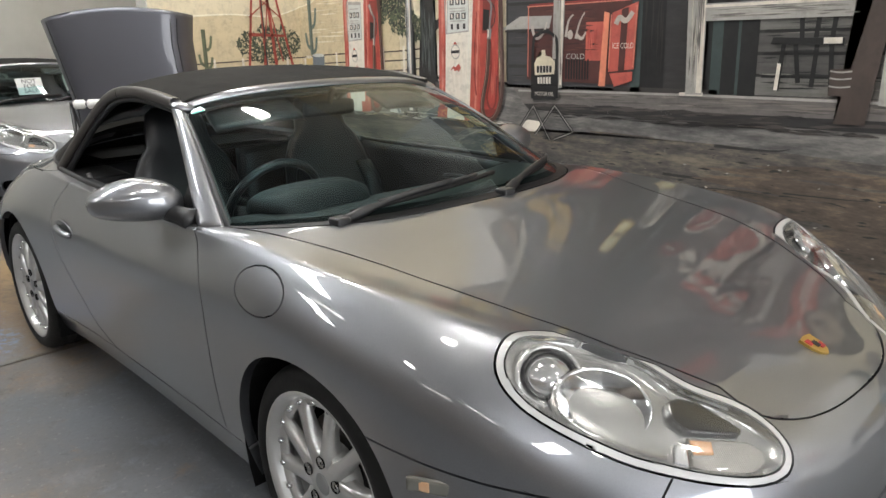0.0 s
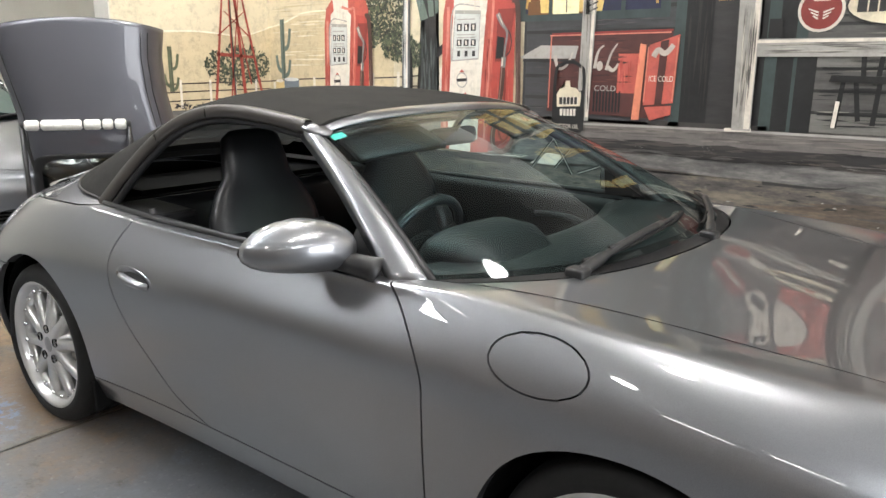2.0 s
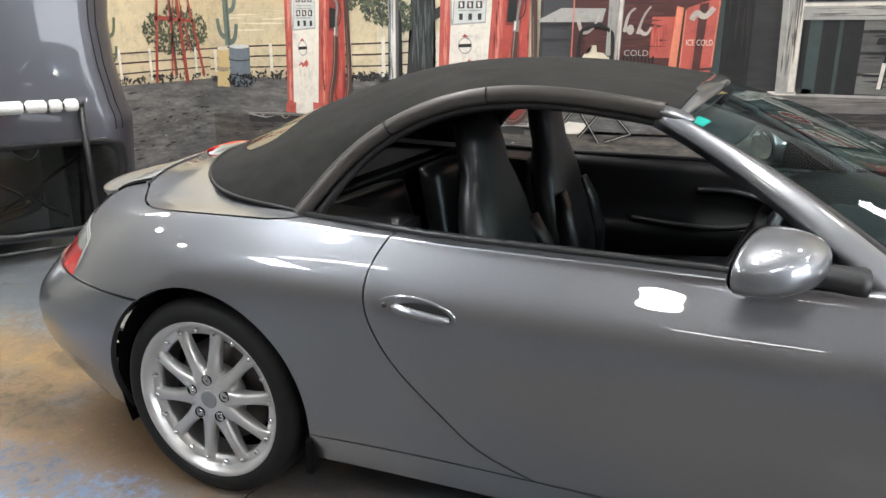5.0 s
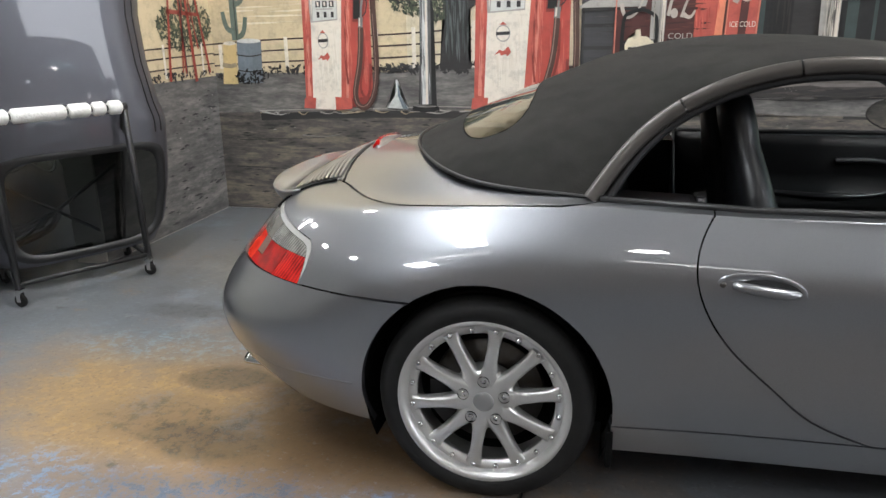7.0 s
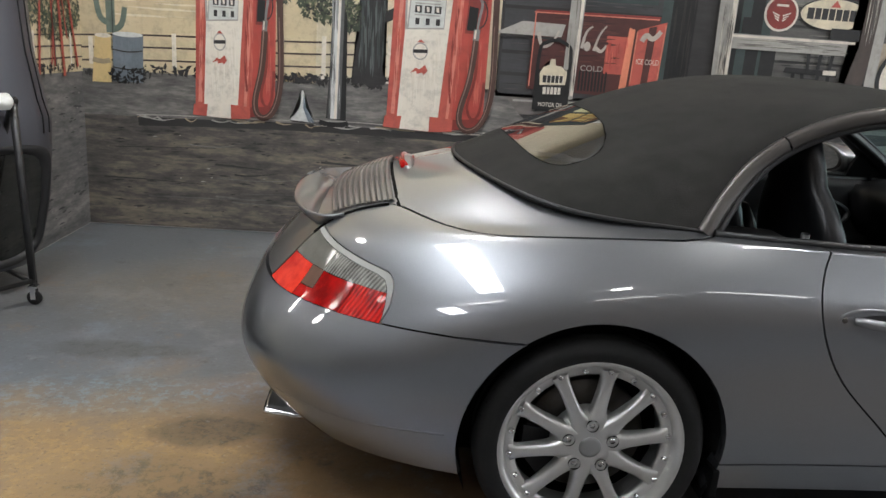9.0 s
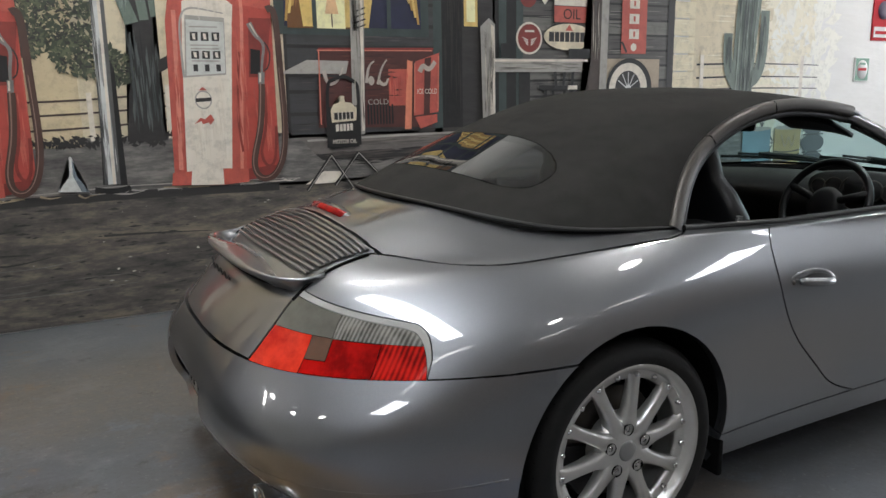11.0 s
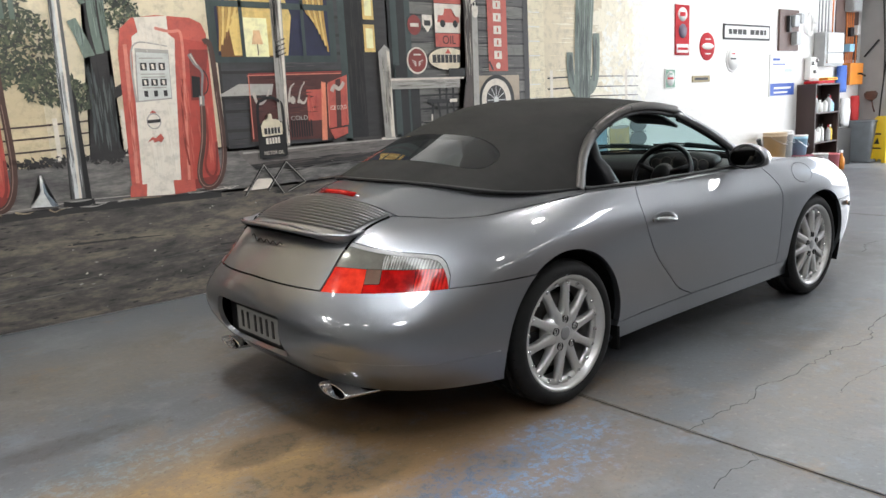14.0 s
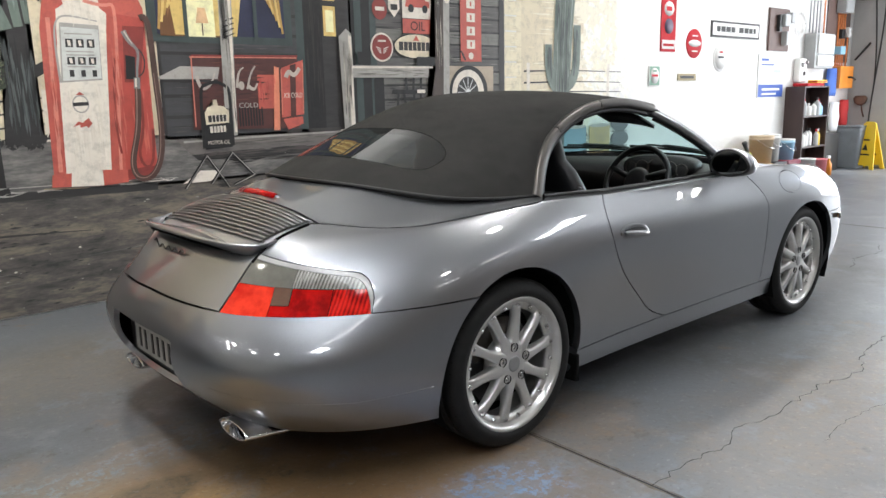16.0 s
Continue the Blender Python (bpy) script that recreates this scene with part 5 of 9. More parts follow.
def ribbed(name, colour, dark, pitch, rough=0.12, metal=0.0, slant=0.3, bump=0.6):
    """Lamp plastic moulded in fine ribs, pitch metres apart across the car."""
    m = material(name, colour, rough, metal, coat=1.0, coat_rough=0.02)
    nt, p = m.node_tree, m.node_tree.nodes["Principled BSDF"]
    coord, mp, wave, ramp, b, n = (nt.nodes.new("ShaderNode" + k) for k in ("TexCoord", "Mapping", "TexWave", "ValToRGB", "Bump", "TexNoise"))
    mp.inputs["Rotation"].default_value = (slant, 0, 0)
    wave.bands_direction = "Y"
    wave.inputs["Scale"].default_value, wave.inputs["Distortion"].default_value = 0.314 / pitch, 0.4
    ramp.color_ramp.elements[0].position, ramp.color_ramp.elements[1].position = 0.15, 0.85
    ramp.color_ramp.elements[0].color, ramp.color_ramp.elements[1].color = (*dark, 1), (*colour, 1)
    b.inputs["Strength"].default_value, b.inputs["Distance"].default_value = bump, 0.002
    nt.links.new(coord.outputs["Object"], mp.inputs[0])
    nt.links.new(mp.outputs[0], wave.inputs[0])
    n.inputs["Scale"].default_value, n.inputs["Detail"].default_value = 16, 3
    nt.links.new(coord.outputs["Object"], n.inputs[0])
    mix = nt.nodes.new("ShaderNodeMath")
    mix.operation = "MULTIPLY_ADD"
    nt.links.new(wave.outputs[1], mix.inputs[0])
    mix.inputs[1].default_value = 0.55
    sh = nt.nodes.new("ShaderNodeMapRange")
    for k, x in zip(("From Min", "From Max", "To Min", "To Max"), (0.35, 0.65, -0.05, 0.5)):
        sh.inputs[k].default_value = x
    nt.links.new(n.outputs[0], sh.inputs[0])
    nt.links.new(sh.outputs[0], mix.inputs[2])
    nt.links.new(mix.outputs[0], ramp.inputs[0])
    nt.links.new(ramp.outputs[0], p.inputs["Base Color"])
    nt.links.new(wave.outputs[1], b.inputs["Height"])
    nt.links.new(b.outputs[0], p.inputs["Normal"])
    return m


M_REDLENS = material("red_lens", (0.42, 0.006, 0.005), 0.10, coat=1.0, second=(0.20, 0.003, 0.003), scale=9, stretch=(2.0, 2.0, 1.0), spread=0.12)
M_REDRIB = ribbed("ribbed_red_lens", (0.60, 0.015, 0.010), (0.16, 0.002, 0.002), 0.007)
M_FINERIB = ribbed("finely_ribbed_clear_lens", (0.34, 0.325, 0.29), (0.16, 0.15, 0.135), 0.004, 0.2, 0.3)
M_REDLIT = material("bright_red_lens", (0.72, 0.045, 0.02), 0.10, coat=1.0, second=(0.45, 0.012, 0.008), scale=10, spread=0.12)
M_SMOKE = material("smoked_clear_lens", (0.17, 0.165, 0.145), 0.2, 0.3, coat=1.0, second=(0.13, 0.13, 0.11), scale=12)
M_REVERSE = material("dusky_reversing_lens", (0.13, 0.07, 0.045), 0.35, 0.0, coat=0.5, second=(0.09, 0.05, 0.035), scale=20)
M_CLEARISH = material("clear_lamp_cover", (0.20, 0.195, 0.165), 0.12, 0.5, coat=1.0, second=(0.13, 0.125, 0.11), scale=8)
M_RIBBED = ribbed("ribbed_clear_lens", (0.27, 0.265, 0.24), (0.07, 0.066, 0.058), 0.007, 0.2, 0.1)
M_BOWL = material("lamp_reflector", (0.50, 0.50, 0.485), 0.24, 0.8, second=(0.40, 0.40, 0.39), scale=14)
M_DARKLENS = material("dark_lamp_glass", (0.05, 0.048, 0.044), 0.12, 0.3, coat=1.0, second=(0.025, 0.024, 0.023), scale=14)
M_LAMPLENS = material("projector_lens", (0.62, 0.62, 0.61), 0.12, 0.75, coat=1.0, second=(0.5, 0.5, 0.49), scale=14)
M_CHROMISH = material("polished_reflector", (0.72, 0.72, 0.71), 0.10, 1.0)
M_AMBER = material("amber_lens", (0.50, 0.33, 0.20), 0.25, coat=0.8, second=(0.48, 0.22, 0.09), scale=16)
M_PEARL = material("pale_lamp_surround", (0.50, 0.50, 0.49), 0.3, 0.3, coat=1.0)
for m_ in (M_REDLENS, M_REDRIB, M_REDLIT, M_REVERSE, M_CLEARISH, M_RIBBED, M_LAMPEDGE):
    # plastic lenses: a weak, slightly dulled sheen
    node = m_.node_tree.nodes["Principled BSDF"]
    node.inputs["Coat Weight"].default_value = 0.3
    node.inputs["Specular IOR Level"].default_value = 0.2
    node.inputs["Metallic"].default_value *= 0.4
M_GREEN = material("green_sticker", (0.02, 0.42, 0.33), 0.5)
M_GOLD = material("gold_badge", (0.55, 0.36, 0.10), 0.3, 0.7)
M_REDPL = material("red_badge_field", (0.35, 0.03, 0.03), 0.4)
M_PLATE = material("white_plate", (0.33, 0.33, 0.315), 0.45, second=(0.27, 0.27, 0.26), scale=18)

# Character lines of the body, from the nose round one side to the tail: x, outward, height.
SILL = ((2.12, 0, .20), (2.09, .30, .20), (1.95, .58, .20), (1.72, .75, .20), (1.53, .81, .195), (1.175, .82, .19), (.82, .815, .185), (.5, .805, .18), (0, .80, .18),
        (-.5, .805, .18), (-.85, .825, .185), (-1.175, .84, .19), (-1.52, .815, .20), (-1.83, .70, .215), (-2.03, .44, .235), (-2.08, 0, .25))
LOW = ((2.18, 0, .32), (2.15, .31, .32), (2.01, .615, .32), (1.765, .785, .32), (1.54, .845, .32), (1.175, .852, .32), (.8, .845, .315), (.5, .838, .305), (0, .835, .30),
       (-.5, .842, .30), (-.85, .866, .31), (-1.175, .882, .32), (-1.52, .86, .325), (-1.89, .755, .33), (-2.115, .48, .34), (-2.168, 0, .345))
MID = ((2.20, 0, .43), (2.17, .32, .435), (2.03, .635, .45), (1.78, .80, .475), (1.54, .858, .485), (1.175, .87, .49), (.8, .862, .485), (.5, .857, .475), (0, .857, .47),
       (-.5, .862, .47), (-.85, .880, .48), (-1.175, .893, .49), (-1.52, .875, .485), (-1.905, .775, .48), (-2.147, .50, .475), (-2.198, 0, .475))
HIGH = ((2.19, 0, .50), (2.16, .335, .505), (2.005, .64, .545), (1.752, .795, .635), (1.51, .855, .66), (1.175, .873, .665), (.8, .868, .655), (.5, .865, .645), (0, .868, .635),
        (-.5, .873, .635), (-.85, .884, .635), (-1.175, .89, .635), (-1.51, .862, .625), (-1.845, .725, .612), (-2.075, .445, .612), (-2.135, 0, .625))
SHOULDER = ((2.175, 0, .545), (2.14, .335, .56), (1.965, .60, .635), (1.715, .755, .755), (1.48, .825, .79), (1.175, .85, .80), (.8, .852, .785), (.5, .852, .77), (0, .853, .76),
            (-.5, .855, .76), (-.85, .858, .765), (-1.175, .852, .76), (-1.5, .805, .735), (-1.79, .675, .715), (-1.995, .43, .71), (-2.06, 0, .72))
CREST = ((2.155, 0, .58), (2.105, .305, .60), (1.925, .535, .70), (1.695, .665, .838), (1.45, .735, .878), (1.175, .775, .893), (.8, .80, .89), (.5, .80, .878), (0, .797, .868),
         (-.5, .795, .864), (-.85, .79, .864), (-1.175, .765, .85), (-1.5, .70, .825), (-1.76, .575, .80), (-1.93, .40, .785), (-1.985, 0, .79))
RIM = ((2.108, 0, .632), (2.048, .25, .638), (1.865, .42, .745), (1.66, .545, .833), (1.43, .61, .868), (1.175, .65, .890), (.83, .695, .917), (.5, .745, .902), (0, .742, .888),
       (-.5, .735, .880), (-.88, .72, .880), (-1.2, .68, .872), (-1.52, .585, .850), (-1.73, .435, .848), (-1.83, .32, .85), (-1.87, 0, .855))
DECK = ((2.07, 0, .655), (1.95, .14, .70), (1.74, .24, .79), (1.54, .30, .845), (1.34, .32, .875), (1.14, .34, .902), (.94, .36, .93), (.6, .40, .93), (0, .40, .92),
        (-.5, .40, .92), (-.88, .40, .93), (-1.22, .40, .945), (-1.46, .35, .94), (-1.62, .27, .915), (-1.71, .18, .905), (-1.745, 0, .908))
SPINE = ((2.0, 0, .69), (1.86, 0, .745), (1.69, 0, .808), (1.51, 0, .852), (1.33, 0, .882), (1.15, 0, .908), (.98, 0, .938), (.6, 0, .94), (0, 0, .93),
         (-.5, 0, .93), (-.88, 0, .94), (-1.22, 0, .96), (-1.42, 0, .962), (-1.54, 0, .947), (-1.60, 0, .935), (-1.64, 0, .928))


def surface(lines, nu, nv, mirror_u=True, mirror_v=True):
    """A smooth sheet through character lines: points and normals on a grid, with u along the lines and v across."""
    k = np.array(lines, float)
    flip = np.array([1, -1, 1])
    nl, ns = k.shape[:2]
    if mirror_u:
        k = np.concatenate([k[:, 2:0:-1] * flip, k, k[:, -2:-4:-1] * flip], 1)
    if mirror_v:
        k = np.concatenate([k, k[-2:-4:-1] * flip], 0)
    off = 2 if mirror_u else 0

    def at(us, vs):
        cu = natural(np.arange(k.shape[1]), k.transpose(1, 0, 2))(us + off)
        return natural(np.arange(k.shape[0]), cu.transpose(1, 0, 2))(vs).transpose(1, 0, 2)

    us, vs = np.linspace(0, ns - 1, nu + 1), np.linspace(0, nl - 1, nv + 1)
    p, e = at(us, vs), 1e-3
    n = np.cross(at(us + e, vs) - at(us - e, vs), at(us, vs + e) - at(us, vs - e))
    n /= np.maximum(np.linalg.norm(n, axis=2), 1e-12)[..., None]
    return us, vs, p, n


class Sheet:
    """A bmesh of a sheet that can be cut along curves and split into panels."""

    def __init__(self, lines, nu, nv, out=1.0, mirror_u=True, mirror_v=True):
        us, vs, p, n = surface(lines, nu, nv, mirror_u, mirror_v)
        n = n * out
        self.bm = bm = bmesh.new()
        self.lu, self.lv = bm.verts.layers.float.new("u"), bm.verts.layers.float.new("v")
        self.ln = bm.verts.layers.float_vector.new("n")
        grid = []
        for i in range(nu + 1):
            row = []
            for j in range(nv + 1):
                v = bm.verts.new(p[i, j])
                v[self.lu], v[self.lv], v[self.ln] = us[i], vs[j], Vector(n[i, j])
                row.append(v)
            grid.append(row)
        for i in range(nu):
            for j in range(nv):
                q = (grid[i][j], grid[i + 1][j], grid[i + 1][j + 1], grid[i][j + 1])
                bm.faces.new(q if out > 0 else q[::-1])
        bmesh.ops.remove_doubles(bm, verts=bm.verts, dist=1e-6)
        self.tag = {}

    def cut(self, f, where=None):
        """Split the faces along f = 0, where f takes (x, y, z, u, v)."""
        bm, lu, lv = self.bm, self.lu, self.lv
        val = {}
        for v in bm.verts:
            a = (*v.co, v[lu], v[lv])
            w = f(*a)
            val[v] = 0.0 if abs(w) < 1e-5 else w
            if where is not None and not where(*a):
                val[v] = None
        for e in list(bm.edges):
            a, b = e.verts
            if val[a] is None or val[b] is None:
                continue
            if val[a] * val[b] < 0:
                t = val[a] / (val[a] - val[b])
                if t < 0.03:
                    val[a] = 0.0
                elif t > 0.97:
                    val[b] = 0.0
        for e in list(bm.edges):
            a, b = e.verts
            if val[a] is not None and val[b] is not None and val[a] * val[b] < 0:
                _, nv = bmesh.utils.edge_split(e, a, val[a] / (val[a] - val[b]))
                val[nv] = 0.0
        for fc in list(bm.faces):
            z = [v for v in fc.verts if val.get(v) == 0.0]
            if len(z) == 2 and len(fc.verts) > 3:
                vs = list(fc.verts)
                d = abs(vs.index(z[0]) - vs.index(z[1]))
                if d not in (1, len(vs) - 1):
                    signs = {val[v] > 0 for v in vs if val[v]}
                    if len(signs) == 2:
                        bmesh.utils.face_split(fc, z[0], z[1])

    def sort(self, rule):
        """Name each face by rule(x, y, z, u, v) at its middle."""
        for f in self.bm.faces:
            c = f.calc_center_median()
            u = sum(v[self.lu] for v in f.verts) / len(f.verts)
            w = sum(v[self.lv] for v in f.verts) / len(f.verts)
            self.tag[f] = rule(c.x, c.y, c.z, u, w)

    def panel(self, name, sides, mats, parent, gap=0.0024, depth=0.02, label="", lift=0.0, obname=None, lip=True):
        """One mesh of the faces called name, on the sides given (1, -1), with open edges drawn in by gap and folded inwards."""
        faces = [f for f, t in self.tag.items() if t == name]
        inside = set(faces)
        verts, norms, polys = [], [], []
        for s in sides:
            mark, shift = {}, {}
            for f in faces:
                mid = f.calc_center_median()
                for e in f.edges:
                    if sum(g in inside for g in e.link_faces) == 1 and not all(abs(v.co.y) < 1e-4 for v in e.verts):
                        d = e.verts[1].co - e.verts[0].co
                        n = e.verts[0][self.ln]
                        inn = n.cross(d)
                        if inn.length > 1e-9:
                            inn.normalize()
                            if inn.dot(mid - e.verts[0].co) < 0:
                                inn = -inn
                            for v in e.verts:
                                shift[v] = shift.get(v, Vector()) + inn
                        mark[e] = f
            put = {}
            for f in faces:
                for v in f.verts:
                    if v not in put:
                        n = v[self.ln].normalized()
                        c = v.co + n * lift
                        if v in shift and shift[v].length > 1e-6:
                            c = c + shift[v].normalized() * gap
                            if abs(v.co.y) < 1e-4:
                                c.y = 0
                        put[v] = len(verts)
                        verts.append((c.x, s * c.y, c.z))
                        norms.append((n.x, s * n.y, n.z))
            for f in faces:
                q = [put[v] for v in f.verts]
                polys.append(q if s > 0 else q[::-1])
            if lip:
                low = {}
                for e, f in mark.items():
                    for v in e.verts:
                        if v not in low:
                            n = v[self.ln].normalized()
                            x, y, z = verts[put[v]]
                            sh = shift.get(v, Vector((0, 0, 1)))
                            o = -sh.normalized() if sh.length > 1e-6 else n
                            low[v] = (len(verts), len(verts) + 1)
                            for dd in (0.0, depth):
                                verts.append((x - n.x * dd, y - s * n.y * dd, z - n.z * dd))
                                norms.append((o.x, s * o.y, o.z))
                    vs = list(f.verts)
                    a, b = e.verts
                    if vs[(vs.index(a) + 1) % len(vs)] is not b:
                        a, b = b, a
                    q = [low[b][0], low[a][0], low[a][1], low[b][1]]
                    polys.append(q if s > 0 else q[::-1])
        me = bpy.data.meshes.new(obname or name)
        me.from_pydata(verts, [], polys)
        for m in (mats if isinstance(mats, (list, tuple)) else [mats]):
            me.materials.append(m)
        me.polygons.foreach_set("use_smooth", [True] * len(me.polygons))
        me.normals_split_custom_set_from_vertices(norms)
        ob = new(obname or name, me)
        ob.parent = parent
        return tagged(ob, label) if label else ob


def hood_edge(x, y):
    return x - (1.01 - 0.38 * y * y - 0.9 * y ** 6)


def cowl_edge(x, y):
    return x - (0.955 - 0.38 * y * y - 0.9 * y ** 6)


def ease(f):
    f = min(1.0, max(0.0, f))
    return f * f * (3 - 2 * f)


def hood_line(x):
    """Station across the body at which the hood meets the front wings."""
    return 6 + 0.17 * ease((x - 0.80) / 0.45) * ease((1.98 - x) / 0.35) - 0.40 * ease((x - 1.95) / 0.10)


def door_front(x, z):
    return x - 0.692 + 2.7 * max(0.0, z - 0.66) ** 2


def top_edge(x, y):
    return x - (-1.53 + 0.625 * (abs(y) / 0.70) ** 2.8)


def cover_edge(x):
    """Station across the body at which the soft top cover meets the rear wings."""
    a, b = min(1.0, max(0.0, (-0.86 - x) / 0.12)), min(1.0, max(0.0, (x + 1.73) / 0.30))
    return 6 - 0.80 * a * a * (3 - 2 * a) * b * b * (3 - 2 * b)


HL_C, HL_A = Vector((1.907, 0.544, 0.712)), Vector((0.44, -0.335, -0.255)).normalized()
HL_B = (Vector((0.55, 0.47, 0.69)).normalized()).cross(HL_A).normalized()


def lamp_width(a, b, grow):
    """Half width at a along the headlight; its upper edge is drawn in towards the hood."""
    return max(0.01, 0.150 - 0.10 * max(0.0, a) + grow - (0.052 * math.exp(-((a - 0.08) / 0.12) ** 2) if b < 0 else 0.0))


def lamp_edge(x, y, z, grow=0.0):
    """Outline of the headlight: an egg that narrows towards the nose."""
    d = Vector((x, y, z)) - HL_C
    a, b = d.dot(HL_A), d.dot(HL_B)
    w = lamp_width(a, b, grow)
    return (a / (0.315 + grow)) ** 2 + (abs(b + 0.01) / w) ** 2.2 - 1


def flap_edge(x, y, z):
    return math.sqrt((x - 0.968) ** 2 + 2.9 * ((y - 0.832) ** 2 + (z - 0.818) ** 2)) - 0.116


DOOR_CURVE = natural(np.array((0.27, 0.31, 0.40, 0.52, 0.64, 0.74, 0.84, 0.91)), np.array(((-0.15,), (-0.265,), (-0.397,), (-0.525,), (-0.605,), (-0.632,), (-0.612,), (-0.57,))))


def door_back(z):
    """x of the door's curved rear edge at height z."""
    return float(DOOR_CURVE(np.array([z]))[0, 0])


def tail_top(y):
    return 0.772 - (abs(y) - 0.449) * 0.19 - 12.0 * max(0.0, abs(y) - 0.70) ** 2


ARCH = ((1.175, 0.315, 0.354), (-1.175, 0.315, 0.354))


def arch(x, z, i):
    cx, cz, r = ARCH[i]
    return math.hypot(x - cx, z - cz) - r


def convertible(name, label, plate_bars=True):
    car = empty(name, (0, 0, 0), label=label, category="car")
    body = Sheet((SILL, LOW, MID, HIGH, SHOULDER, CREST, RIM, DECK, SPINE), 156, 64, out=1.0)
    for i in (0, 1):
        body.cut(lambda x, y, z, u, v, i=i: arch(x, z, i), lambda x, y, z, u, v: v < 5.2)
    body.cut(lambda x, y, z, u, v: v - hood_line(x), lambda x, y, z, u, v: x > -0.9 or x < -1.68)
    body.cut(lambda x, y, z, u, v: v - cover_edge(x), lambda x, y, z, u, v: -1.76 < x < -0.84)
    body.cut(lambda x, y, z, u, v: hood_edge(x, y), lambda x, y, z, u, v: v > 5.9 and x > 0.5)
    body.cut(lambda x, y, z, u, v: cowl_edge(x, y), lambda x, y, z, u, v: v > 5.9 and x > 0.4)
    body.cut(lambda x, y, z, u, v: top_edge(x, y), lambda x, y, z, u, v: v > 5.9 and x < -0.7)
    body.cut(lambda x, y, z, u, v: lamp_edge(x, y, z), lambda x, y, z, u, v: x > 1.4 and 1.5 < v < 6.01)
    body.cut(lambda x, y, z, u, v: lamp_edge(x, y, z, -0.020), lambda x, y, z, u, v: x > 1.4 and 1.5 < v < 6.01)
    body.cut(lambda x, y, z, u, v: z - 0.565, lambda x, y, z, u, v: x > 1.3 and v < 6)
    body.cut(lambda x, y, z, u, v: x - 2.0, lambda x, y, z, u, v: x > 1.8 and z > 0.55 and v < 6)
    body.cut(lambda x, y, z, u, v: door_front(x, z), lambda x, y, z, u, v: x > 0.3 and x < 0.85 and v < 6.05)
    body.cut(lambda x, y, z, u, v: x - door_back(z), lambda x, y, z, u, v: -0.85 < x < 0 and v < 6.05)
    body.cut(lambda x, y, z, u, v: z - 0.277, lambda x, y, z, u, v: abs(x) < 1.0 and v < 3)
    body.cut(lambda x, y, z, u, v: z - 0.607 - 0.02 * max(0, 0.5 - y), lambda x, y, z, u, v: x < -1.2 and v < 5.5)
    body.cut(lambda x, y, z, u, v: z - tail_top(y), lambda x, y, z, u, v: x < -1.6 and 2 < v < 6.5)
    body.cut(lambda x, y, z, u, v: y - 0.432, lambda x, y, z, u, v: x < -1.65 and v > 2.5)
    body.cut(lambda x, y, z, u, v: x + 1.745 - 0.55 * (z - 0.61), lambda x, y, z, u, v: x < -1.5 and v < 6 and z > 0.58)
    body.cut(lambda x, y, z, u, v: z - 0.692 + 0.05 * (y - 0.44), lambda x, y, z, u, v: x < -1.65 and 0.43 < y and 0.6 < z)
    body.cut(lambda x, y, z, u, v: z - tail_top(y) + 0.012, lambda x, y, z, u, v: x < -1.6 and 0.42 < y and 2 < v < 6.5)
    for edge in (0.566, 0.612, 0.70):
        body.cut(lambda x, y, z, u, v, edge=edge: y - edge - 0.4 * (0.65 - z), lambda x, y, z, u, v: x < -1.65 and 0.43 < y and 0.58 < z < 0.8)
    body.cut(lambda x, y, z, u, v: x + 1.745 - 0.16 * y * y, lambda x, y, z, u, v: x < -1.5 and v > 4 and y < 0.46)
    body.cut(lambda x, y, z, u, v: max(abs(y) / 0.275, abs(z - 0.415) / 0.085) - 1, lambda x, y, z, u, v: x < -1.9)
    body.cut(lambda x, y, z, u, v: flap_edge(x, y, z), lambda x, y, z, u, v: 0.7 < x < 1.3 and v < 5.95)
    # openings of the front bumper
    body.cut(lambda x, y, z, u, v: ((y / 0.40) ** 4 + (abs(z - 0.285) / 0.062) ** 4) - 1, lambda x, y, z, u, v: x > 1.9)
    body.cut(lambda x, y, z, u, v: (((y - 0.605) / 0.125) ** 4 + (abs(z - 0.30) / 0.055) ** 4) - 1, lambda x, y, z, u, v: x > 1.7 and y > 0.43)

    def rule(x, y, z, u, v):
        if v < 5.2 and (arch(x, z, 0) < 0 or arch(x, z, 1) < 0):
            return "gone"
        if x > 1.4 and v < 6 and lamp_edge(x, y, z) < 0:
            return "lens" if lamp_edge(x, y, z, -0.020) < 0 else "surround"
        if v > hood_line(x) or -1.74 < x < -0.86 and v > cover_edge(x):
            if x > 0.3:
                return "hood" if hood_edge(x, y) > 0 else ("cowl" if cowl_edge(x, y) > 0 else "gone")
            if top_edge(x, y) > 0:
                return "gone"
            return "tonneau" if x + 1.745 - 0.16 * y * y > 0 else "lid"
        if x > 1.3 and z < 0.565 or x > 2.0:
            if x > 1.9 and (y / 0.40) ** 4 + (abs(z - 0.285) / 0.062) ** 4 < 1:
                return "grille"
            if x > 1.7 and y > 0.43 and ((y - 0.605) / 0.125) ** 4 + (abs(z - 0.30) / 0.055) ** 4 < 1:
                return "vent"
            return "front_bumper"
        if x < -1.2 and z < 0.607 + 0.02 * max(0, 0.5 - y):
            return "recess" if x < -1.9 and max(abs(y) / 0.275, abs(z - 0.415) / 0.085) < 1 else "rear_bumper"
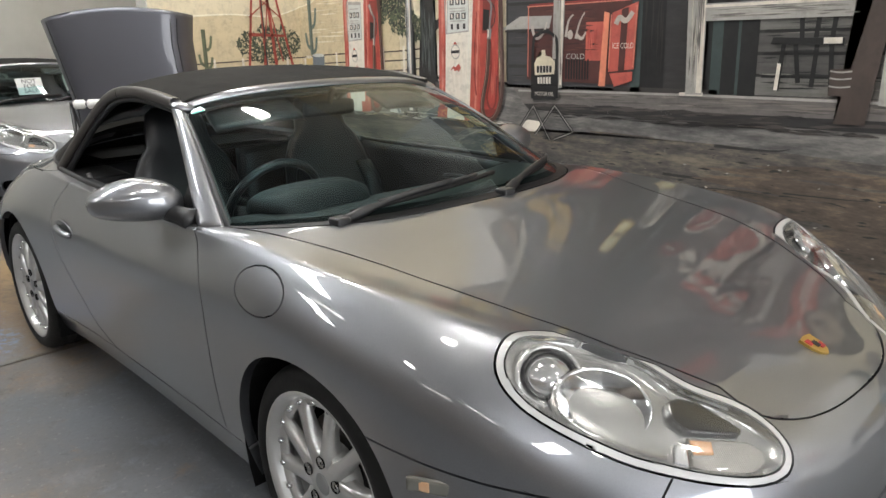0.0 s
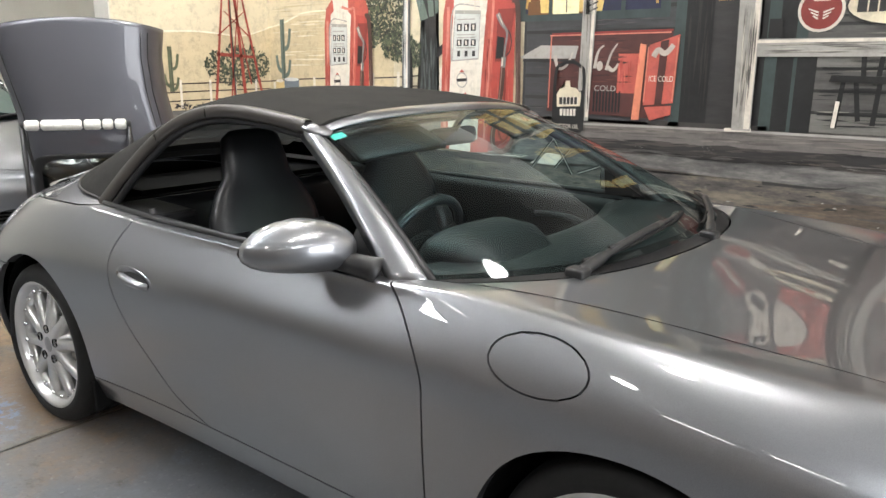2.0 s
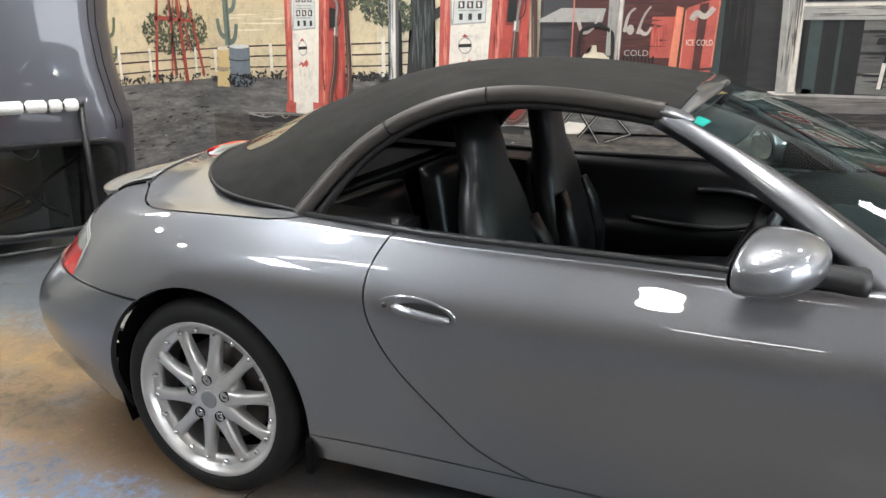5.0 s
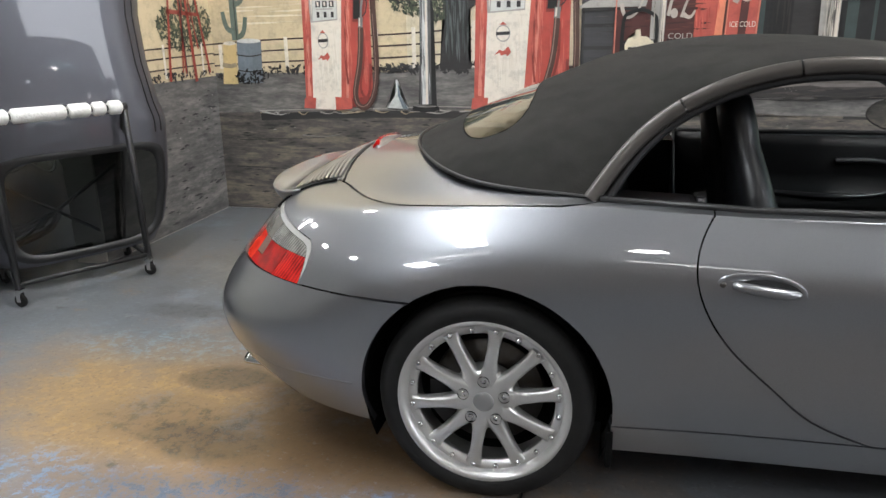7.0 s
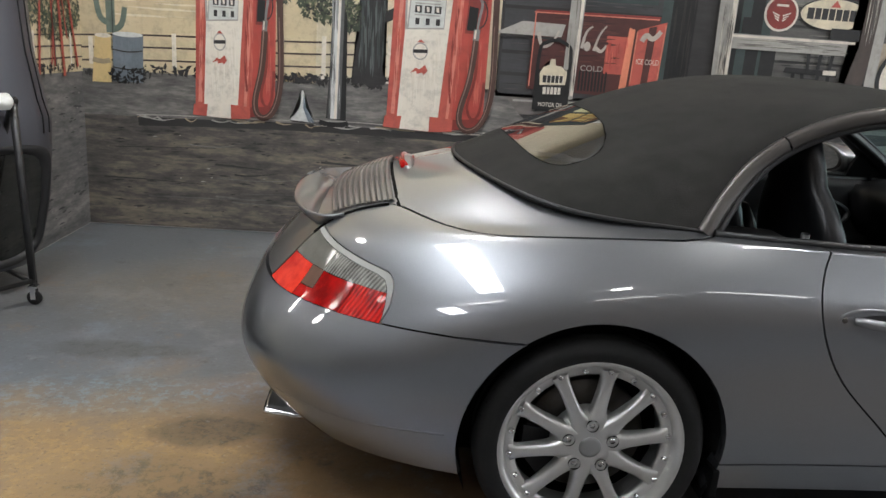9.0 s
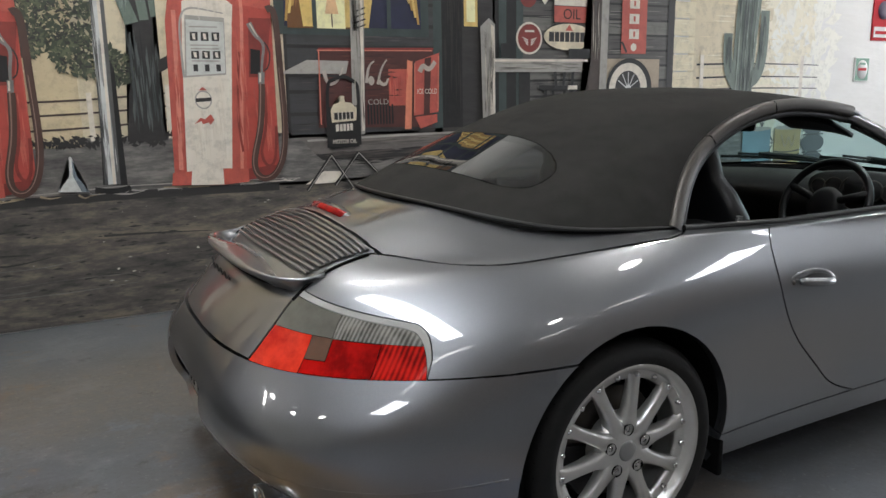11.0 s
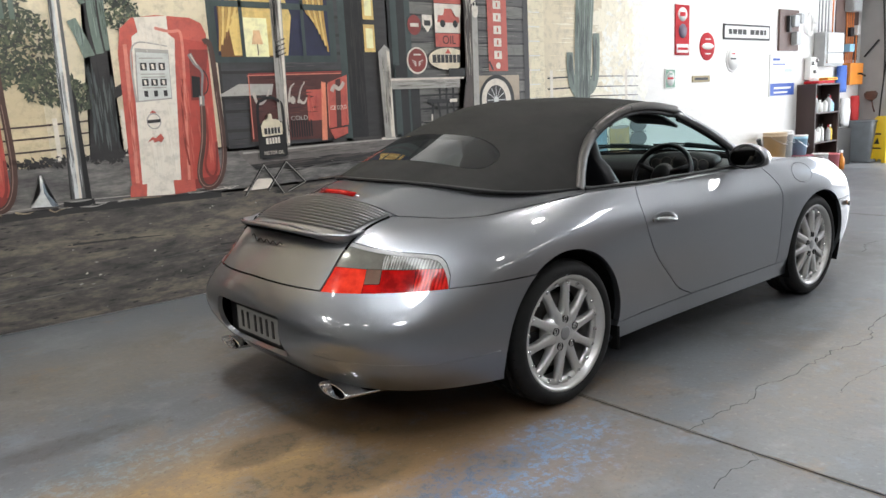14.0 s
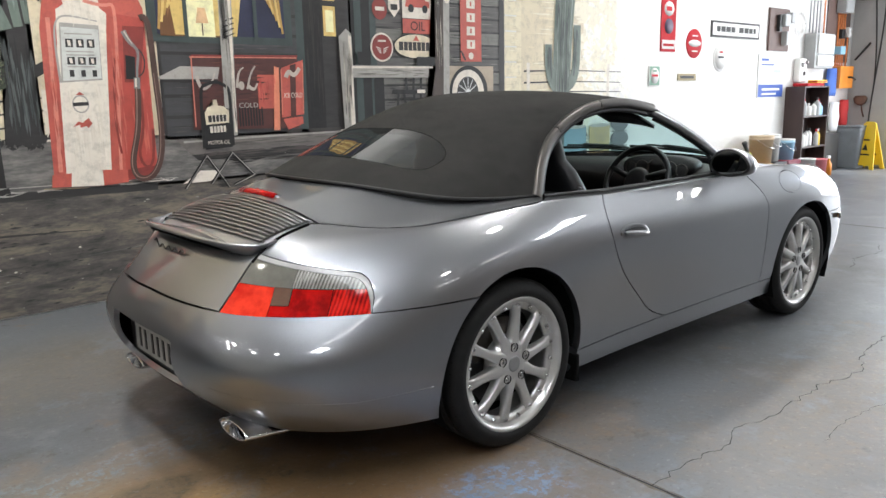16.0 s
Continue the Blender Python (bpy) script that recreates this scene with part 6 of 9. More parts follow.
        if x < -1.745 + 0.55 * (z - 0.61) and y > 0.432 and z < tail_top(y):
            if z > tail_top(y) - 0.012:
                return "lamp_border"
            q = y - 0.4 * (0.65 - z)
            if z > 0.692 - 0.05 * (y - 0.44):
                return "lamp_ribbed" if q > 0.612 else "lamp_clear"
            if q < 0.566:
                return "lamp_bright"
            return "lamp_reverse" if q < 0.612 and z > 0.634 else ("lamp_outer" if q > 0.70 else "lamp_red")
        if x < -1.6 and y < 0.432:
            return "lid"
        if abs(x) < 1.0 and z < 0.277:
            return "rocker"
        if door_front(x, z) > 0:
            return "flap" if 0.7 < x < 1.3 and v < 5.95 and flap_edge(x, y, z) < 0 else "fender"
        return "door" if x > door_back(z) else "quarter"

    body.sort(rule)
    both = (1, -1)
    global BODY_TREE
    BODY_TREE = BVHTree.FromBMesh(body.bm)
    body.panel("front_bumper", both, M_PAINT, car)
    body.panel("hood", both, M_PAINT, car, gap=0.004)
    body.panel("cowl", both, M_PLASTIC, car, label="black plastic cowl under the wipers")
    body.panel("tonneau", both, M_PAINT, car, obname="soft_top_cover", gap=0.005)
    body.panel("rear_bumper", both, M_PAINT, car, lift=0.006)
    lid = body.panel("lid", both, M_PAINT, car, obname="engine_lid", gap=0.006)
    for s in (-1, 1):
        fender = body.panel("fender", (s,), M_PAINT, car, depth=0.03)
        if s < 0:
            body.panel("flap", (s,), M_PAINT, fender, obname="fuel_flap", gap=0.002)
        else:
            body.panel("flap", (s,), M_PAINT, fender, obname="fender_panel", gap=-0.0022, lip=False)
        body.panel("door", (s,), M_PAINT, car)
        body.panel("quarter", (s,), M_PAINT, car, obname="rear_quarter", depth=0.03)
        body.panel("rocker", (s,), M_PAINT, car, obname="side_sill", depth=0.05)
        lamp = body.panel("surround", (s,), M_PEARL, car, obname="headlight", gap=0.003, label="clear teardrop headlight with pale surround")
        lens = body.panel("lens", (s,), M_LENS, lamp, obname="lens", gap=0.0, lip=False)
        lens.visible_shadow = False
        headlight_inside(s, lamp)
        red = body.panel("lamp_red", (s,), M_REDLENS, car, obname="tail_light", gap=0.002, label="red and clear tail light")
        body.panel("lamp_clear", (s,), M_CLEARISH, red, obname="clear_lens", gap=0.001)
        body.panel("lamp_ribbed", (s,), M_RIBBED, red, obname="ribbed_lens", gap=0.0005, lip=False)
        body.panel("lamp_reverse", (s,), M_REVERSE, red, obname="reversing_lamp", gap=0.0005, lip=False)
        body.panel("lamp_bright", (s,), M_REDLIT, red, obname="brake_lens", gap=0.0005, lip=False)
        body.panel("lamp_outer", (s,), M_REDRIB, red, obname="outer_red_lens", gap=0.0005, lip=False)
        body.panel("lamp_border", (s,), M_LAMPEDGE, red, obname="silver_border", gap=0.001)
        wheel_housing(s, car)
        body.panel("vent", (s,), M_VOID, car, obname="bumper_vent", gap=0.0, lift=-0.05, lip=False)
    body.panel("grille", both, M_VOID, car, obname="front_grille", gap=0.0, lift=-0.05, lip=False)
    for k in range(4):
        bm = bmesh.new()
        tube(bm, spline([(2.05, -0.40, 0.245 + 0.026 * k), (2.13, -0.2, 0.245 + 0.026 * k), (2.145, 0, 0.245 + 0.026 * k), (2.13, 0.2, 0.245 + 0.026 * k), (2.05, 0.40, 0.245 + 0.026 * k)], 20), 0.006, 6)
        part("grille_bar", bm, M_BLACK, car)
    # near-black inner shell that closes the gaps and stands in for their shade
    for f in list(body.tag):
        if body.tag[f] in ("hood", "front_bumper", "fender", "flap", "door", "quarter", "rocker", "tonneau", "lid", "rear_bumper", "cowl", "lamp_red", "lamp_clear", "lamp_ribbed", "lamp_reverse", "lamp_border", "lamp_bright", "lamp_outer"):
            body.tag[f] = "shell"
    body.panel("shell", both, M_VOID, car, obname="inner_shell", gap=0.01, lift=-0.017, lip=False)
    body.bm.free()
    return car, lid


def headlight_inside(s, parent):
    """Reflector bowls, projector and indicator, sunk under the lens."""
    n = HL_A.cross(HL_B).normalized()
    if n.x < 0:
        n = -n

    def put(a, b, depth):
        """The point at a, b on the lamp, so far under its glass."""
        o = HL_C + HL_A * a + HL_B * b
        hit = BODY_TREE.ray_cast(o + n * 0.2, -n)[0] or o
        v = hit - n * depth
        return Vector((v.x, s * v.y, v.z))

    bm = bmesh.new()
    rings = []
    for g, d in ((1.0, 0.002), (0.98, 0.012), (0.93, 0.026), (0.82, 0.036), (0.6, 0.040), (0.3, 0.042), (0.0, 0.042)):
        ring = []
        for i in range(56):
            t = 2 * math.pi * i / 56
            a, sn = 0.294 * math.cos(t), math.sin(t)
            b = lamp_width(a, sn, -0.022) * math.copysign(abs(sn) ** 0.91, sn)
            ring.append(bm.verts.new(put(a * g, b * g - 0.01, d)) if g else None)
        rings.append(ring if g else [bm.verts.new(put(0, -0.01, d))])
    for p, q in zip(rings, rings[1:]):
        for i in range(56):
            j = (i + 1) % 56
            vs = list(dict.fromkeys([p[i], p[j], q[j % len(q)], q[i % len(q)]]))
            bm.faces.new(vs if s > 0 else vs[::-1])
    part("reflector", bm, M_BOWL, parent, smooth=True)

    def turned(profile, a, b, depth, mat, name, wide=1.0, tall=1.0, label=""):
        bm = bmesh.new()
        way = (n + Vector((0.25, 0, 0.0))).normalized()
        ax = (HL_A - way * HL_A.dot(way)).normalized()
        bx = way.cross(ax)
        m, c = Matrix.Identity(4), put(a, b, depth)
        for col, (v, k) in enumerate(((ax, wide), (bx, tall), (way, 1.0))):
            m[0][col], m[1][col], m[2][col] = v.x * k, s * v.y * k, v.z * k
        m.translation = c
        lathe(bm, profile, 36, m)
        if m.determinant() < 0:
            bmesh.ops.reverse_faces(bm, faces=bm.faces)
        return part(name, bm, mat, parent, label, smooth=True)

    turned(((0.0, -0.028), (0.035, -0.024), (0.065, -0.012), (0.086, 0.006), (0.092, 0.010), (0.096, 0.006), (0.098, -0.012)), -0.075, 0.022, 0.034, M_CHROMISH, "main_reflector", 1.15, 0.84, "polished main reflector bowl")
    turned(((0.0, 0.030), (0.020, 0.027), (0.038, 0.018), (0.050, 0.002), (0.053, -0.014)), -0.195, 0.0, 0.036, M_LAMPLENS, "projector", label="clear round projector lens")
    turned(((0.053, -0.012), (0.054, 0.004), (0.058, 0.005), (0.060, -0.012)), -0.193, 0.0, 0.036, M_BLACK, "projector_ring")
    turned(((0.060, -0.014), (0.063, 0.006), (0.069, 0.009), (0.075, 0.002), (0.078, -0.014)), -0.195, 0.0, 0.036, M_BOWL, "projector_bezel")

    def slab(pts, depth, thick, mat, name, label=""):
        bm = bmesh.new()
        lo = [bm.verts.new(put(a, b, depth)) for a, b in pts]
        hi = [bm.verts.new(put(a * 0.985 + 0.003, b * 0.96, depth - thick)) for a, b in pts]
        bm.faces.new(lo)
        top = bm.faces.new(hi)
        for k in range(len(pts)):
            bm.faces.new((lo[k], lo[(k + 1) % len(pts)], hi[(k + 1) % len(pts)], hi[k]))
        bmesh.ops.recalc_face_normals(bm, faces=bm.faces)
        bmesh.ops.bevel(bm, geom=list(top.edges), offset=0.004, segments=2, affect="EDGES", profile=0.6)
        return part(name, bm, mat, parent, label)

    slab(((0.052, -0.030), (0.075, -0.058), (0.12, -0.066), (0.215, -0.044), (0.215, -0.030), (0.10, 0.018), (0.06, 0.0)), 0.038, 0.014, M_DARKLENS, "fog_lamp_glass", "dark glossy fog lamp glass")
    slab(((0.105, 0.032), (0.225, -0.016), (0.262, -0.012), (0.268, 0.010), (0.245, 0.050), (0.17, 0.082), (0.125, 0.088)), 0.034, 0.014, M_FINERIB, "indicator", "clear indicator lens with fine ribs")
    slab(((0.108, 0.036), (0.150, 0.020), (0.160, 0.044), (0.122, 0.062)), 0.0205, 0.003, M_AMBER, "amber_bulb")
    slab(((0.08, 0.060), (0.105, 0.046), (0.125, 0.094), (0.09, 0.098)), 0.036, 0.012, M_CHROMISH, "side_reflector")


def wheel_housing(s, parent):
    """Black liners over the wheels."""
    for cx, cz, r in ARCH:
        bm = bmesh.new()
        rows = []
        for i in range(25):
            t = math.radians(-25 + 230 * i / 24)
            c, d = cx + (r + 0.004) * math.cos(t), cz + (r + 0.004) * math.sin(t)
            rows.append([bm.verts.new((c, s * y, d)) for y in (0.845, 0.62)] )
        for p, q in zip(rows, rows[1:]):
            bm.faces.new((p[0], q[0], q[1], p[1]))
        inner = [p[1] for p in rows]
        bm.faces.new(inner)
        part("wheel_liner", bm, M_VOID, parent)


def make_wheel(parent, x, s, y_out, r=0.312, width=0.22):
    """A ten-spoke alloy wheel; its outer face looks to side s."""
    wheel_m = Matrix.Translation((x, s * y_out, r)) @ (Matrix.Rotation(radians(-90 * s), 4, "X"))
    bm = bmesh.new()
    lathe(bm, ((0.236, -width + 0.01), (0.226, -width + 0.03), (0.214, -0.12), (0.212, -0.045), (0.220, -0.034), (0.226, -0.024), (0.230, -0.010), (0.238, 0.001), (0.247, 0.004), (0.251, 0.001), (0.250, -0.008), (0.238, -0.02)), 56, wheel_m)
    wheel = part("wheel", bm, [M_ALLOY], parent, "silver ten-spoke alloy wheel", smooth=True)
    bm = bmesh.new()
    lathe(bm, ((0.246, 0.0), (0.254, 0.007), (0.275, 0.010), (0.292, 0.002), (0.304, -0.010), (0.3115, -0.028), (0.312, -0.055), (0.305, -0.056), (0.305, -0.064), (0.312, -0.065), (0.312, -0.105),
               (0.305, -0.106), (0.305, -0.115), (0.312, -0.116), (0.312, -0.155), (0.305, -0.156), (0.305, -0.164), (0.312, -0.165), (0.310, -width + 0.02), (0.297, -width), (0.26, -width - 0.008), (0.238, -width)), 72, wheel_m)
    tyre = part("tyre", bm, M_RUBBER, wheel, "black low-profile tyre", smooth=True)
    # tread bars across the shoulders
    bm = bmesh.new()
    for i in range(48):
        t = 2 * math.pi * i / 48
        for z0, z1, tw in ((-0.012, -0.054, 0.03), (-0.118, -0.153, -0.03), (-0.167, -0.205, 0.03)):
            vs = []
            for zz, off in ((z0, 0), (z1, tw)):
                for dt in (-0.004, 0.004):
                    a = t + dt + off
                    rr = 0.3128 if zz < -0.02 else 0.3065
                    vs.append(bm.verts.new((rr * math.cos(a), rr * math.sin(a), zz)))
            bm.faces.new((vs[0], vs[1], vs[3], vs[2]))
    bmesh.ops.transform(bm, matrix=wheel_m, verts=bm.verts)
    tagged(part("tread_groove", bm, M_VOID, wheel), kind="stuff")
    for i in range(10):
        bm = bmesh.new()
        secs = []
        for q, hw, top, th in ((0.040, 0.027, -0.012, 0.05), (0.072, 0.0265, -0.009, 0.045), (0.088, 0.0215, -0.009, 0.042), (0.11, 0.0178, -0.010, 0.038), (0.155, 0.0165, -0.013, 0.032), (0.19, 0.0185, -0.017, 0.026), (0.203, 0.0225, -0.020, 0.024), (0.214, 0.030, -0.023, 0.022)):
            secs.append([bm.verts.new(p) for p in ((q, -hw, top - th), (q, -hw, top - 0.009), (q, -hw * 0.55, top), (q, 0, top - 0.003), (q, hw * 0.55, top), (q, hw, top - 0.009), (q, hw, top - th))])
        for a, b in zip(secs, secs[1:]):
            for j in range(6):
                bm.faces.new((a[j], a[j + 1], b[j + 1], b[j]))
        bmesh.ops.transform(bm, matrix=wheel_m @ Matrix.Rotation(2 * math.pi * (i + 0.25) / 10, 4, "Z"), verts=bm.verts)
        bmesh.ops.recalc_face_normals(bm, faces=bm.faces)
        part("spoke", bm, M_ALLOY, wheel, smooth=True)
    bm = bmesh.new()
    lathe(bm, ((0.0, -0.010), (0.040, -0.010), (0.066, -0.013), (0.088, -0.022), (0.097, -0.07)), 40, wheel_m)
    part("hub", bm, M_ALLOY, wheel, smooth=True)
    bm = bmesh.new()
    lathe(bm, ((0.0, -0.006), (0.022, -0.007), (0.030, -0.010), (0.031, -0.014)), 28, wheel_m)
    part("centre_cap", bm, material("cap_grey", (0.25, 0.25, 0.25), 0.4, 0.4), wheel, "grey centre cap with crest shape", smooth=True)
    for i in range(5):
        t = 2 * math.pi * (i + 0.25) / 5
        m = wheel_m @ Matrix.Translation((0.062 * math.cos(t), 0.062 * math.sin(t), -0.0145))
        bm = bmesh.new()
        lathe(bm, ((0.0165, 0.008), (0.0165, -0.012), (0.0, -0.012)), 14, m)
        part("bolt_hole", bm, M_VOID, wheel)
        bm = bmesh.new()
        lathe(bm, ((0.0, 0.004), (0.008, 0.004), (0.010, 0.0), (0.010, -0.01)), 6, m)
        part("wheel_bolt", bm, M_CHROME, wheel)
    for i in range(20):
        t = 2 * math.pi * (i + 0.5) / 20
        m = wheel_m @ Matrix.Translation((0.214 * math.cos(t), 0.214 * math.sin(t), -0.024))
        bm = bmesh.new()
        lathe(bm, ((0.0, 0.008), (0.006, 0.008), (0.0085, 0.004), (0.009, -0.004)), 6, m)
        part("rim_bolt", bm, M_CHROME, wheel)
    bm = bmesh.new()
    lathe(bm, ((0.228, -0.024), (0.222, -0.027), (0.202, -0.029), (0.199, -0.05), (0.213, -0.06)), 56, wheel_m)
    part("rim_flange", bm, M_ALLOY, wheel, smooth=True)
    bm = bmesh.new()
    lathe(bm, ((0.075, -0.085), (0.16, -0.085), (0.163, -0.090), (0.163, -0.108), (0.075, -0.108)), 48, wheel_m)
    part("brake_disc", bm, M_DISC, wheel, smooth=True)
    bm = bmesh.new()
    prof = [(0.105, -0.5), (0.172, -0.5), (0.180, 0.0), (0.172, 0.5), (0.105, 0.5)]
    lo = [bm.verts.new((q * math.cos(t), q * math.sin(t), -0.07)) for q, t in prof]
    hi = [bm.verts.new((q * math.cos(t), q * math.sin(t), -0.13)) for q, t in prof]
    bm.faces.new(lo)
    bm.faces.new(hi[::-1])
    for j in range(5):
        bm.faces.new((lo[j], lo[(j + 1) % 5], hi[(j + 1) % 5], hi[j]))
    bmesh.ops.transform(bm, matrix=wheel_m @ Matrix.Rotation(radians(200 if s < 0 else 20), 4, "Z"), verts=bm.verts)
    bmesh.ops.recalc_face_normals(bm, faces=bm.faces)
    part("brake_caliper", bm, M_BLACK, wheel)
    bm = bmesh.new()
    lathe(bm, ((0.0, -0.14), (0.2, -0.14), (0.21, -0.12)), 40, wheel_m)
    part("wheel_back", bm, M_VOID, wheel)
    return wheel


def soft_top(car):
    """Raised black fabric roof, its rear window and the trim along the side openings."""
    rail = ((.07, .582, 1.212), (-.23, .602, 1.246), (-.50, .608, 1.216), (-.74, .628, 1.09), (-.905, .715, .885))
    one = ((.085, .50, 1.240), (-.28, .525, 1.272), (-.62, .535, 1.226), (-.95, .565, 1.072), (-1.26, .625, .902))
    two = ((.11, .28, 1.256), (-.30, .29, 1.297), (-.70, .30, 1.262), (-1.10, .335, 1.122), (-1.465, .37, .944))
    mid = ((.125, 0, 1.262), (-.32, 0, 1.305), (-.75, 0, 1.275), (-1.13, 0, 1.142), (-1.535, 0, .958))
    top = Sheet((rail, one, two, mid), 44, 30, out=1.0, mirror_u=False)

    def window(x, y):
        return (abs(x + 1.235 - 0.14 * y * y) / 0.128) ** 3.0 + (abs(y) / 0.485) ** 3.6 - 1

    top.cut(lambda x, y, z, u, v: window(x, y), lambda x, y, z, u, v: x < -0.8)
    top.sort(lambda x, y, z, u, v: "pane" if x < -0.8 and window(x, y) < 0 else "cloth")
    roof = top.panel("cloth", (1, -1), M_FABRIC, car, obname="soft_top", gap=0.0, depth=0.03, label="raised black fabric soft top")
    pane = top.panel("pane", (1, -1), M_REARGLASS, roof, obname="rear_window", gap=0.004, depth=0.006)
    pane.visible_shadow = False
    top.bm.free()
    for s in (-1, 1):
        path = [Vector((x, s * (y + 0.006), z - 0.004)) for x, y, z in spline(rail, 40)]
        joint = [min(range(41), key=lambda k: abs(path[k].x - x)) for x in (-0.39, -0.675)]
        for a0, a1 in ((1, joint[0]), (joint[0], joint[1]), (joint[1], 40)):
            bm = bmesh.new()
            prev = None
            for i in range(a0, a1 + 1):
                d = (path[min(i + 1, 40)] - path[max(i - 1, 0)]).normalized()
                p = path[i] + d * (0.003 if i == a0 and a0 > 1 else (-0.003 if i == a1 and a1 < 40 else 0.0))
                out = Vector((0, s, 0))
                up = d.cross(out).normalized()
                if up.z < 0:
                    up = -up
                ring = [bm.verts.new(p + out * a + up * b) for a, b in ((0.004, 0.020), (0.013, 0.012), (0.014, -0.012), (0.006, -0.022), (-0.02, -0.022), (-0.02, 0.018))]
                if prev:
                    for j in range(6):
                        bm.faces.new((prev[j], prev[(j + 1) % 6], ring[(j + 1) % 6], ring[j]))
                prev = ring
            bmesh.ops.recalc_face_normals(bm, faces=bm.faces)
            part("side_trim", bm, M_SATIN, roof, "satin dark trim strip round the side window", smooth=True)
        for k in joint:
            bm = bmesh.new()
            box(bm, -0.003, 0.003, -0.008, 0.0145, -0.019, 0.018, 0.001, Matrix.Translation(path[k]))
            part("trim_clip", bm, M_ALLOYDK, roof)
        bm = bmesh.new()
        tube(bm, [p - Vector((0, 0, 0.028)) + Vector((0.03 * max(0, i - 20) / 20, -s * 0.012, 0)) for i, p in enumerate(path)], 0.013, 8)
        part("window_seal", bm, M_BLACK, roof, smooth=True)
    bm = bmesh.new()
    hem = [(-.905, .715, .882), (-1.0, .70, .886), (-1.26, .625, .903), (-1.465, .37, .946), (-1.535, 0, .960)]
    tube(bm, spline(hem + [(x, -y, z) for x, y, z in hem[-2::-1]], 60), 0.006, 6)
    part("hem", bm, M_HEM, roof, smooth=True)
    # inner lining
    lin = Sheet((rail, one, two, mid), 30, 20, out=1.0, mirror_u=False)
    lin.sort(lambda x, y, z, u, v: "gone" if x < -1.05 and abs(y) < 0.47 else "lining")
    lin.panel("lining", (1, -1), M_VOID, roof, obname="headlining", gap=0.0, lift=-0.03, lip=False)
    lin.bm.free()
    return roof


WS_BASE = ((.965, 0, .940), (.925, .33, .937), (.795, .58, .924), (.550, .760, .897))
WS_TOP = ((.095, 0, 1.262), (.082, .28, 1.255), (.058, .47, 1.235), (.032, .588, 1.203))


def screen(s, t, lift=0.0):
    """A point of the windscreen: s from the middle to the pillar, t from base to top."""
    b, c = natural(np.arange(4), WS_BASE)(np.array([3 * s]))[0], natural(np.arange(4), WS_TOP)(np.array([3 * s]))[0]
    p = b * (1 - t) + c * t
    p += np.array([0.30, 0.10 * s, 0.80]) * (0.10 * t * (1 - t) + lift)
    return p


def sheet_part(name, fn, su, sv, mat, parent, thick, nu=16, nv=12, label=""):
    """A thin solid from fn(u, v) over the ranges su, sv."""
    bm = bmesh.new()
    g = [[[bm.verts.new(fn(su[0] + (su[1] - su[0]) * i / nu, sv[0] + (sv[1] - sv[0]) * j / nv, d)) for j in range(nv + 1)] for i in range(nu + 1)] for d in (0.0, -thick)]
    for i in range(nu):
        for j in range(nv):
            bm.faces.new((g[0][i][j], g[0][i + 1][j], g[0][i + 1][j + 1], g[0][i][j + 1]))
            if thick:
                bm.faces.new((g[1][i][j], g[1][i][j + 1], g[1][i + 1][j + 1], g[1][i + 1][j]))
    if thick:
        rim = [(i, 0) for i in range(nu)] + [(nu, j) for j in range(nv)] + [(i, nv) for i in range(nu, 0, -1)] + [(0, j) for j in range(nv, 0, -1)]
        for (a, b), (c, d) in zip(rim, rim[1:] + rim[:1]):
            bm.faces.new((g[0][a][b], g[1][a][b], g[1][c][d], g[0][c][d]))
    bmesh.ops.recalc_face_normals(bm, faces=bm.faces)
    return part(name, bm, mat, parent, label, smooth=True)


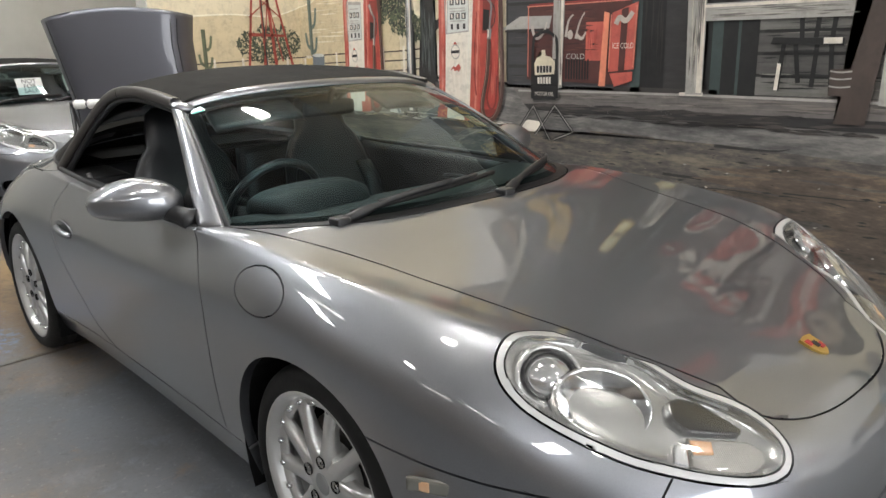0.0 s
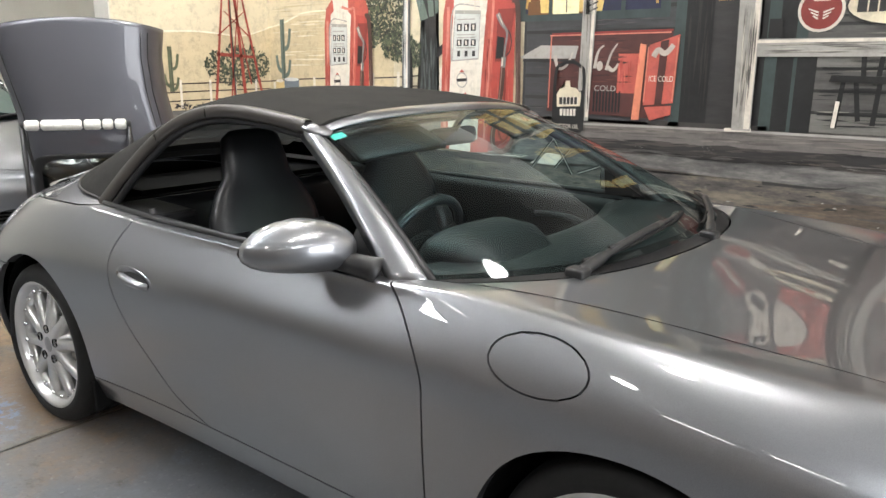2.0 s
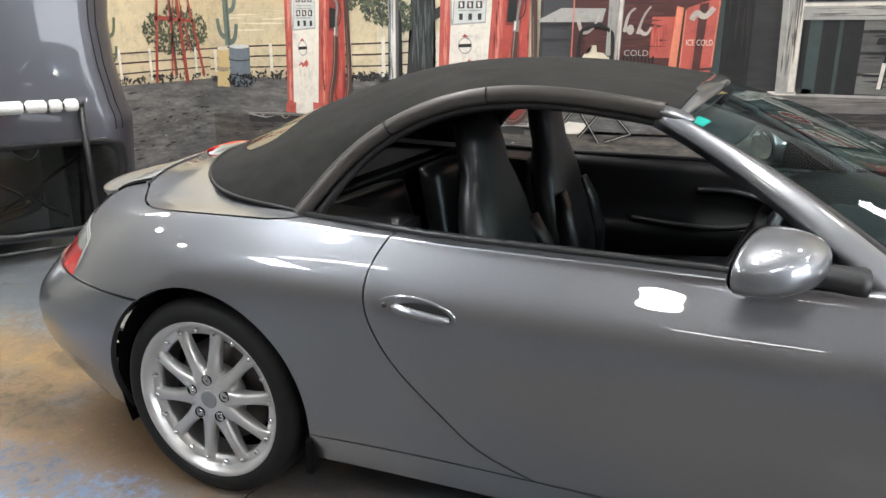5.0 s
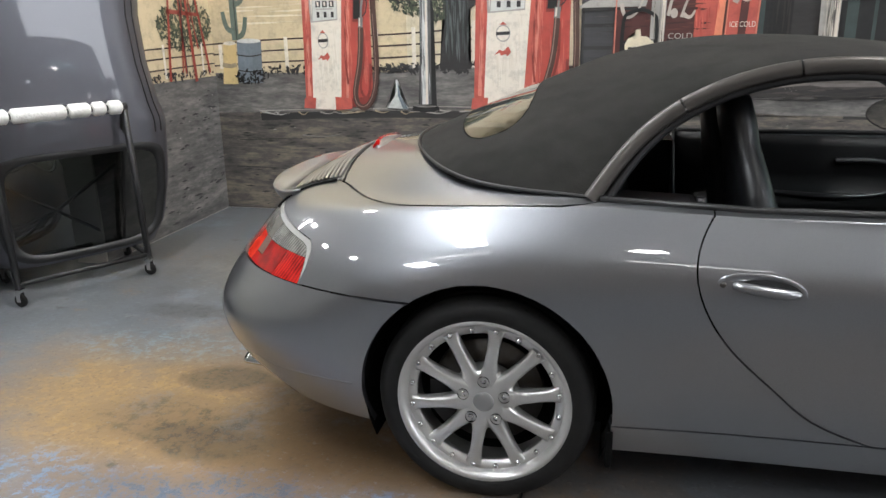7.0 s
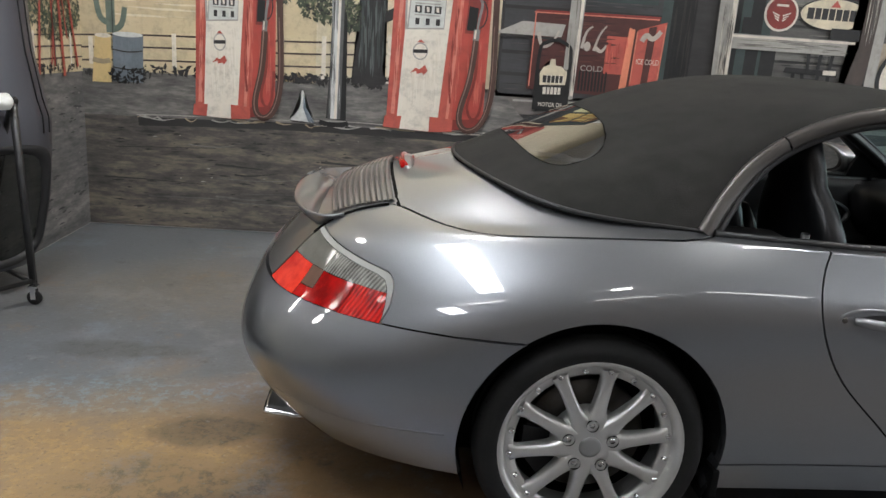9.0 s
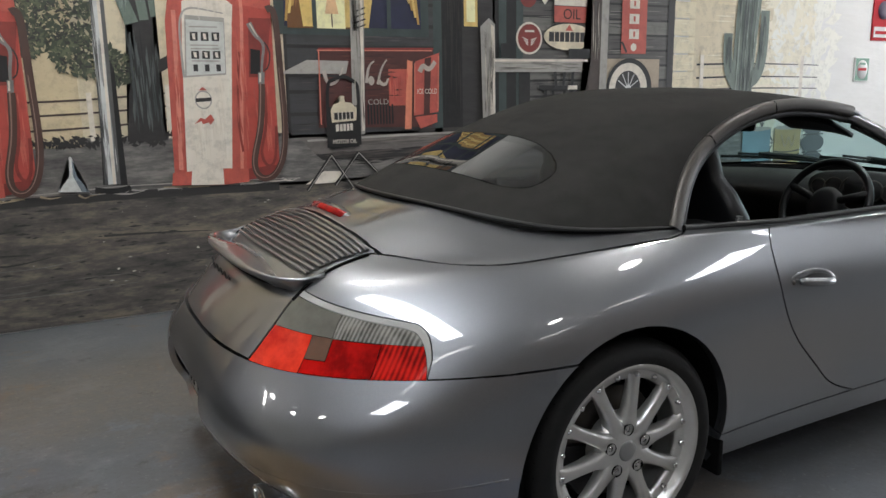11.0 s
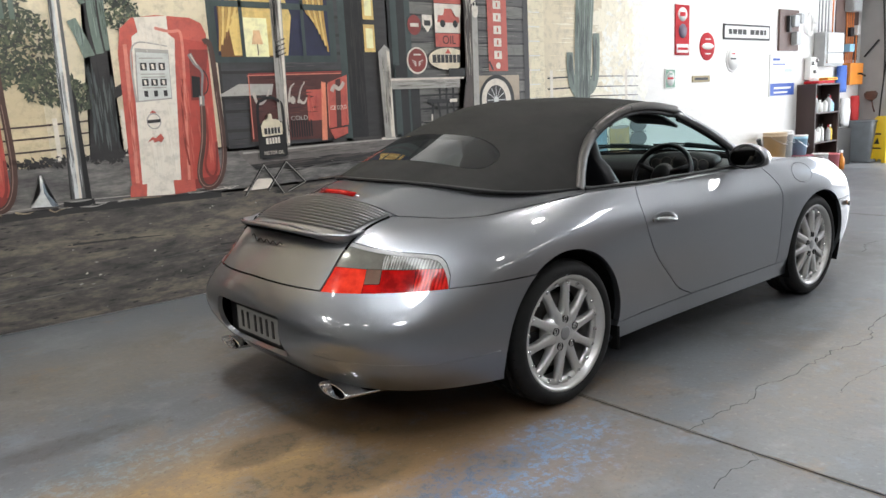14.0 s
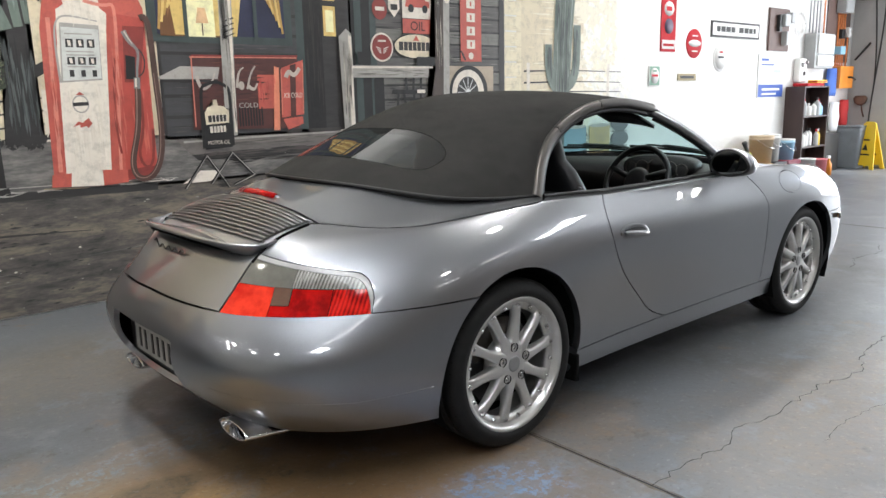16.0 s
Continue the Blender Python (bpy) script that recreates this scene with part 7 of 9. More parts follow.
def windscreen(car):
    def both(u, t, d):
        p = screen(abs(u), t, d)
        return (p[0], math.copysign(p[1], u), p[2])

    frame_ob = sheet_part("windscreen_frame", lambda u, t, d: both(u, t, d * 0.9 + 0.014 - 0.012 * (abs(t - 0.965) / 0.035) ** 2), (-0.95, 0.95), (0.935, 1.0), M_PAINT, car, 0.035, 40, 6, "grey painted windscreen header and pillars")
    sheet_part("header_lining", lambda u, t, d: both(u, t, d - 0.026), (-0.80, 0.80), (0.935, 0.975), M_BLACK, frame_ob, 0.02, 30, 3)
    for s in (-1, 1):
        sheet_part("pillar", lambda u, t, d: both(s * u, t, d * 0.9 + 0.016 - 0.014 * (abs(u - 0.985) / 0.05) ** 2), (0.938, 1.032), (-0.01, 1.01), M_PAINT, frame_ob, 0.04, 8, 24)
        sheet_part("pillar_lining", lambda u, t, d: both(s * u, t, d - 0.018), (0.90, 0.955), (0.02, 0.92), M_BLACK, frame_ob, 0.03, 4, 20)
        sheet_part("sun_visor", lambda u, t, d: both(s * u, t, d - 0.05 - 0.10 * (0.95 - t)), (0.22, 0.72), (0.80, 0.95), M_BLACK, frame_ob, 0.02, 10, 4, "black folded sun visor")
        sheet_part("pillar_seal", lambda u, t, d: both(s * u, t, d + 0.003), (0.916, 0.94), (0.0, 0.945), M_BLACK, frame_ob, 0.01, 2, 20)
    for s in (-1, 1):
        bm = bmesh.new()
        bmesh.ops.create_uvsphere(bm, u_segments=20, v_segments=14, radius=1)
        bmesh.ops.transform(bm, matrix=Matrix.Translation((0.052, s * 0.568, 1.207)) @ Matrix.Rotation(radians(14), 4, "Y") @ Matrix.Diagonal((0.060, 0.040, 0.015, 1)), verts=bm.verts)
        part("corner_cap", bm, M_PAINT, frame_ob, smooth=True)
    pane = sheet_part("windscreen", lambda u, t, d: both(u, t, d), (-0.935, 0.935), (0.0, 0.945), M_GLASS, car, 0.0, 40, 20)
    pane.visible_shadow = False
    sheet_part("dark_band", lambda u, t, d: both(u, t, d - 0.004), (-0.935, 0.935), (0.0, 0.03), M_VOID, pane, 0.0, 40, 2)
    sheet_part("sun_band", lambda u, t, d: both(u, t, d - 0.004), (-0.935, 0.935), (0.92, 0.945), M_VOID, pane, 0.0, 40, 2)
    sheet_part("sticker", lambda u, t, d: both(u, t, d - 0.006), (-0.87, -0.77), (0.865, 0.91), M_GREEN, pane, 0.0, 2, 2, "small green inspection sticker")
    # wipers, parked along the foot of the screen
    for u0, u1 in ((-0.56, 0.06), (0.06, 0.64)):
        a, b = Vector(both(u0, -0.035, 0.014)), Vector(both(u1 - 0.16, 0.062, 0.030))
        bm = bmesh.new()
        tube(bm, spline([a, a + (b - a) * 0.45 + Vector((0.008, 0, 0.014)), b], 12), [0.015] * 4 + [0.010] * 9, 8)
        box(bm, -0.024, 0.024, -0.024, 0.024, -0.014, 0.016, 0.006, Matrix.Translation(a))
        wiper = part("wiper", bm, M_BLACK, car, "black wiper arm with blade", smooth=True)
        bm = bmesh.new()
        edge = [both(u0 + 0.06 + (u1 - u0) * i / 12, 0.012 + 0.075 * i / 12, 0.011) for i in range(13)]
        tube(bm, edge, 0.0075, 6)
        part("wiper_blade", bm, M_RUBBER, wiper)
        bm = bmesh.new()
        tube(bm, [Vector(p) + Vector((0.004, 0, 0.014)) for p in edge[2:11]], 0.006, 6)
        part("blade_bridge", bm, M_BLACK, wiper)
    # inner mirror
    bm = bmesh.new()
    box(bm, 0.10, 0.135, -0.12, 0.12, 1.125, 1.185, 0.02)
    tube(bm, [(0.12, 0, 1.17), (0.16, 0, 1.235)], 0.012)
    part("inner_mirror", bm, M_PLASTIC, car, smooth=True)


M_MIRROR = material("mirror_glass", (0.7, 0.72, 0.72), 0.02, 1.0)


def door_mirrors(car):
    for s in (-1, 1):
        bm = bmesh.new()
        bmesh.ops.create_uvsphere(bm, u_segments=28, v_segments=18, radius=1)
        for v in bm.verts:
            x, y, z = v.co
            y, z = math.copysign(abs(y) ** 0.82, y), math.copysign(abs(z) ** 0.74, z)
            back = x < -0.25
            x = max(x, -0.25) if not back else -0.25 - (x + 0.25) * 0.0
            taper = 1 - 0.22 * max(0, y)
            v.co = (0.105 * x + 0.318 - 0.045 * y, 0.127 * y + 0.865, (0.066 * z) * taper + 0.960 - 0.012 * y * y)
        for v in bm.verts:
            v.co.y *= s
        if s < 0:
            bmesh.ops.reverse_faces(bm, faces=bm.faces)
        mirror = part("door_mirror", bm, M_PAINT, car, "grey painted door mirror housing", smooth=True)
        mirror.location.x = -0.02
        bm = bmesh.new()
        rim = []
        for q in (0.0, 0.86, 0.97):
            ring = []
            for i in range(32 if q else 1):
                yy, zz = q * math.cos(i * math.pi / 16), q * math.sin(i * math.pi / 16)
                ring.append(bm.verts.new((0.2885 - 0.045 * yy - (0.004 if q < 0.9 else 0.001), s * (0.127 * yy + 0.865), 0.066 * zz * (1 - 0.22 * max(0, yy)) + 0.960 - 0.012 * yy * yy)))
            rim.append(ring)
        for i in range(32):
            j = (i + 1) % 32
            bm.faces.new((rim[0][0], rim[1][i], rim[1][j]))
            bm.faces.new((rim[1][i], rim[2][i], rim[2][j], rim[1][j])).material_index = 1
        part("mirror_glass", bm, [M_MIRROR, M_BLACK], mirror, "mirror glass in a black rim")
        bm = bmesh.new()
        tube(bm, spline([(0.36, s * 0.82, 0.932), (0.43, s * 0.79, 0.922), (0.50, s * 0.765, 0.907)], 8), [0.024, 0.024, 0.025, 0.026, 0.027, 0.029, 0.031, 0.034, 0.038], 12)
        part("mirror_foot", bm, M_BLACK, mirror, smooth=True)
        bm = bmesh.new()
        vs = [bm.verts.new((x, s * y, z)) for x, y, z in ((0.565, 0.757, 0.90), (0.36, 0.757, 0.892), (0.375, 0.708, 1.005))]
        f = bm.faces.new(vs)
        r = bmesh.ops.extrude_face_region(bm, geom=[f])
        bmesh.ops.translate(bm, vec=(0, -s * 0.02, 0), verts=[v for v in r["geom"] if isinstance(v, bmesh.types.BMVert)])
        bmesh.ops.recalc_face_normals(bm, faces=bm.faces)
        part("mirror_triangle", bm, M_PLASTIC, mirror)


def outside_details(car, lid):
    for s in (-1, 1):
        # door handle in its recess
        bm = bmesh.new()
        lathe(bm, ((0.0, 0.001), (0.8, 0.001), (0.97, 0.004), (1.0, 0.0)), 32, Matrix.Translation((-0.472, s * 0.866, 0.712)) @ Matrix.Rotation(radians(-4 * s), 4, "Y") @ Matrix.Rotation(radians(-90 * s), 4, "X") @ Matrix.Diagonal((0.108, 0.047, 1, 1)))
        plate = part("handle_recess", bm, M_PAINT, car, smooth=True)
        plate.location = (-0.008, 0, -0.007)
        # black disc that paints the shade inside the handle recess
        bm = bmesh.new()
        lathe(bm, ((0.0, 0.0045), (0.9, 0.0045), (1.0, 0.003)), 32, Matrix.Translation((-0.462, s * 0.866, 0.706)) @ Matrix.Rotation(radians(-90 * s), 4, "X") @ Matrix.Diagonal((0.084, 0.038, 1, 1)))
        part("recess_shadow", bm, M_BLACK, plate)
        bm = bmesh.new()
        pts = spline([(-0.535, s * 0.870, 0.722), (-0.515, s * 0.880, 0.723), (-0.46, s * 0.884, 0.716), (-0.405, s * 0.879, 0.710), (-0.388, s * 0.870, 0.708)], 16)
        tube(bm, pts, [0.010 + 0.005 * math.sin(math.pi * i / 16) for i in range(17)], 10)
        part("door_handle", bm, M_PAINT, plate, smooth=True)
        bm = bmesh.new()
        lathe(bm, ((0.0, 0.004), (0.007, 0.004), (0.009, 0.0)), 14, Matrix.Translation((-0.562, s * 0.868, 0.722)) @ Matrix.Rotation(radians(-90 * s), 4, "X"))
        part("lock", bm, M_SATIN, plate)
        # belt seal
        bm = bmesh.new()
        tube(bm, [(x, s * y, z) for x, y, z in ((0.55, 0.754, 0.902), (0.3, 0.752, 0.896), (0, 0.750, 0.891), (-0.5, 0.743, 0.883), (-0.88, 0.727, 0.882))], 0.011, 8)
        part("belt_seal", bm, M_BLACK, car)
        # side marker
        bm = bmesh.new()
        box(bm, -0.10, 0.10, -0.008, 0.006, -0.016, 0.016, 0.006, Matrix.Translation((1.66, s * 0.828, 0.525)) @ Matrix.Rotation(radians(-28 * s), 4, "Z"))
        mk = part("side_marker", bm, M_SMOKE, car, "clear side marker with amber end")
        bm = bmesh.new()
        box(bm, -0.025, 0.02, -0.010, 0.008, -0.012, 0.012, 0.004, Matrix.Translation((1.60, s * 0.858, 0.525)) @ Matrix.Rotation(radians(-22 * s), 4, "Z"))
        part("amber_reflector", bm, M_AMBER, mk)
        # pressed crease above the bumper's lower edge
        bm, pts = bmesh.new(), []
        for i in range(33):
            a = radians(18 + 66 * i / 32)
            way = Vector((math.cos(a), -math.sin(a), 0))
            z = 0.382 - 0.045 * min(1.0, i / 20)
            hit = BODY_TREE.ray_cast(Vector((-1.5, 0.25, z)) - 1.5 * way, way)[0]
            if hit and hit.x < -1.56:
                pts.append((hit.x - 0.003 * way.x, s * (hit.y - 0.003 * way.y), z))
        tube(bm, pts, 0.0048, 8)
        part("bumper_crease", bm, M_PAINT, car, smooth=True)
        # twin oval exhaust tips
        bm = bmesh.new()
        m = Matrix.Translation((-2.03, s * 0.455, 0.212)) @ Matrix.Rotation(radians(-84), 4, "Y") @ Matrix.Diagonal((0.026, 0.098, 1, 1))
        lathe(bm, ((0.82, -0.02), (0.86, 0.05), (0.96, 0.055), (1.0, 0.045), (1.0, -0.14)), 28, m)
        pipe = part("exhaust_tip", bm, M_CHROME, car, "polished oval exhaust tip", smooth=True)
        bm = bmesh.new()
        lathe(bm, ((0.0, 0.0), (0.84, 0.0)), 28, m)
        part("bore", bm, M_VOID, pipe)
        # mud flap edge behind the sill
        bm = bmesh.new()
        box(bm, -0.835, -0.815, min(s * 0.66, s * 0.862), max(s * 0.66, s * 0.862), 0.15, 0.26, 0.006)
        part("mud_flap", bm, M_VOID, car)
    # underside
    bm = bmesh.new()
    box(bm, -1.72, 1.85, -0.58, 0.58, 0.17, 0.22)
    part("underside", bm, M_VOID, car)
    # number plate in its recess
    bm = bmesh.new()
    box(bm, -2.13, -2.10, -0.29, 0.29, 0.32, 0.51)
    part("plate_recess", bm, M_BLACK, car)
    bm = bmesh.new()
    box(bm, -2.144, -2.131, -0.205, 0.205, 0.345, 0.475, 0.004)
    frame_ob = part("number_plate", bm, M_BLACK, car, "white number plate in a black frame")
    bm = bmesh.new()
    box(bm, -2.148, -2.1445, -0.187, 0.187, 0.358, 0.465, 0.002)
    plate = part("plate_sheet", bm, M_PLATE, frame_ob)
    for k in range(6):
        y = 0.135 - 0.052 * k - (0.016 if k > 1 else 0)
        bm = bmesh.new()
        box(bm, -2.1505, -2.1485, y - 0.009, y + 0.009, 0.376, 0.449)
        part("bar", bm, M_BLACK, frame_ob)
    # engine lid: spoiler blade, slats and stop lamp
    def skin(x, y):
        hit = BODY_TREE.ray_cast(Vector((x, abs(y), 2)), Vector((0, 0, -1)))[0]
        return hit.z if hit else 0.8

    def blade(a):
        """Path of the spoiler round the tail, and how broad it is there."""
        sn, cs = math.sin(a), math.cos(a)
        return -1.872 - 0.192 * abs(cs) ** 0.75, 0.446 * math.copysign(abs(sn) ** 0.8, sn), 0.028 + 0.082 * abs(cs) ** 1.2

    bm, under = bmesh.new(), bmesh.new()
    prev = pu = None
    for i in range(41):
        a = math.pi * (i / 40 - 0.5)
        x, y, w = blade(a)
        f = min(1.0, abs(math.cos(a)) * 1.6)
        xi, yi = x + w * math.cos(a), y - 0.35 * w * math.sin(a)
        zi, zo = skin(xi, yi), 0.824 - 0.02 * (y / 0.446) ** 2
        zo = max(zo, skin(x, y) + 0.004)
        ring = [bm.verts.new((xi + (x - xi) * q, yi + (y - yi) * q, zi + (zo - zi) * q ** 1.5 + h)) for q, h in ((0.0, 0.004), (0.35, 0.007), (0.75, 0.008), (0.94, 0.004), (1.0, -0.004), (0.96, -0.012 * f), (0.6, -0.016 * f), (0.0, -0.012))]
        pair = [under.verts.new((x + 0.022 * math.cos(a), y * 0.985, zo - 0.03 * f)), under.verts.new((xi, yi, zi + 0.001))]
        if prev:
            for j in range(8):
                bm.faces.new((prev[j], prev[(j + 1) % 8], ring[(j + 1) % 8], ring[j]))
            under.faces.new((pu[0], pair[0], pair[1], pu[1]))
        else:
            bm.faces.new(ring)
        prev, pu = ring, pair
    bm.faces.new(prev)
    bmesh.ops.recalc_face_normals(bm, faces=bm.faces)
    part("spoiler", bm, M_PAINT, lid, "slightly raised rear spoiler blade", smooth=True)
    # near-black sheet put in for the shade under the blade
    part("spoiler_gap", under, M_VOID, lid)
    # near-black tube added over the lid's side gap to make it dark
    for s in (-1, 1):
        bm = bmesh.new()
        pts = [(-1.742 - 0.031 * i, s * 0.434, skin(-1.742 - 0.031 * i, 0.434) + 0.002) for i in range(8)]
        tube(bm, pts, 0.005, 6)
        part("lid_seal", bm, M_VOID, lid)
    # dark strips below the slats carry the shade between them as colour
    grille = None
    for k in range(11):
        f = k / 10
        bm, base = bmesh.new(), bmesh.new()
        prev = pb = None
        for i in range(25):
            t = -1 + i / 12
            y = (0.416 - 0.02 * f * f) * t
            x = -1.762 - 0.170 * f + (0.024 + 0.006 * f) * t * t
            zb = skin(x, y) + 0.0025
            ring = [bm.verts.new((x + a, y, zb + b)) for a, b in ((0.0076, 0.0), (0.0045, 0.0055), (-0.004, 0.0055), (-0.0070, 0.0), (0.0, -0.003))]
            pair = [base.verts.new((x + a, y, skin(x + a, y) + 0.0012)) for a in (0.0105, -0.0105)]
            if prev:
                for j in range(5):
                    bm.faces.new((prev[j], prev[(j + 1) % 5], ring[(j + 1) % 5], ring[j]))
                base.faces.new((pb[0], pair[0], pair[1], pb[1]))
            prev, pb = ring, pair
        bmesh.ops.recalc_face_normals(bm, faces=bm.faces)
        if grille is None:
            grille = part("engine_grille", base, M_ALLOYDK, lid, "slatted engine lid grille")
        else:
            part("grille_gap", base, M_ALLOYDK, grille)
        part("slat", bm, M_PAINT, grille, smooth=True)
    bm, housing = bmesh.new(), bmesh.new()
    loft(bm, [oval((-1.712 + 0.012 * t * t, 0.135 * t, 0.922 - 0.008 * t * t), (0.5, 0, 0.86), (-0.86, 0, 0.5), 0.012, 0.012, 12, 4.0) for t in (-1, -0.6, -0.2, 0.2, 0.6, 1)])
    loft(housing, [oval((-1.696 + 0.012 * t * t, 0.165 * t, 0.915 - 0.008 * t * t), (1, 0, 0), (0, 0, 1), 0.028 * (1.03 - abs(t) ** 4), 0.017 * (1.03 - abs(t) ** 4), 14) for t in (-1, -0.8, -0.4, 0, 0.4, 0.8, 1)])
    stop = part("high_stop_lamp", bm, M_REDLENS, car, "red high-mounted stop lamp", smooth=True)
    part("lamp_housing", housing, M_PAINT, stop, smooth=True)
    # model script as a plain flowing stroke, and the crest as a plain shield
    bm = bmesh.new()
    pts = [(-2.048 + 0.0 * i, 0.17 - 0.0175 * i, 0.748 + 0.007 * math.sin(1.9 * i) + (0.012 if i < 2 else 0)) for i in range(16)]
    tube(bm, spline(pts, 75), 0.0035, 5)
    part("script_badge", bm, M_BLACK, car, "black script badge")
    bm = bmesh.new()
    shield = ((-0.026, 0.03), (0, 0.034), (0.026, 0.03), (0.026, -0.005), (0.016, -0.024), (0, -0.034), (-0.016, -0.024), (-0.026, -0.005))
    spot, nrm = BODY_TREE.ray_cast(Vector((2.012, 0.002, 2)), Vector((0, 0, -1)))[:2]
    tilt = math.atan2(nrm.x, nrm.z)
    m = Matrix.Translation((spot.x, 0, spot.z - 0.003)) @ Matrix.Rotation(tilt, 4, "Y") @ Matrix.Rotation(radians(90), 4, "Z")
    prism(bm, shield, 0.008, m)
    crest = part("crest", bm, M_GOLD, car, "small gold and red enamel crest")
    for dx, dy in ((-0.012, 0.012), (0.012, -0.008)):
        bm = bmesh.new()
        box(bm, dx - 0.009, dx + 0.009, dy - 0.009, dy + 0.009, 0.008, 0.0095, m=m)
        part("field", bm, M_REDPL, crest)
    bm = bmesh.new()
    box(bm, -0.008, 0.008, -0.009, 0.011, 0.0095, 0.0105, m=m)
    part("field", bm, M_BLACK, crest)


def loft(bm, secs, mat=0, caps=True):
    rings = [[bm.verts.new(p) for p in s] for s in secs]
    n = len(rings[0])
    for a, b in zip(rings, rings[1:]):
        for j in range(n):
            f = bm.faces.new((a[j], a[(j + 1) % n], b[(j + 1) % n], b[j]))
            f.material_index, f.smooth = mat, True
    if caps:
        bm.faces.new(rings[0][::-1])
        bm.faces.new(rings[-1])
    bmesh.ops.recalc_face_normals(bm, faces=bm.faces)


def oval(c, ax, bx, w, h, n=20, p=2.8):
    """A rounded rectangle of half sizes w, h round c."""
    out = []
    for i in range(n):
        t = 2 * math.pi * i / n
        x, y = math.cos(t), math.sin(t)
        out.append(Vector(c) + Vector(ax) * (w * math.copysign(abs(x) ** (2 / p), x)) + Vector(bx) * (h * math.copysign(abs(y) ** (2 / p), y)))
    return out


def interior(car):
    for s in (-1, 1):
        y = 0.36 * s
        bm = bmesh.new()
        d = Vector((-0.23, 0, 0.97)).normalized()
        nrm = Vector((0.97, 0, 0.23)).normalized()
        o = Vector((-0.36, y, 0.46))
        secs = [oval(o + d * h, (0, 1, 0), nrm, w, t) for h, w, t in ((0, 0.235, 0.06), (0.12, 0.245, 0.075), (0.28, 0.245, 0.07), (0.42, 0.225, 0.06), (0.50, 0.185, 0.052), (0.55, 0.14, 0.048), (0.62, 0.13, 0.05), (0.69, 0.115, 0.045), (0.715, 0.08, 0.03))]
        loft(bm, secs)
        seat = part("seat", bm, M_LEATHER, car, "black leather bucket seat", smooth=True)
        bm = bmesh.new()
        loft(bm, [oval((0.20 - 0.5 * f, y, 0.46 - 0.03 * f), (0, 1, 0), (0, 0, 1), 0.24 - 0.01 * abs(f - 0.4), 0.07 + 0.02 * (1 - f)) for f in (0, 0.15, 0.5, 0.8, 1.0)])
        part("cushion", bm, M_LEATHER, seat, smooth=True)
        for e in (-1, 1):
            bm = bmesh.new()
            loft(bm, [oval(o + d * h + nrm * 0.06 + Vector((0, e * w, 0)), (0, 1, 0), nrm, 0.045, t) for h, w, t in ((0.02, 0.195, 0.02), (0.12, 0.20, 0.04), (0.26, 0.195, 0.035), (0.36, 0.17, 0.01))])
            part("bolster", bm, M_LEATHER, seat, smooth=True)
        # rear seat back and door lining
        bm = bmesh.new()
        loft(bm, [oval((-0.80 - 0.10 * f, 0.33 * s, 0.45 + 0.42 * f), (0, 1, 0), (1, 0, 0.2), 0.27 - 0.06 * f, 0.06) for f in (0, 0.2, 0.6, 0.9, 1.0)])
        part("rear_backrest", bm, M_LEATHER, car, smooth=True)
        bm = bmesh.new()
        secs = []
        for x in (0.64, 0.4, 0.0, -0.4, -0.62):
            secs.append([(x, s * yy, z) for yy, z in ((0.742, 0.875), (0.700, 0.882), (0.685, 0.84), (0.70, 0.72), (0.695, 0.62), (0.655, 0.60), (0.65, 0.55), (0.70, 0.50), (0.71, 0.32), (0.76, 0.32))])
        loft(bm, secs)
        lining = part("door_lining", bm, M_PLASTIC, car)
        bm = bmesh.new()
        tube(bm, spline([(-0.20, s * 0.675, 0.62), (0.05, s * 0.64, 0.615), (0.25, s * 0.645, 0.64), (0.34, s * 0.665, 0.72), (0.22, s * 0.68, 0.78), (0.05, s * 0.682, 0.775)], 24), 0.014, 8)
        part("pull_handle", bm, M_LEATHER, lining, smooth=True)
        bm = bmesh.new()
        box(bm, -0.62, -0.92, min(s * 0.52, s * 0.715), max(s * 0.52, s * 0.715), 0.60, 0.872, 0.02)
        part("side_lining", bm, M_PLASTIC, car)
        bm = bmesh.new()
        tube(bm, [(-0.62, s * 0.70, 0.90), (-0.60, s * 0.66, 0.60), (-0.45, s * 0.60, 0.35)], 0.012, 6)
        part("seat_belt", bm, M_BLACK, car)
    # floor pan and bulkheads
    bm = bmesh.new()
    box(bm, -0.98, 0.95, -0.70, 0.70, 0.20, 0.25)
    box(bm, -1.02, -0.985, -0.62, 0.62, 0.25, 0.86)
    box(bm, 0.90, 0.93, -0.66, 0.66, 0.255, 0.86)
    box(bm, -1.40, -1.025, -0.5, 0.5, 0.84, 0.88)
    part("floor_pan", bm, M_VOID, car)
    bm = bmesh.new()
    loft(bm, [oval((x, 0, z), (0, 1, 0), (0, 0, 1), 0.09, h) for x, z, h in ((0.45, 0.44, 0.17), (0.1, 0.40, 0.13), (-0.3, 0.38, 0.12), (-0.6, 0.36, 0.10))])
    part("centre_tunnel", bm, M_PLASTIC, car, smooth=True)
    # dashboard with instrument hood
    bm = bmesh.new()
    secs = []
    for i in range(21):
        t = -1 + i / 10
        y = 0.69 * t
        c = t * t
        secs.append([(x - 0.16 * c, y, z - 0.02 * c) for x, z in ((0.93, 0.905), (0.80, 0.925), (0.62, 0.915), (0.53, 0.885), (0.50, 0.84), (0.52, 0.74), (0.60, 0.60), (0.92, 0.60))])
    loft(bm, secs)
    dash = part("dashboard", bm, M_PLASTIC, car, "black dashboard", smooth=True)
    bm = bmesh.new()
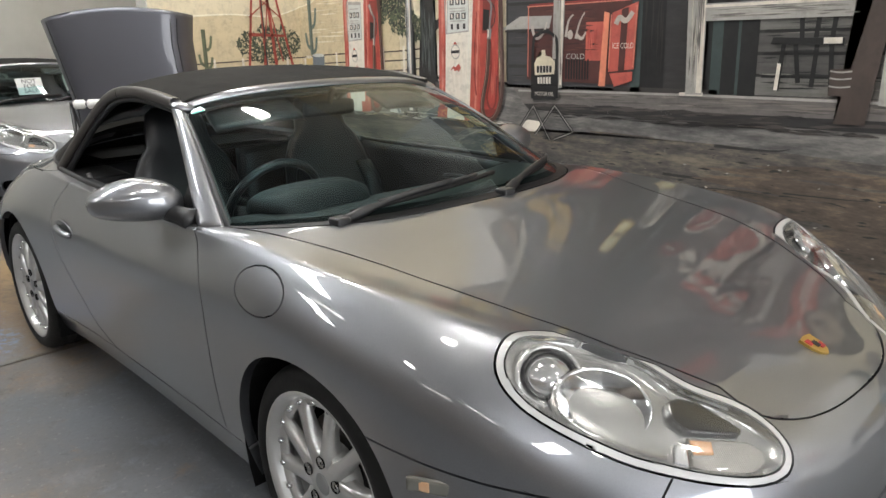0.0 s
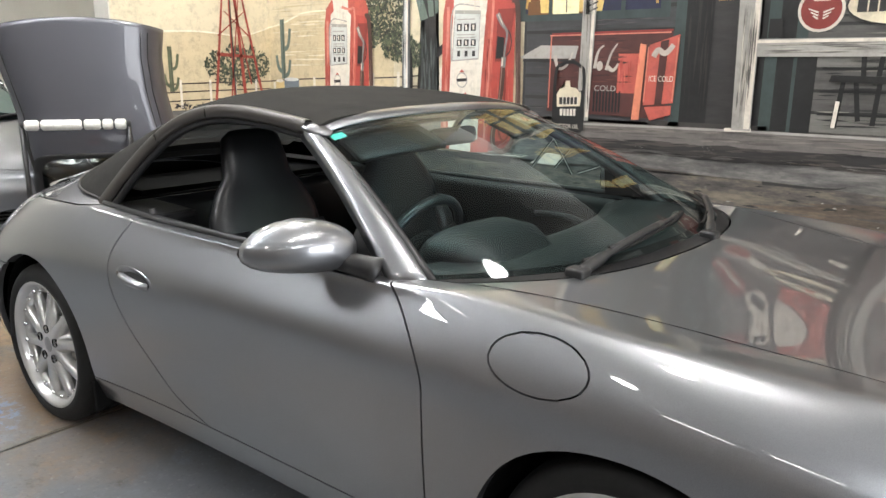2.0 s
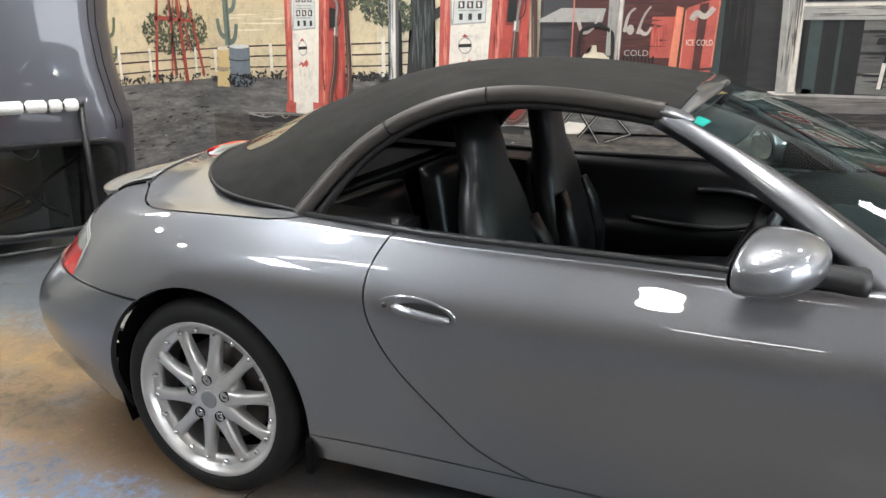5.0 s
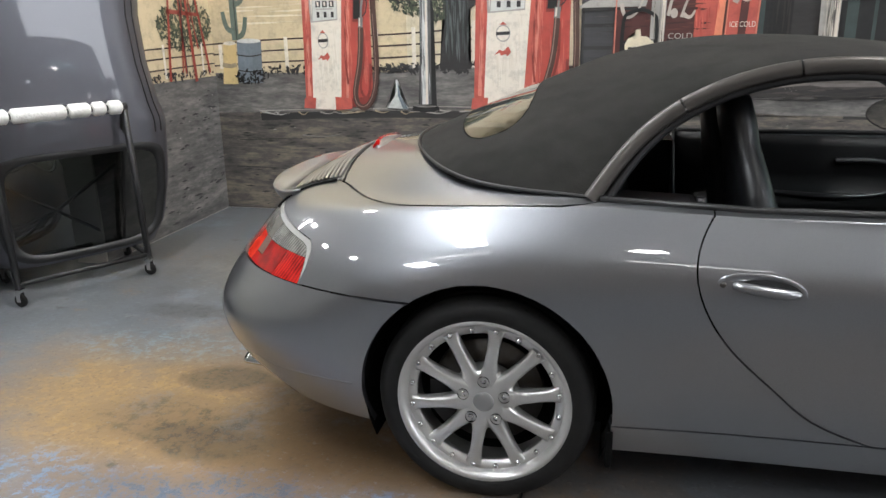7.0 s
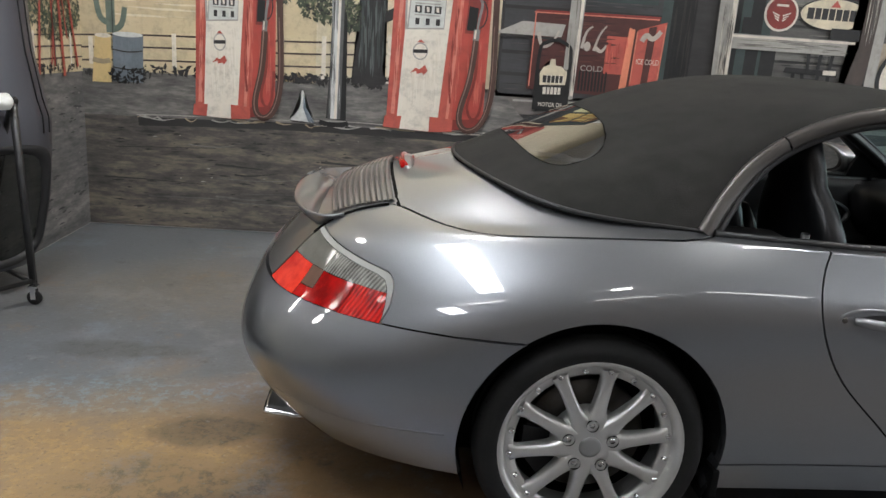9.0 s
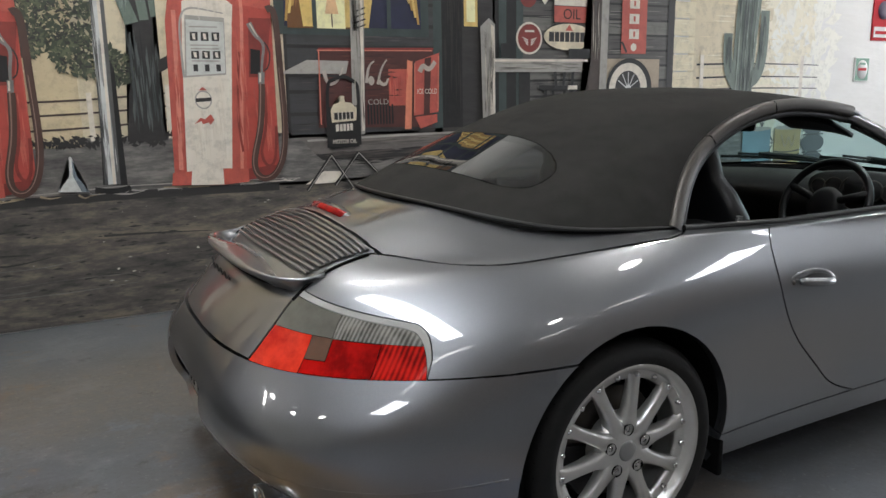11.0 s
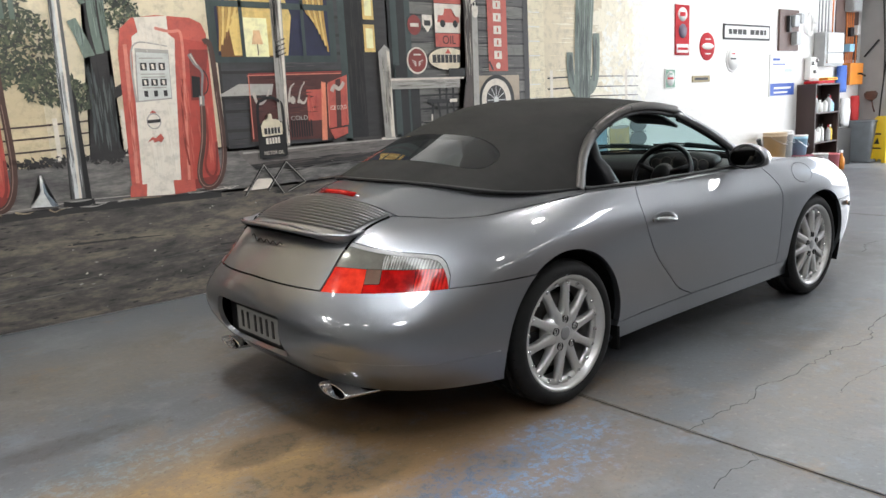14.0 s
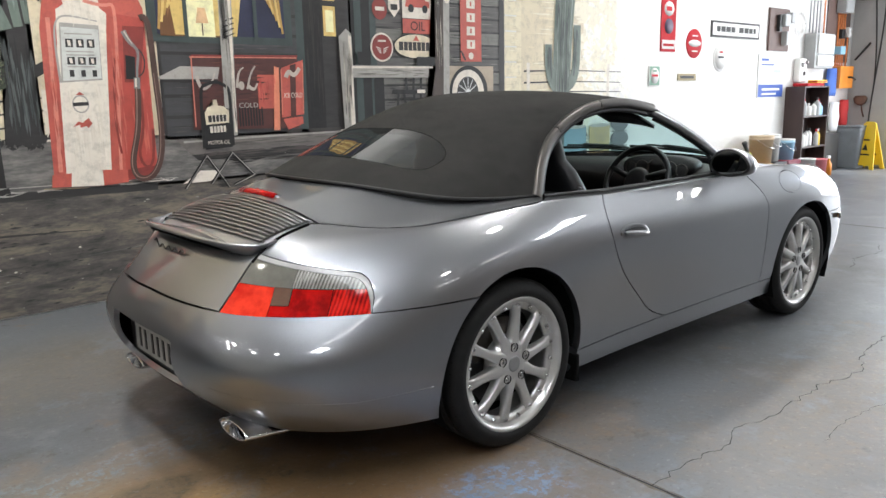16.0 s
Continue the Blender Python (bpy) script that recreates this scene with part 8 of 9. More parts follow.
    loft(bm, [oval((x, -0.36, z), (0, 1, 0), (0, 0, 1), w, h) for x, z, w, h in ((0.66, 0.90, 0.13, 0.02), (0.56, 0.915, 0.20, 0.05), (0.47, 0.905, 0.215, 0.065), (0.44, 0.90, 0.21, 0.06))])
    part("instrument_hood", bm, M_PLASTIC, dash, smooth=True)
    for k, (dy, r) in enumerate(((-0.155, 0.035), (-0.085, 0.045), (0, 0.056), (0.085, 0.045), (0.155, 0.035))):
        bm = bmesh.new()
        m = Matrix.Translation((0.436, -0.36 + dy, 0.895)) @ Matrix.Rotation(radians(-78), 4, "Y")
        lathe(bm, ((r * 0.86, 0.001), (r * 0.9, 0.006), (r, 0.006), (r, -0.004)), 24, m)
        gauge = part("gauge", bm, M_SATIN, dash)
        bm = bmesh.new()
        lathe(bm, ((0.0, 0.001), (r * 0.86, 0.001)), 24, m)
        part("dial", bm, M_BLACK, gauge)
    # steering wheel
    m = Matrix.Translation((0.26, -0.36, 0.845)) @ Matrix.Rotation(radians(-66), 4, "Y")
    bm = bmesh.new()
    lathe(bm, [(0.182 + 0.015 * math.cos(2 * math.pi * i / 10), 0.015 * math.sin(2 * math.pi * i / 10)) for i in range(10)], 40, m, closed=True)
    wheel = part("steering_wheel", bm, M_LEATHER, car, "black leather steering wheel", smooth=True)
    bm = bmesh.new()
    lathe(bm, ((0.0, 0.02), (0.05, 0.018), (0.075, 0.0), (0.07, -0.03)), 24, m)
    tube(bm, [(0.28, -0.36, 0.84), (0.46, -0.36, 0.77)], 0.03)
    part("steering_boss", bm, M_PLASTIC, wheel, smooth=True)
    for t in (20, 160, 250, 290):
        bm = bmesh.new()
        a = radians(t)
        tube(bm, [m @ Vector((0.06 * math.sin(a), 0.06 * math.cos(a), 0)), m @ Vector((0.178 * math.sin(a), 0.178 * math.cos(a), 0))], 0.016, 8)
        part("steering_spoke", bm, M_PLASTIC, wheel, smooth=True)


def settle(car):
    """Let the waist line fall towards the nose, and the roof and windscreen head with it."""
    fall = ((-0.95, 0.0), (-0.5, 0.016), (0.0, 0.024), (0.5, 0.036), (0.8, 0.041), (1.2, 0.045), (1.6, 0.052), (1.78, 0.048), (1.95, 0.022), (2.08, 0.006), (2.2, 0.0))
    xs, ds = zip(*fall)
    for ob in car.children_recursive:
        if ob.type != "MESH" or "wheel" in (ob.name.split(".")[0], ob.parent.name.split(".")[0]):
            continue
        for v in ob.data.vertices:
            x, z = v.co.x + ob.location.x, v.co.z + ob.location.z
            low = ease((z - 0.55) / 0.30)
            high = ease((z - 0.93) / 0.27)
            v.co.z -= float(np.interp(x, xs, ds)) * low * (1 - 0.6 * high) + 0.014 * high


def make_car(name, label):
    car, lid = convertible(name, label)
    for s in (-1, 1):
        make_wheel(car, 1.175, s, 0.835, width=0.20)
        make_wheel(car, -1.175, s, 0.862, width=0.25)
    soft_top(car)
    windscreen(car)
    door_mirrors(car)
    outside_details(car, lid)
    interior(car)
    settle(car)
    return car


car = make_car("sports_car", "metallic grey two-door convertible sports car with black soft top raised")


# ---- second car in the recess ----
car_2 = copy_thing(car, pose(-6.15, 0.50, 0))
car_2.name = "parked_sports_car"
tagged(car_2, "grey sports car with dark roof parked in the recess")
bm = bmesh.new()
m = Matrix.Translation((-5.47, 0.42, 1.03)) @ Matrix.Rotation(radians(90), 4, "Z") @ Matrix.Rotation(radians(62), 4, "X")
M_PAPER = material("white_paper", (0.75, 0.75, 0.72), 0.7, second=(0.7, 0.7, 0.67), scale=5)
M_INK = material("black_ink", (0.02, 0.02, 0.02), 0.6)
box(bm, -0.115, 0.115, -0.085, 0.085, 0, 0.003, m=m)
notice = tagged(part("paper_sign", bm, M_PAPER), "white paper notice lettered not for sale inside a windscreen", "sign")
for k, word in enumerate(("NOT", "FOR", "SALE")):
    bm = letters(word, 0.06, 0.0006)
    bmesh.ops.transform(bm, matrix=m @ Matrix.Translation((0, 0.05 - 0.05 * k, 0.0045)), verts=bm.verts)
    part("lettering", bm, M_INK, notice)


# ---- hardtop roof on its trolley ----
STAND = Matrix.Translation((-3.80, 0.25, 0)) @ Matrix(((0.51, 0, 0.86, 0), (0.86, 0, -0.51, 0), (0, 1, 0, 0), (0, 0, 0, 1)))  # local: along, up, out
M_ROOFPAINT = material("dark_grey_roof_paint", (0.085, 0.085, 0.098), 0.42, 0.6, second=(0.115, 0.116, 0.134), scale=600, coat=0.55, coat_rough=0.03)
M_FOAM = material("white_foam_sleeve", (0.78, 0.77, 0.74), 0.85, second=(0.68, 0.67, 0.64), scale=20, bump=0.5, bump_scale=60)
M_STEEL = material("black_painted_steel", (0.015, 0.015, 0.016), 0.4, second=(0.03, 0.03, 0.03), scale=12)


def roof_left(z):
    return float(np.interp(z, (0.15, 0.4, 0.7, 1.0, 1.3, 1.6), (0.0, -0.02, -0.035, -0.05, -0.12, -0.19)))


def roof_right(z):
    return float(np.interp(z, (0.15, 0.25, 0.48, 0.85, 0.94, 1.17, 1.41, 1.68), (0.91, 0.975, 1.02, 1.04, 1.01, 0.968, 0.955, 0.985)))


def roof_depth(f, z):
    return -0.10 + 0.05 * (1 - abs(2 * f - 1) ** 2.2) - 0.16 * abs(2 * f - 1) ** 9 - 0.10 * max(0, 0.75 - z) ** 1.3


bm = bmesh.new()
n, k = 40, 44
layers = []
for back in (0.0, 0.02):
    g = []
    for j in range(k + 1):
        row = []
        for i in range(n + 1):
            f = i / n
            top = 1.665 - 0.075 * abs(2 * f - 1) ** 2 + 0.02 * f
            z = 0.14 + (top - 0.14) * j / k
            a, b = roof_left(z), roof_right(z)
            row.append(bm.verts.new((a + (b - a) * f, z, roof_depth(f, z) - back)))
        g.append(row)
    layers.append(g)


def in_window(i, j):
    f, z = (i + 0.5) / n, 0.14 + 1.52 * (j + 0.5) / k
    return (abs(f - 0.485) / 0.415) ** 6 + (abs(z - 0.445) / 0.27) ** 6 < 1


for j in range(k):
    for i in range(n):
        for g, rev in ((layers[0], False), (layers[1], True)):
            if not in_window(i, j):
                q = [g[j][i], g[j][i + 1], g[j + 1][i + 1], g[j + 1][i]]
                bm.faces.new(q[::-1] if rev else q)
rim = [(0, i) for i in range(n)] + [(j, n) for j in range(k)] + [(k, i) for i in range(n, 0, -1)] + [(j, 0) for j in range(k, 0, -1)]
for (a, b), (c, d) in zip(rim, rim[1:] + rim[:1]):
    bm.faces.new((layers[0][a][b], layers[1][a][b], layers[1][c][d], layers[0][c][d]))
bmesh.ops.transform(bm, matrix=STAND, verts=bm.verts)
hardtop = empty("hardtop", (0, 0, 0), label="dark grey detachable hardtop roof stood on end on a trolley", category="car roof")
shell = part("roof_shell", bm, M_ROOFPAINT, hardtop, smooth=True)
# black window frame and glass
bm = bmesh.new()
loop = []
for i in range(48):
    t = 2 * math.pi * i / 48
    f = 0.485 + 0.43 * math.copysign(abs(math.cos(t)) ** (2 / 6), math.cos(t))
    z = 0.445 + 0.285 * math.copysign(abs(math.sin(t)) ** (2 / 6), math.sin(t))
    loop.append((f, z))
rings = []
for g, d in ((1.025, 0.004), (1.0, 0.010), (0.91, 0.008), (0.885, -0.012)):
    ring = []
    for f, z in loop:
        ff, zz = 0.485 + (f - 0.485) * g, 0.445 + (z - 0.445) * g
        a, b = roof_left(zz), roof_right(zz)
        ring.append(bm.verts.new((a + (b - a) * ff, zz, roof_depth(ff, zz) + d)))
    rings.append(ring)
for p, q in zip(rings, rings[1:]):
    for i in range(48):
        bm.faces.new((p[i], p[(i + 1) % 48], q[(i + 1) % 48], q[i]))
bmesh.ops.transform(bm, matrix=STAND, verts=bm.verts)
part("window_frame", bm, M_BLACK, hardtop, smooth=True)
bm = bmesh.new()
ring = []
for f, z in loop:
    ff, zz = 0.485 + (f - 0.485) * 0.93, 0.445 + (z - 0.445) * 0.93
    a, b = roof_left(zz), roof_right(zz)
    ring.append(bm.verts.new((a + (b - a) * ff, zz, roof_depth(ff, zz) - 0.008)))
mid_v = bm.verts.new((0.45, 0.445, roof_depth(0.485, 0.445) - 0.002))
for i in range(48):
    bm.faces.new((ring[i], ring[(i + 1) % 48], mid_v))
bmesh.ops.transform(bm, matrix=STAND, verts=bm.verts)
pane = part("rear_glass", bm, glass("tinted_rear_glass", (0.25, 0.28, 0.28), 0.5), hardtop, smooth=True)
# grooves along the side rails
for f in (0.055, 0.865, 0.905):
    bm = bmesh.new()
    pts = []
    for j in range(20):
        z = 0.78 + 0.80 * j / 19
        a, b = roof_left(z), roof_right(z)
        pts.append((a + (b - a) * f, z, roof_depth(f, z) + 0.0015))
    tube(bm, pts, 0.004, 6)
    bmesh.ops.transform(bm, matrix=STAND, verts=bm.verts)
    part("rail_groove", bm, M_BLACK, hardtop)

trolley = empty("roof_trolley", (0, 0, 0), label="black steel roof trolley with foam-wrapped bar on castors", category="trolley")


def rod(name, pts, r, mat=None, parent=trolley, seg=8):
    bm = bmesh.new()
    tube(bm, [STAND @ Vector(p) for p in pts], r, seg)
    return part(name, bm, mat or M_STEEL, parent, smooth=True)


rod("top_bar", [(0.0, 0.945, 0.02), (0.70, 0.945, 0.02)], 0.016)
for a, b in ((0.025, 0.115), (0.125, 0.385), (0.395, 0.505), (0.515, 0.585), (0.597, 0.672)):
    rod("foam_sleeve", [(a, 0.945, 0.02), (a + 0.012, 0.945, 0.02), (b - 0.012, 0.945, 0.02), (b, 0.945, 0.02)], [0.024, 0.037, 0.037, 0.024], M_FOAM, seg=14)
for u in (0.005, 0.685):
    rod("post", [(u, 0.965, 0.015), (u + 0.01, 0.10, 0.05)], 0.018, seg=4)
    rod("back_post", [(u, 0.93, 0.0), (u + 0.08, 0.10, -0.42)], 0.014, seg=4)
    rod("side_rail", [(u + 0.01, 0.11, 0.06), (u + 0.085, 0.11, -0.44)], 0.014, seg=4)
for w in (0.05, -0.42):
    rod("cross_rail", [(0.01 + 0.07 * (w < 0), 0.12, w), (0.70 + 0.07 * (w < 0), 0.12, w)], 0.014, seg=4)
rod("brace", [(0.03, 0.14, -0.40), (0.66, 0.62, -0.14)], 0.010)
rod("brace", [(0.70, 0.14, -0.40), (0.03, 0.62, -0.14)], 0.010)
for u, w in ((0.015, 0.05), (0.695, 0.05), (0.085, -0.42), (0.765, -0.42)):
    bm = bmesh.new()
    c = STAND @ Vector((u, 0.035, w))
    lathe(bm, ((0.0, -0.012), (0.028, -0.012), (0.034, -0.006), (0.034, 0.006), (0.028, 0.012), (0.0, 0.012)), 18, Matrix.Translation(c) @ Matrix.Rotation(radians(90), 4, "X"))
    castor = part("castor", bm, M_RUBBER, trolley, "small black castor with steel fork", smooth=True)
    bm = bmesh.new()
    for e in (-0.017, 0.014):
        box(bm, c.x - 0.012, c.x + 0.012, c.y + e, c.y + e + 0.003, 0.03, 0.085)
    box(bm, c.x - 0.02, c.x + 0.02, c.y - 0.02, c.y + 0.02, 0.085, 0.095)
    part("fork", bm, M_CHROME, castor)

# ---- signs on the white wall ----
M_SIGNRED = material("red_enamel", (0.42, 0.02, 0.025), 0.65, second=(0.5, 0.03, 0.04), scale=6)
M_SIGNWHITE = material("white_enamel", (0.78, 0.78, 0.76), 0.65, second=(0.72, 0.72, 0.70), scale=6)
M_SIGNBLUE = material("blue_print", (0.06, 0.12, 0.42), 0.45)
M_SIGNBLACK = material("black_print", (0.03, 0.03, 0.03), 0.45)
M_SIGNGREEN = material("green_enamel", (0.16, 0.30, 0.22), 0.35)
M_SIGNTAN = material("aged_brass_plate", (0.36, 0.30, 0.16), 0.45, second=(0.28, 0.23, 0.13), scale=15)


def wall_sign(name, x0, x1, z0, z1, mat, label, marks=(), round_=False):
    """A flat sign on the north wall with its printed shapes: (x0, x1, z0, z1, material, round)."""
    cx, cz = (x0 + x1) / 2, (z0 + z1) / 2
    bm = bmesh.new()
    if round_:
        lathe(bm, ((0.0, 0.008), (0.94, 0.008), (1.0, 0.004), (1.0, 0.0)), 32, Matrix.Translation((cx, WALL_Y - 0.001, cz)) @ Matrix.Rotation(radians(90), 4, "X") @ Matrix.Diagonal(((x1 - x0) / 2, (z1 - z0) / 2, 1, 1)))
    else:
        box(bm, x0, x1, WALL_Y - 0.012, WALL_Y - 0.001, z0, z1, 0.003)
    sign = tagged(part(name, bm, mat), label, "wall sign")
    for i, (a, b, c, d, mm, rnd_) in enumerate(marks):
        bm = bmesh.new()
        y = WALL_Y - 0.0135 - 0.0012 * i
        if rnd_:
            lathe(bm, ((0.0, 0.001), (1.0, 0.001), (1.0, -0.002)), 28, Matrix.Translation(((a + b) / 2, y, (c + d) / 2)) @ Matrix.Rotation(radians(90), 4, "X") @ Matrix.Diagonal(((b - a) / 2, (d - c) / 2, 1, 1)))
        else:
            box(bm, a, b, y - 0.001, y + 0.001, c, d)
        part("print", bm, mm, sign)
    return sign


W_, R_, B_, K_ = M_SIGNWHITE, M_SIGNRED, M_SIGNBLUE, M_SIGNBLACK
wall_sign("tall_sign", 4.693, 4.994, 1.725, 2.315, R_, "tall red enamel sign with white roundel", ((4.745, 4.942, 2.125, 2.285, W_, True), (4.787, 4.901, 2.180, 2.230, R_, False), (4.714, 4.973, 1.755, 1.855, W_, False), (4.756, 4.932, 1.925, 2.095, material("dark_print", (0.10, 0.07, 0.12), 0.5), True), (4.735, 4.952, 1.785, 1.815, R_, False)))
wall_sign("small_sign", 4.476, 4.704, 1.335, 1.565, W_, "small white and green tin sign", ((4.492, 4.688, 1.345, 1.555, M_SIGNGREEN, False), (4.507, 4.673, 1.360, 1.540, W_, True), (4.528, 4.652, 1.440, 1.465, R_, False), (4.549, 4.631, 1.495, 1.515, M_SIGNGREEN, False)))
wall_sign("round_red_sign", 5.242, 5.594, 1.660, 2.005, R_, "round red enamel sign with white script shape", ((5.283, 5.553, 1.795, 1.875, W_, True), (5.356, 5.480, 1.735, 1.750, W_, False), (5.356, 5.480, 1.915, 1.930, W_, False)), True)
wall_sign("round_white_sign", 5.873, 6.225, 1.505, 1.845, W_, "round white enamel sign with small emblem", ((5.904, 6.194, 1.535, 1.815, M_SIGNWHITE, True), (5.977, 6.122, 1.670, 1.695, K_, False), (6.008, 6.091, 1.735, 1.755, R_, False)), True)
wall_sign("brass_sign", 5.076, 5.480, 1.395, 1.475, M_SIGNTAN, "small aged brass name plate", ((5.128, 5.428, 1.420, 1.450, K_, False),))
wall_sign("long_sign", 5.791, 7.022, 1.925, 2.125, K_, "long white sign in a black frame", ((5.822, 6.991, 1.950, 2.100, W_, False), (5.915, 6.370, 1.995, 2.060, K_, False), (6.474, 6.908, 1.995, 2.060, K_, False), (5.998, 6.013, 1.985, 2.070, W_, False), (6.122, 6.137, 1.985, 2.070, W_, False), (6.246, 6.262, 1.985, 2.070, W_, False), (6.577, 6.593, 1.985, 2.070, W_, False), (6.701, 6.717, 1.985, 2.070, W_, False), (6.815, 6.831, 1.985, 2.070, W_, False)))
wall_sign("poster", 7.053, 7.819, 1.155, 1.745, W_, "white poster with blue printed foot", ((7.074, 7.798, 1.165, 1.335, B_, False), (7.178, 7.695, 1.255, 1.285, W_, False), (7.178, 7.591, 1.195, 1.220, W_, False), (7.126, 7.333, 1.655, 1.685, B_, False), (7.126, 7.488, 1.595, 1.610, M_SIGNBLUE, False), (7.488, 7.695, 1.495, 1.535, material("pale_blue_print", (0.45, 0.52, 0.68), 0.5), False)))

for m_ in (M_SIGNRED, M_SIGNWHITE, M_SIGNBLUE, M_SIGNBLACK, M_SIGNGREEN, M_SIGNTAN):
    m_.node_tree.nodes["Principled BSDF"].inputs["Specular IOR Level"].default_value = 0.12

# ---- switchboards, shelf and clutter at the far end ----
M_BROWNBOARD = material("brown_meter_board", (0.13, 0.075, 0.06), 0.6, second=(0.10, 0.06, 0.05), scale=8)
M_GREYBOX = material("grey_metal_box", (0.40, 0.41, 0.41), 0.45, second=(0.34, 0.35, 0.35), scale=6)
M_ORANGE = material("orange_isolator_box", (0.75, 0.27, 0.03), 0.4, second=(0.68, 0.23, 0.03), scale=6)
M_CONDUIT = material("orange_conduit", (0.70, 0.22, 0.06), 0.5)
M_CABLE = material("black_cable", (0.02, 0.02, 0.02), 0.5)
M_SHELF = material("dark_brown_laminate", (0.055, 0.032, 0.028), 0.5, second=(0.045, 0.026, 0.023), scale=5, stretch=(1, 1, 0.1))
M_YELLOW = material("yellow_plastic", (0.80, 0.55, 0.02), 0.4, second=(0.74, 0.5, 0.02), scale=8)
M_BIN = material("grey_plastic", (0.20, 0.22, 0.24), 0.5, second=(0.17, 0.185, 0.2), scale=6)


def bar(name, parent, mat, *b, bevel=0.004, label=""):
    bm = bmesh.new()
    box(bm, *b, bevel)
    return part(name, bm, mat, parent, label)


board = empty("meter_board", (7.56, WALL_Y, 2.07), label="brown electrical meter board with grey meters", category="meter board")
bar("backboard", board, M_BROWNBOARD, -0.29, 0.29, -0.03, -0.002, -0.28, 0.29)
for a, c, w, h in ((-0.02, 0.05, 0.16, 0.16), (0.05, -0.20, 0.14, 0.18), (0.17, 0.10, 0.10, 0.14)):
    bar("meter", board, M_GREYBOX, a, a + w, -0.12, -0.032, c, c + h, bevel=0.012)
bar("fuse", board, M_BLACK, -0.10, -0.03, -0.08, -0.032, -0.02, 0.2)
cabinet = empty("fuse_cabinet", (8.75, WALL_Y, 1.80), label="grey fuse cabinet with white breaker rows", category="cabinet")
bar("cabinet_body", cabinet, M_GREYBOX, -0.33, 0.32, -0.17, -0.002, -0.24, 0.26, bevel=0.008)
for z in (-0.20, -0.03, 0.10):
    bar("breaker_row", cabinet, M_SIGNWHITE, -0.27, 0.27, -0.195, -0.172, z, z + 0.14)
coil = empty("cable_coil", (8.22, WALL_Y, 2.18), label="white cable coil hung on the wall", category="cable")
bm = bmesh.new()
for q in (0.12, 0.14, 0.155):
    tube(bm, [(q * math.cos(t * 0.4488), -0.03, 1.15 * q * math.sin(t * 0.4488)) for t in range(15)], 0.006, 6)
part("loop", bm, M_SIGNWHITE, coil)
bm = bmesh.new()
box(bm, 8.12, 8.36, WALL_Y - 0.10, WALL_Y - 0.002, 1.36, 1.70, 0.03)
for x, z in ((8.15, 1.58), (8.22, 1.46), (8.28, 1.62)):
    box(bm, x, x + 0.05, WALL_Y - 0.13, WALL_Y - 0.102, z, z + 0.05, 0.01, mat=1)
tagged(part("dispenser", bm, [M_SIGNWHITE, M_BLACK]), "white wall dispenser with black knobs", "dispenser")
for i, x in enumerate((8.5, 8.6, 8.72, 8.82, 8.98)):
    bm = bmesh.new()
    tube(bm, [(x, WALL_Y - 0.03, 2.07), (x, WALL_Y - 0.03, TOP - 0.01)], 0.012, 8)
    tagged(part("conduit", bm, M_GREYBOX if i < 4 else M_CONDUIT), "thin conduit pipe running up the wall", "pipe", group="conduits")

shelf = empty("shelf_unit", (8.33, 2.278, 0), label="dark brown open shelf unit with bottles", category="shelf")
for x in (-0.41, 0.39):
    bar("side_panel", shelf, M_SHELF, x, x + 0.02, -0.14, 0.14, 0, 1.30, bevel=0.002)
for z in (0.03, 0.42, 0.86, 1.28):
    bar("shelf_board", shelf, M_SHELF, -0.388, 0.388, -0.14, 0.13, z, z + 0.02, bevel=0.002)
bar("back_panel", shelf, M_SHELF, -0.388, 0.388, 0.131, 0.139, 0, 1.28, bevel=0.0)


def bottle(x, y, z, r, h, mat, cap, label="plastic bottle standing on the shelf"):
    b = empty("bottle", (x, y, z), label=label, category="bottle", group="bottles on the shelf")
    bm = bmesh.new()
    lathe(bm, ((0, 0), (r * 0.95, 0), (r, 0.01), (r, h * 0.62), (r * 0.8, h * 0.72), (r * 0.32, h * 0.80), (r * 0.3, h * 0.88), (0, h * 0.88)), 16)
    part("bottle_body", bm, mat, b, smooth=True)
    bm = bmesh.new()
    lathe(bm, ((r * 0.36, h * 0.85), (r * 0.38, h), (0, h)), 12)
    part("cap", bm, cap, b, smooth=True)


M_LBLUE = material("pale_blue_plastic", (0.30, 0.55, 0.72), 0.4)
M_PINK = material("pink_plastic", (0.72, 0.22, 0.24), 0.45)
rb = random.Random(21)
cols = (M_SIGNWHITE, M_SIGNWHITE, M_YELLOW, M_GREYBOX, M_SIGNWHITE, M_LBLUE)
for z, xs in ((0.88, (8.02, 8.12, 8.22, 8.32, 8.43, 8.53, 8.62)), (0.44, (8.02, 8.13, 8.25, 8.36, 8.47, 8.58))):
    for x in xs:
        bottle(x, 2.20 + rb.uniform(-0.03, 0.03), z, 0.034 + rb.uniform(-0.006, 0.008), rb.uniform(0.18, 0.29), rb.choice(cols), rb.choice((M_SIGNRED, M_SIGNWHITE, M_BLACK)))
for x, r, h, mat, lab in ((7.83, 0.11, 0.30, M_SIGNWHITE, "white plastic tub on the floor"), (8.22, 0.11, 0.27, M_PINK, "pink plastic tub on the floor")):
    bm = bmesh.new()
    lathe(bm, ((0, 0), (r * 0.9, 0), (r, h), (r * 1.04, h), (r * 1.04, h - 0.02), (r * 0.97, h - 0.02), (r * 0.88, 0.01), (0, 0.01)), 20, Matrix.Translation((x, 2.0, 0.0)))
    tagged(part("tub", bm, mat, smooth=True), lab, "tub")
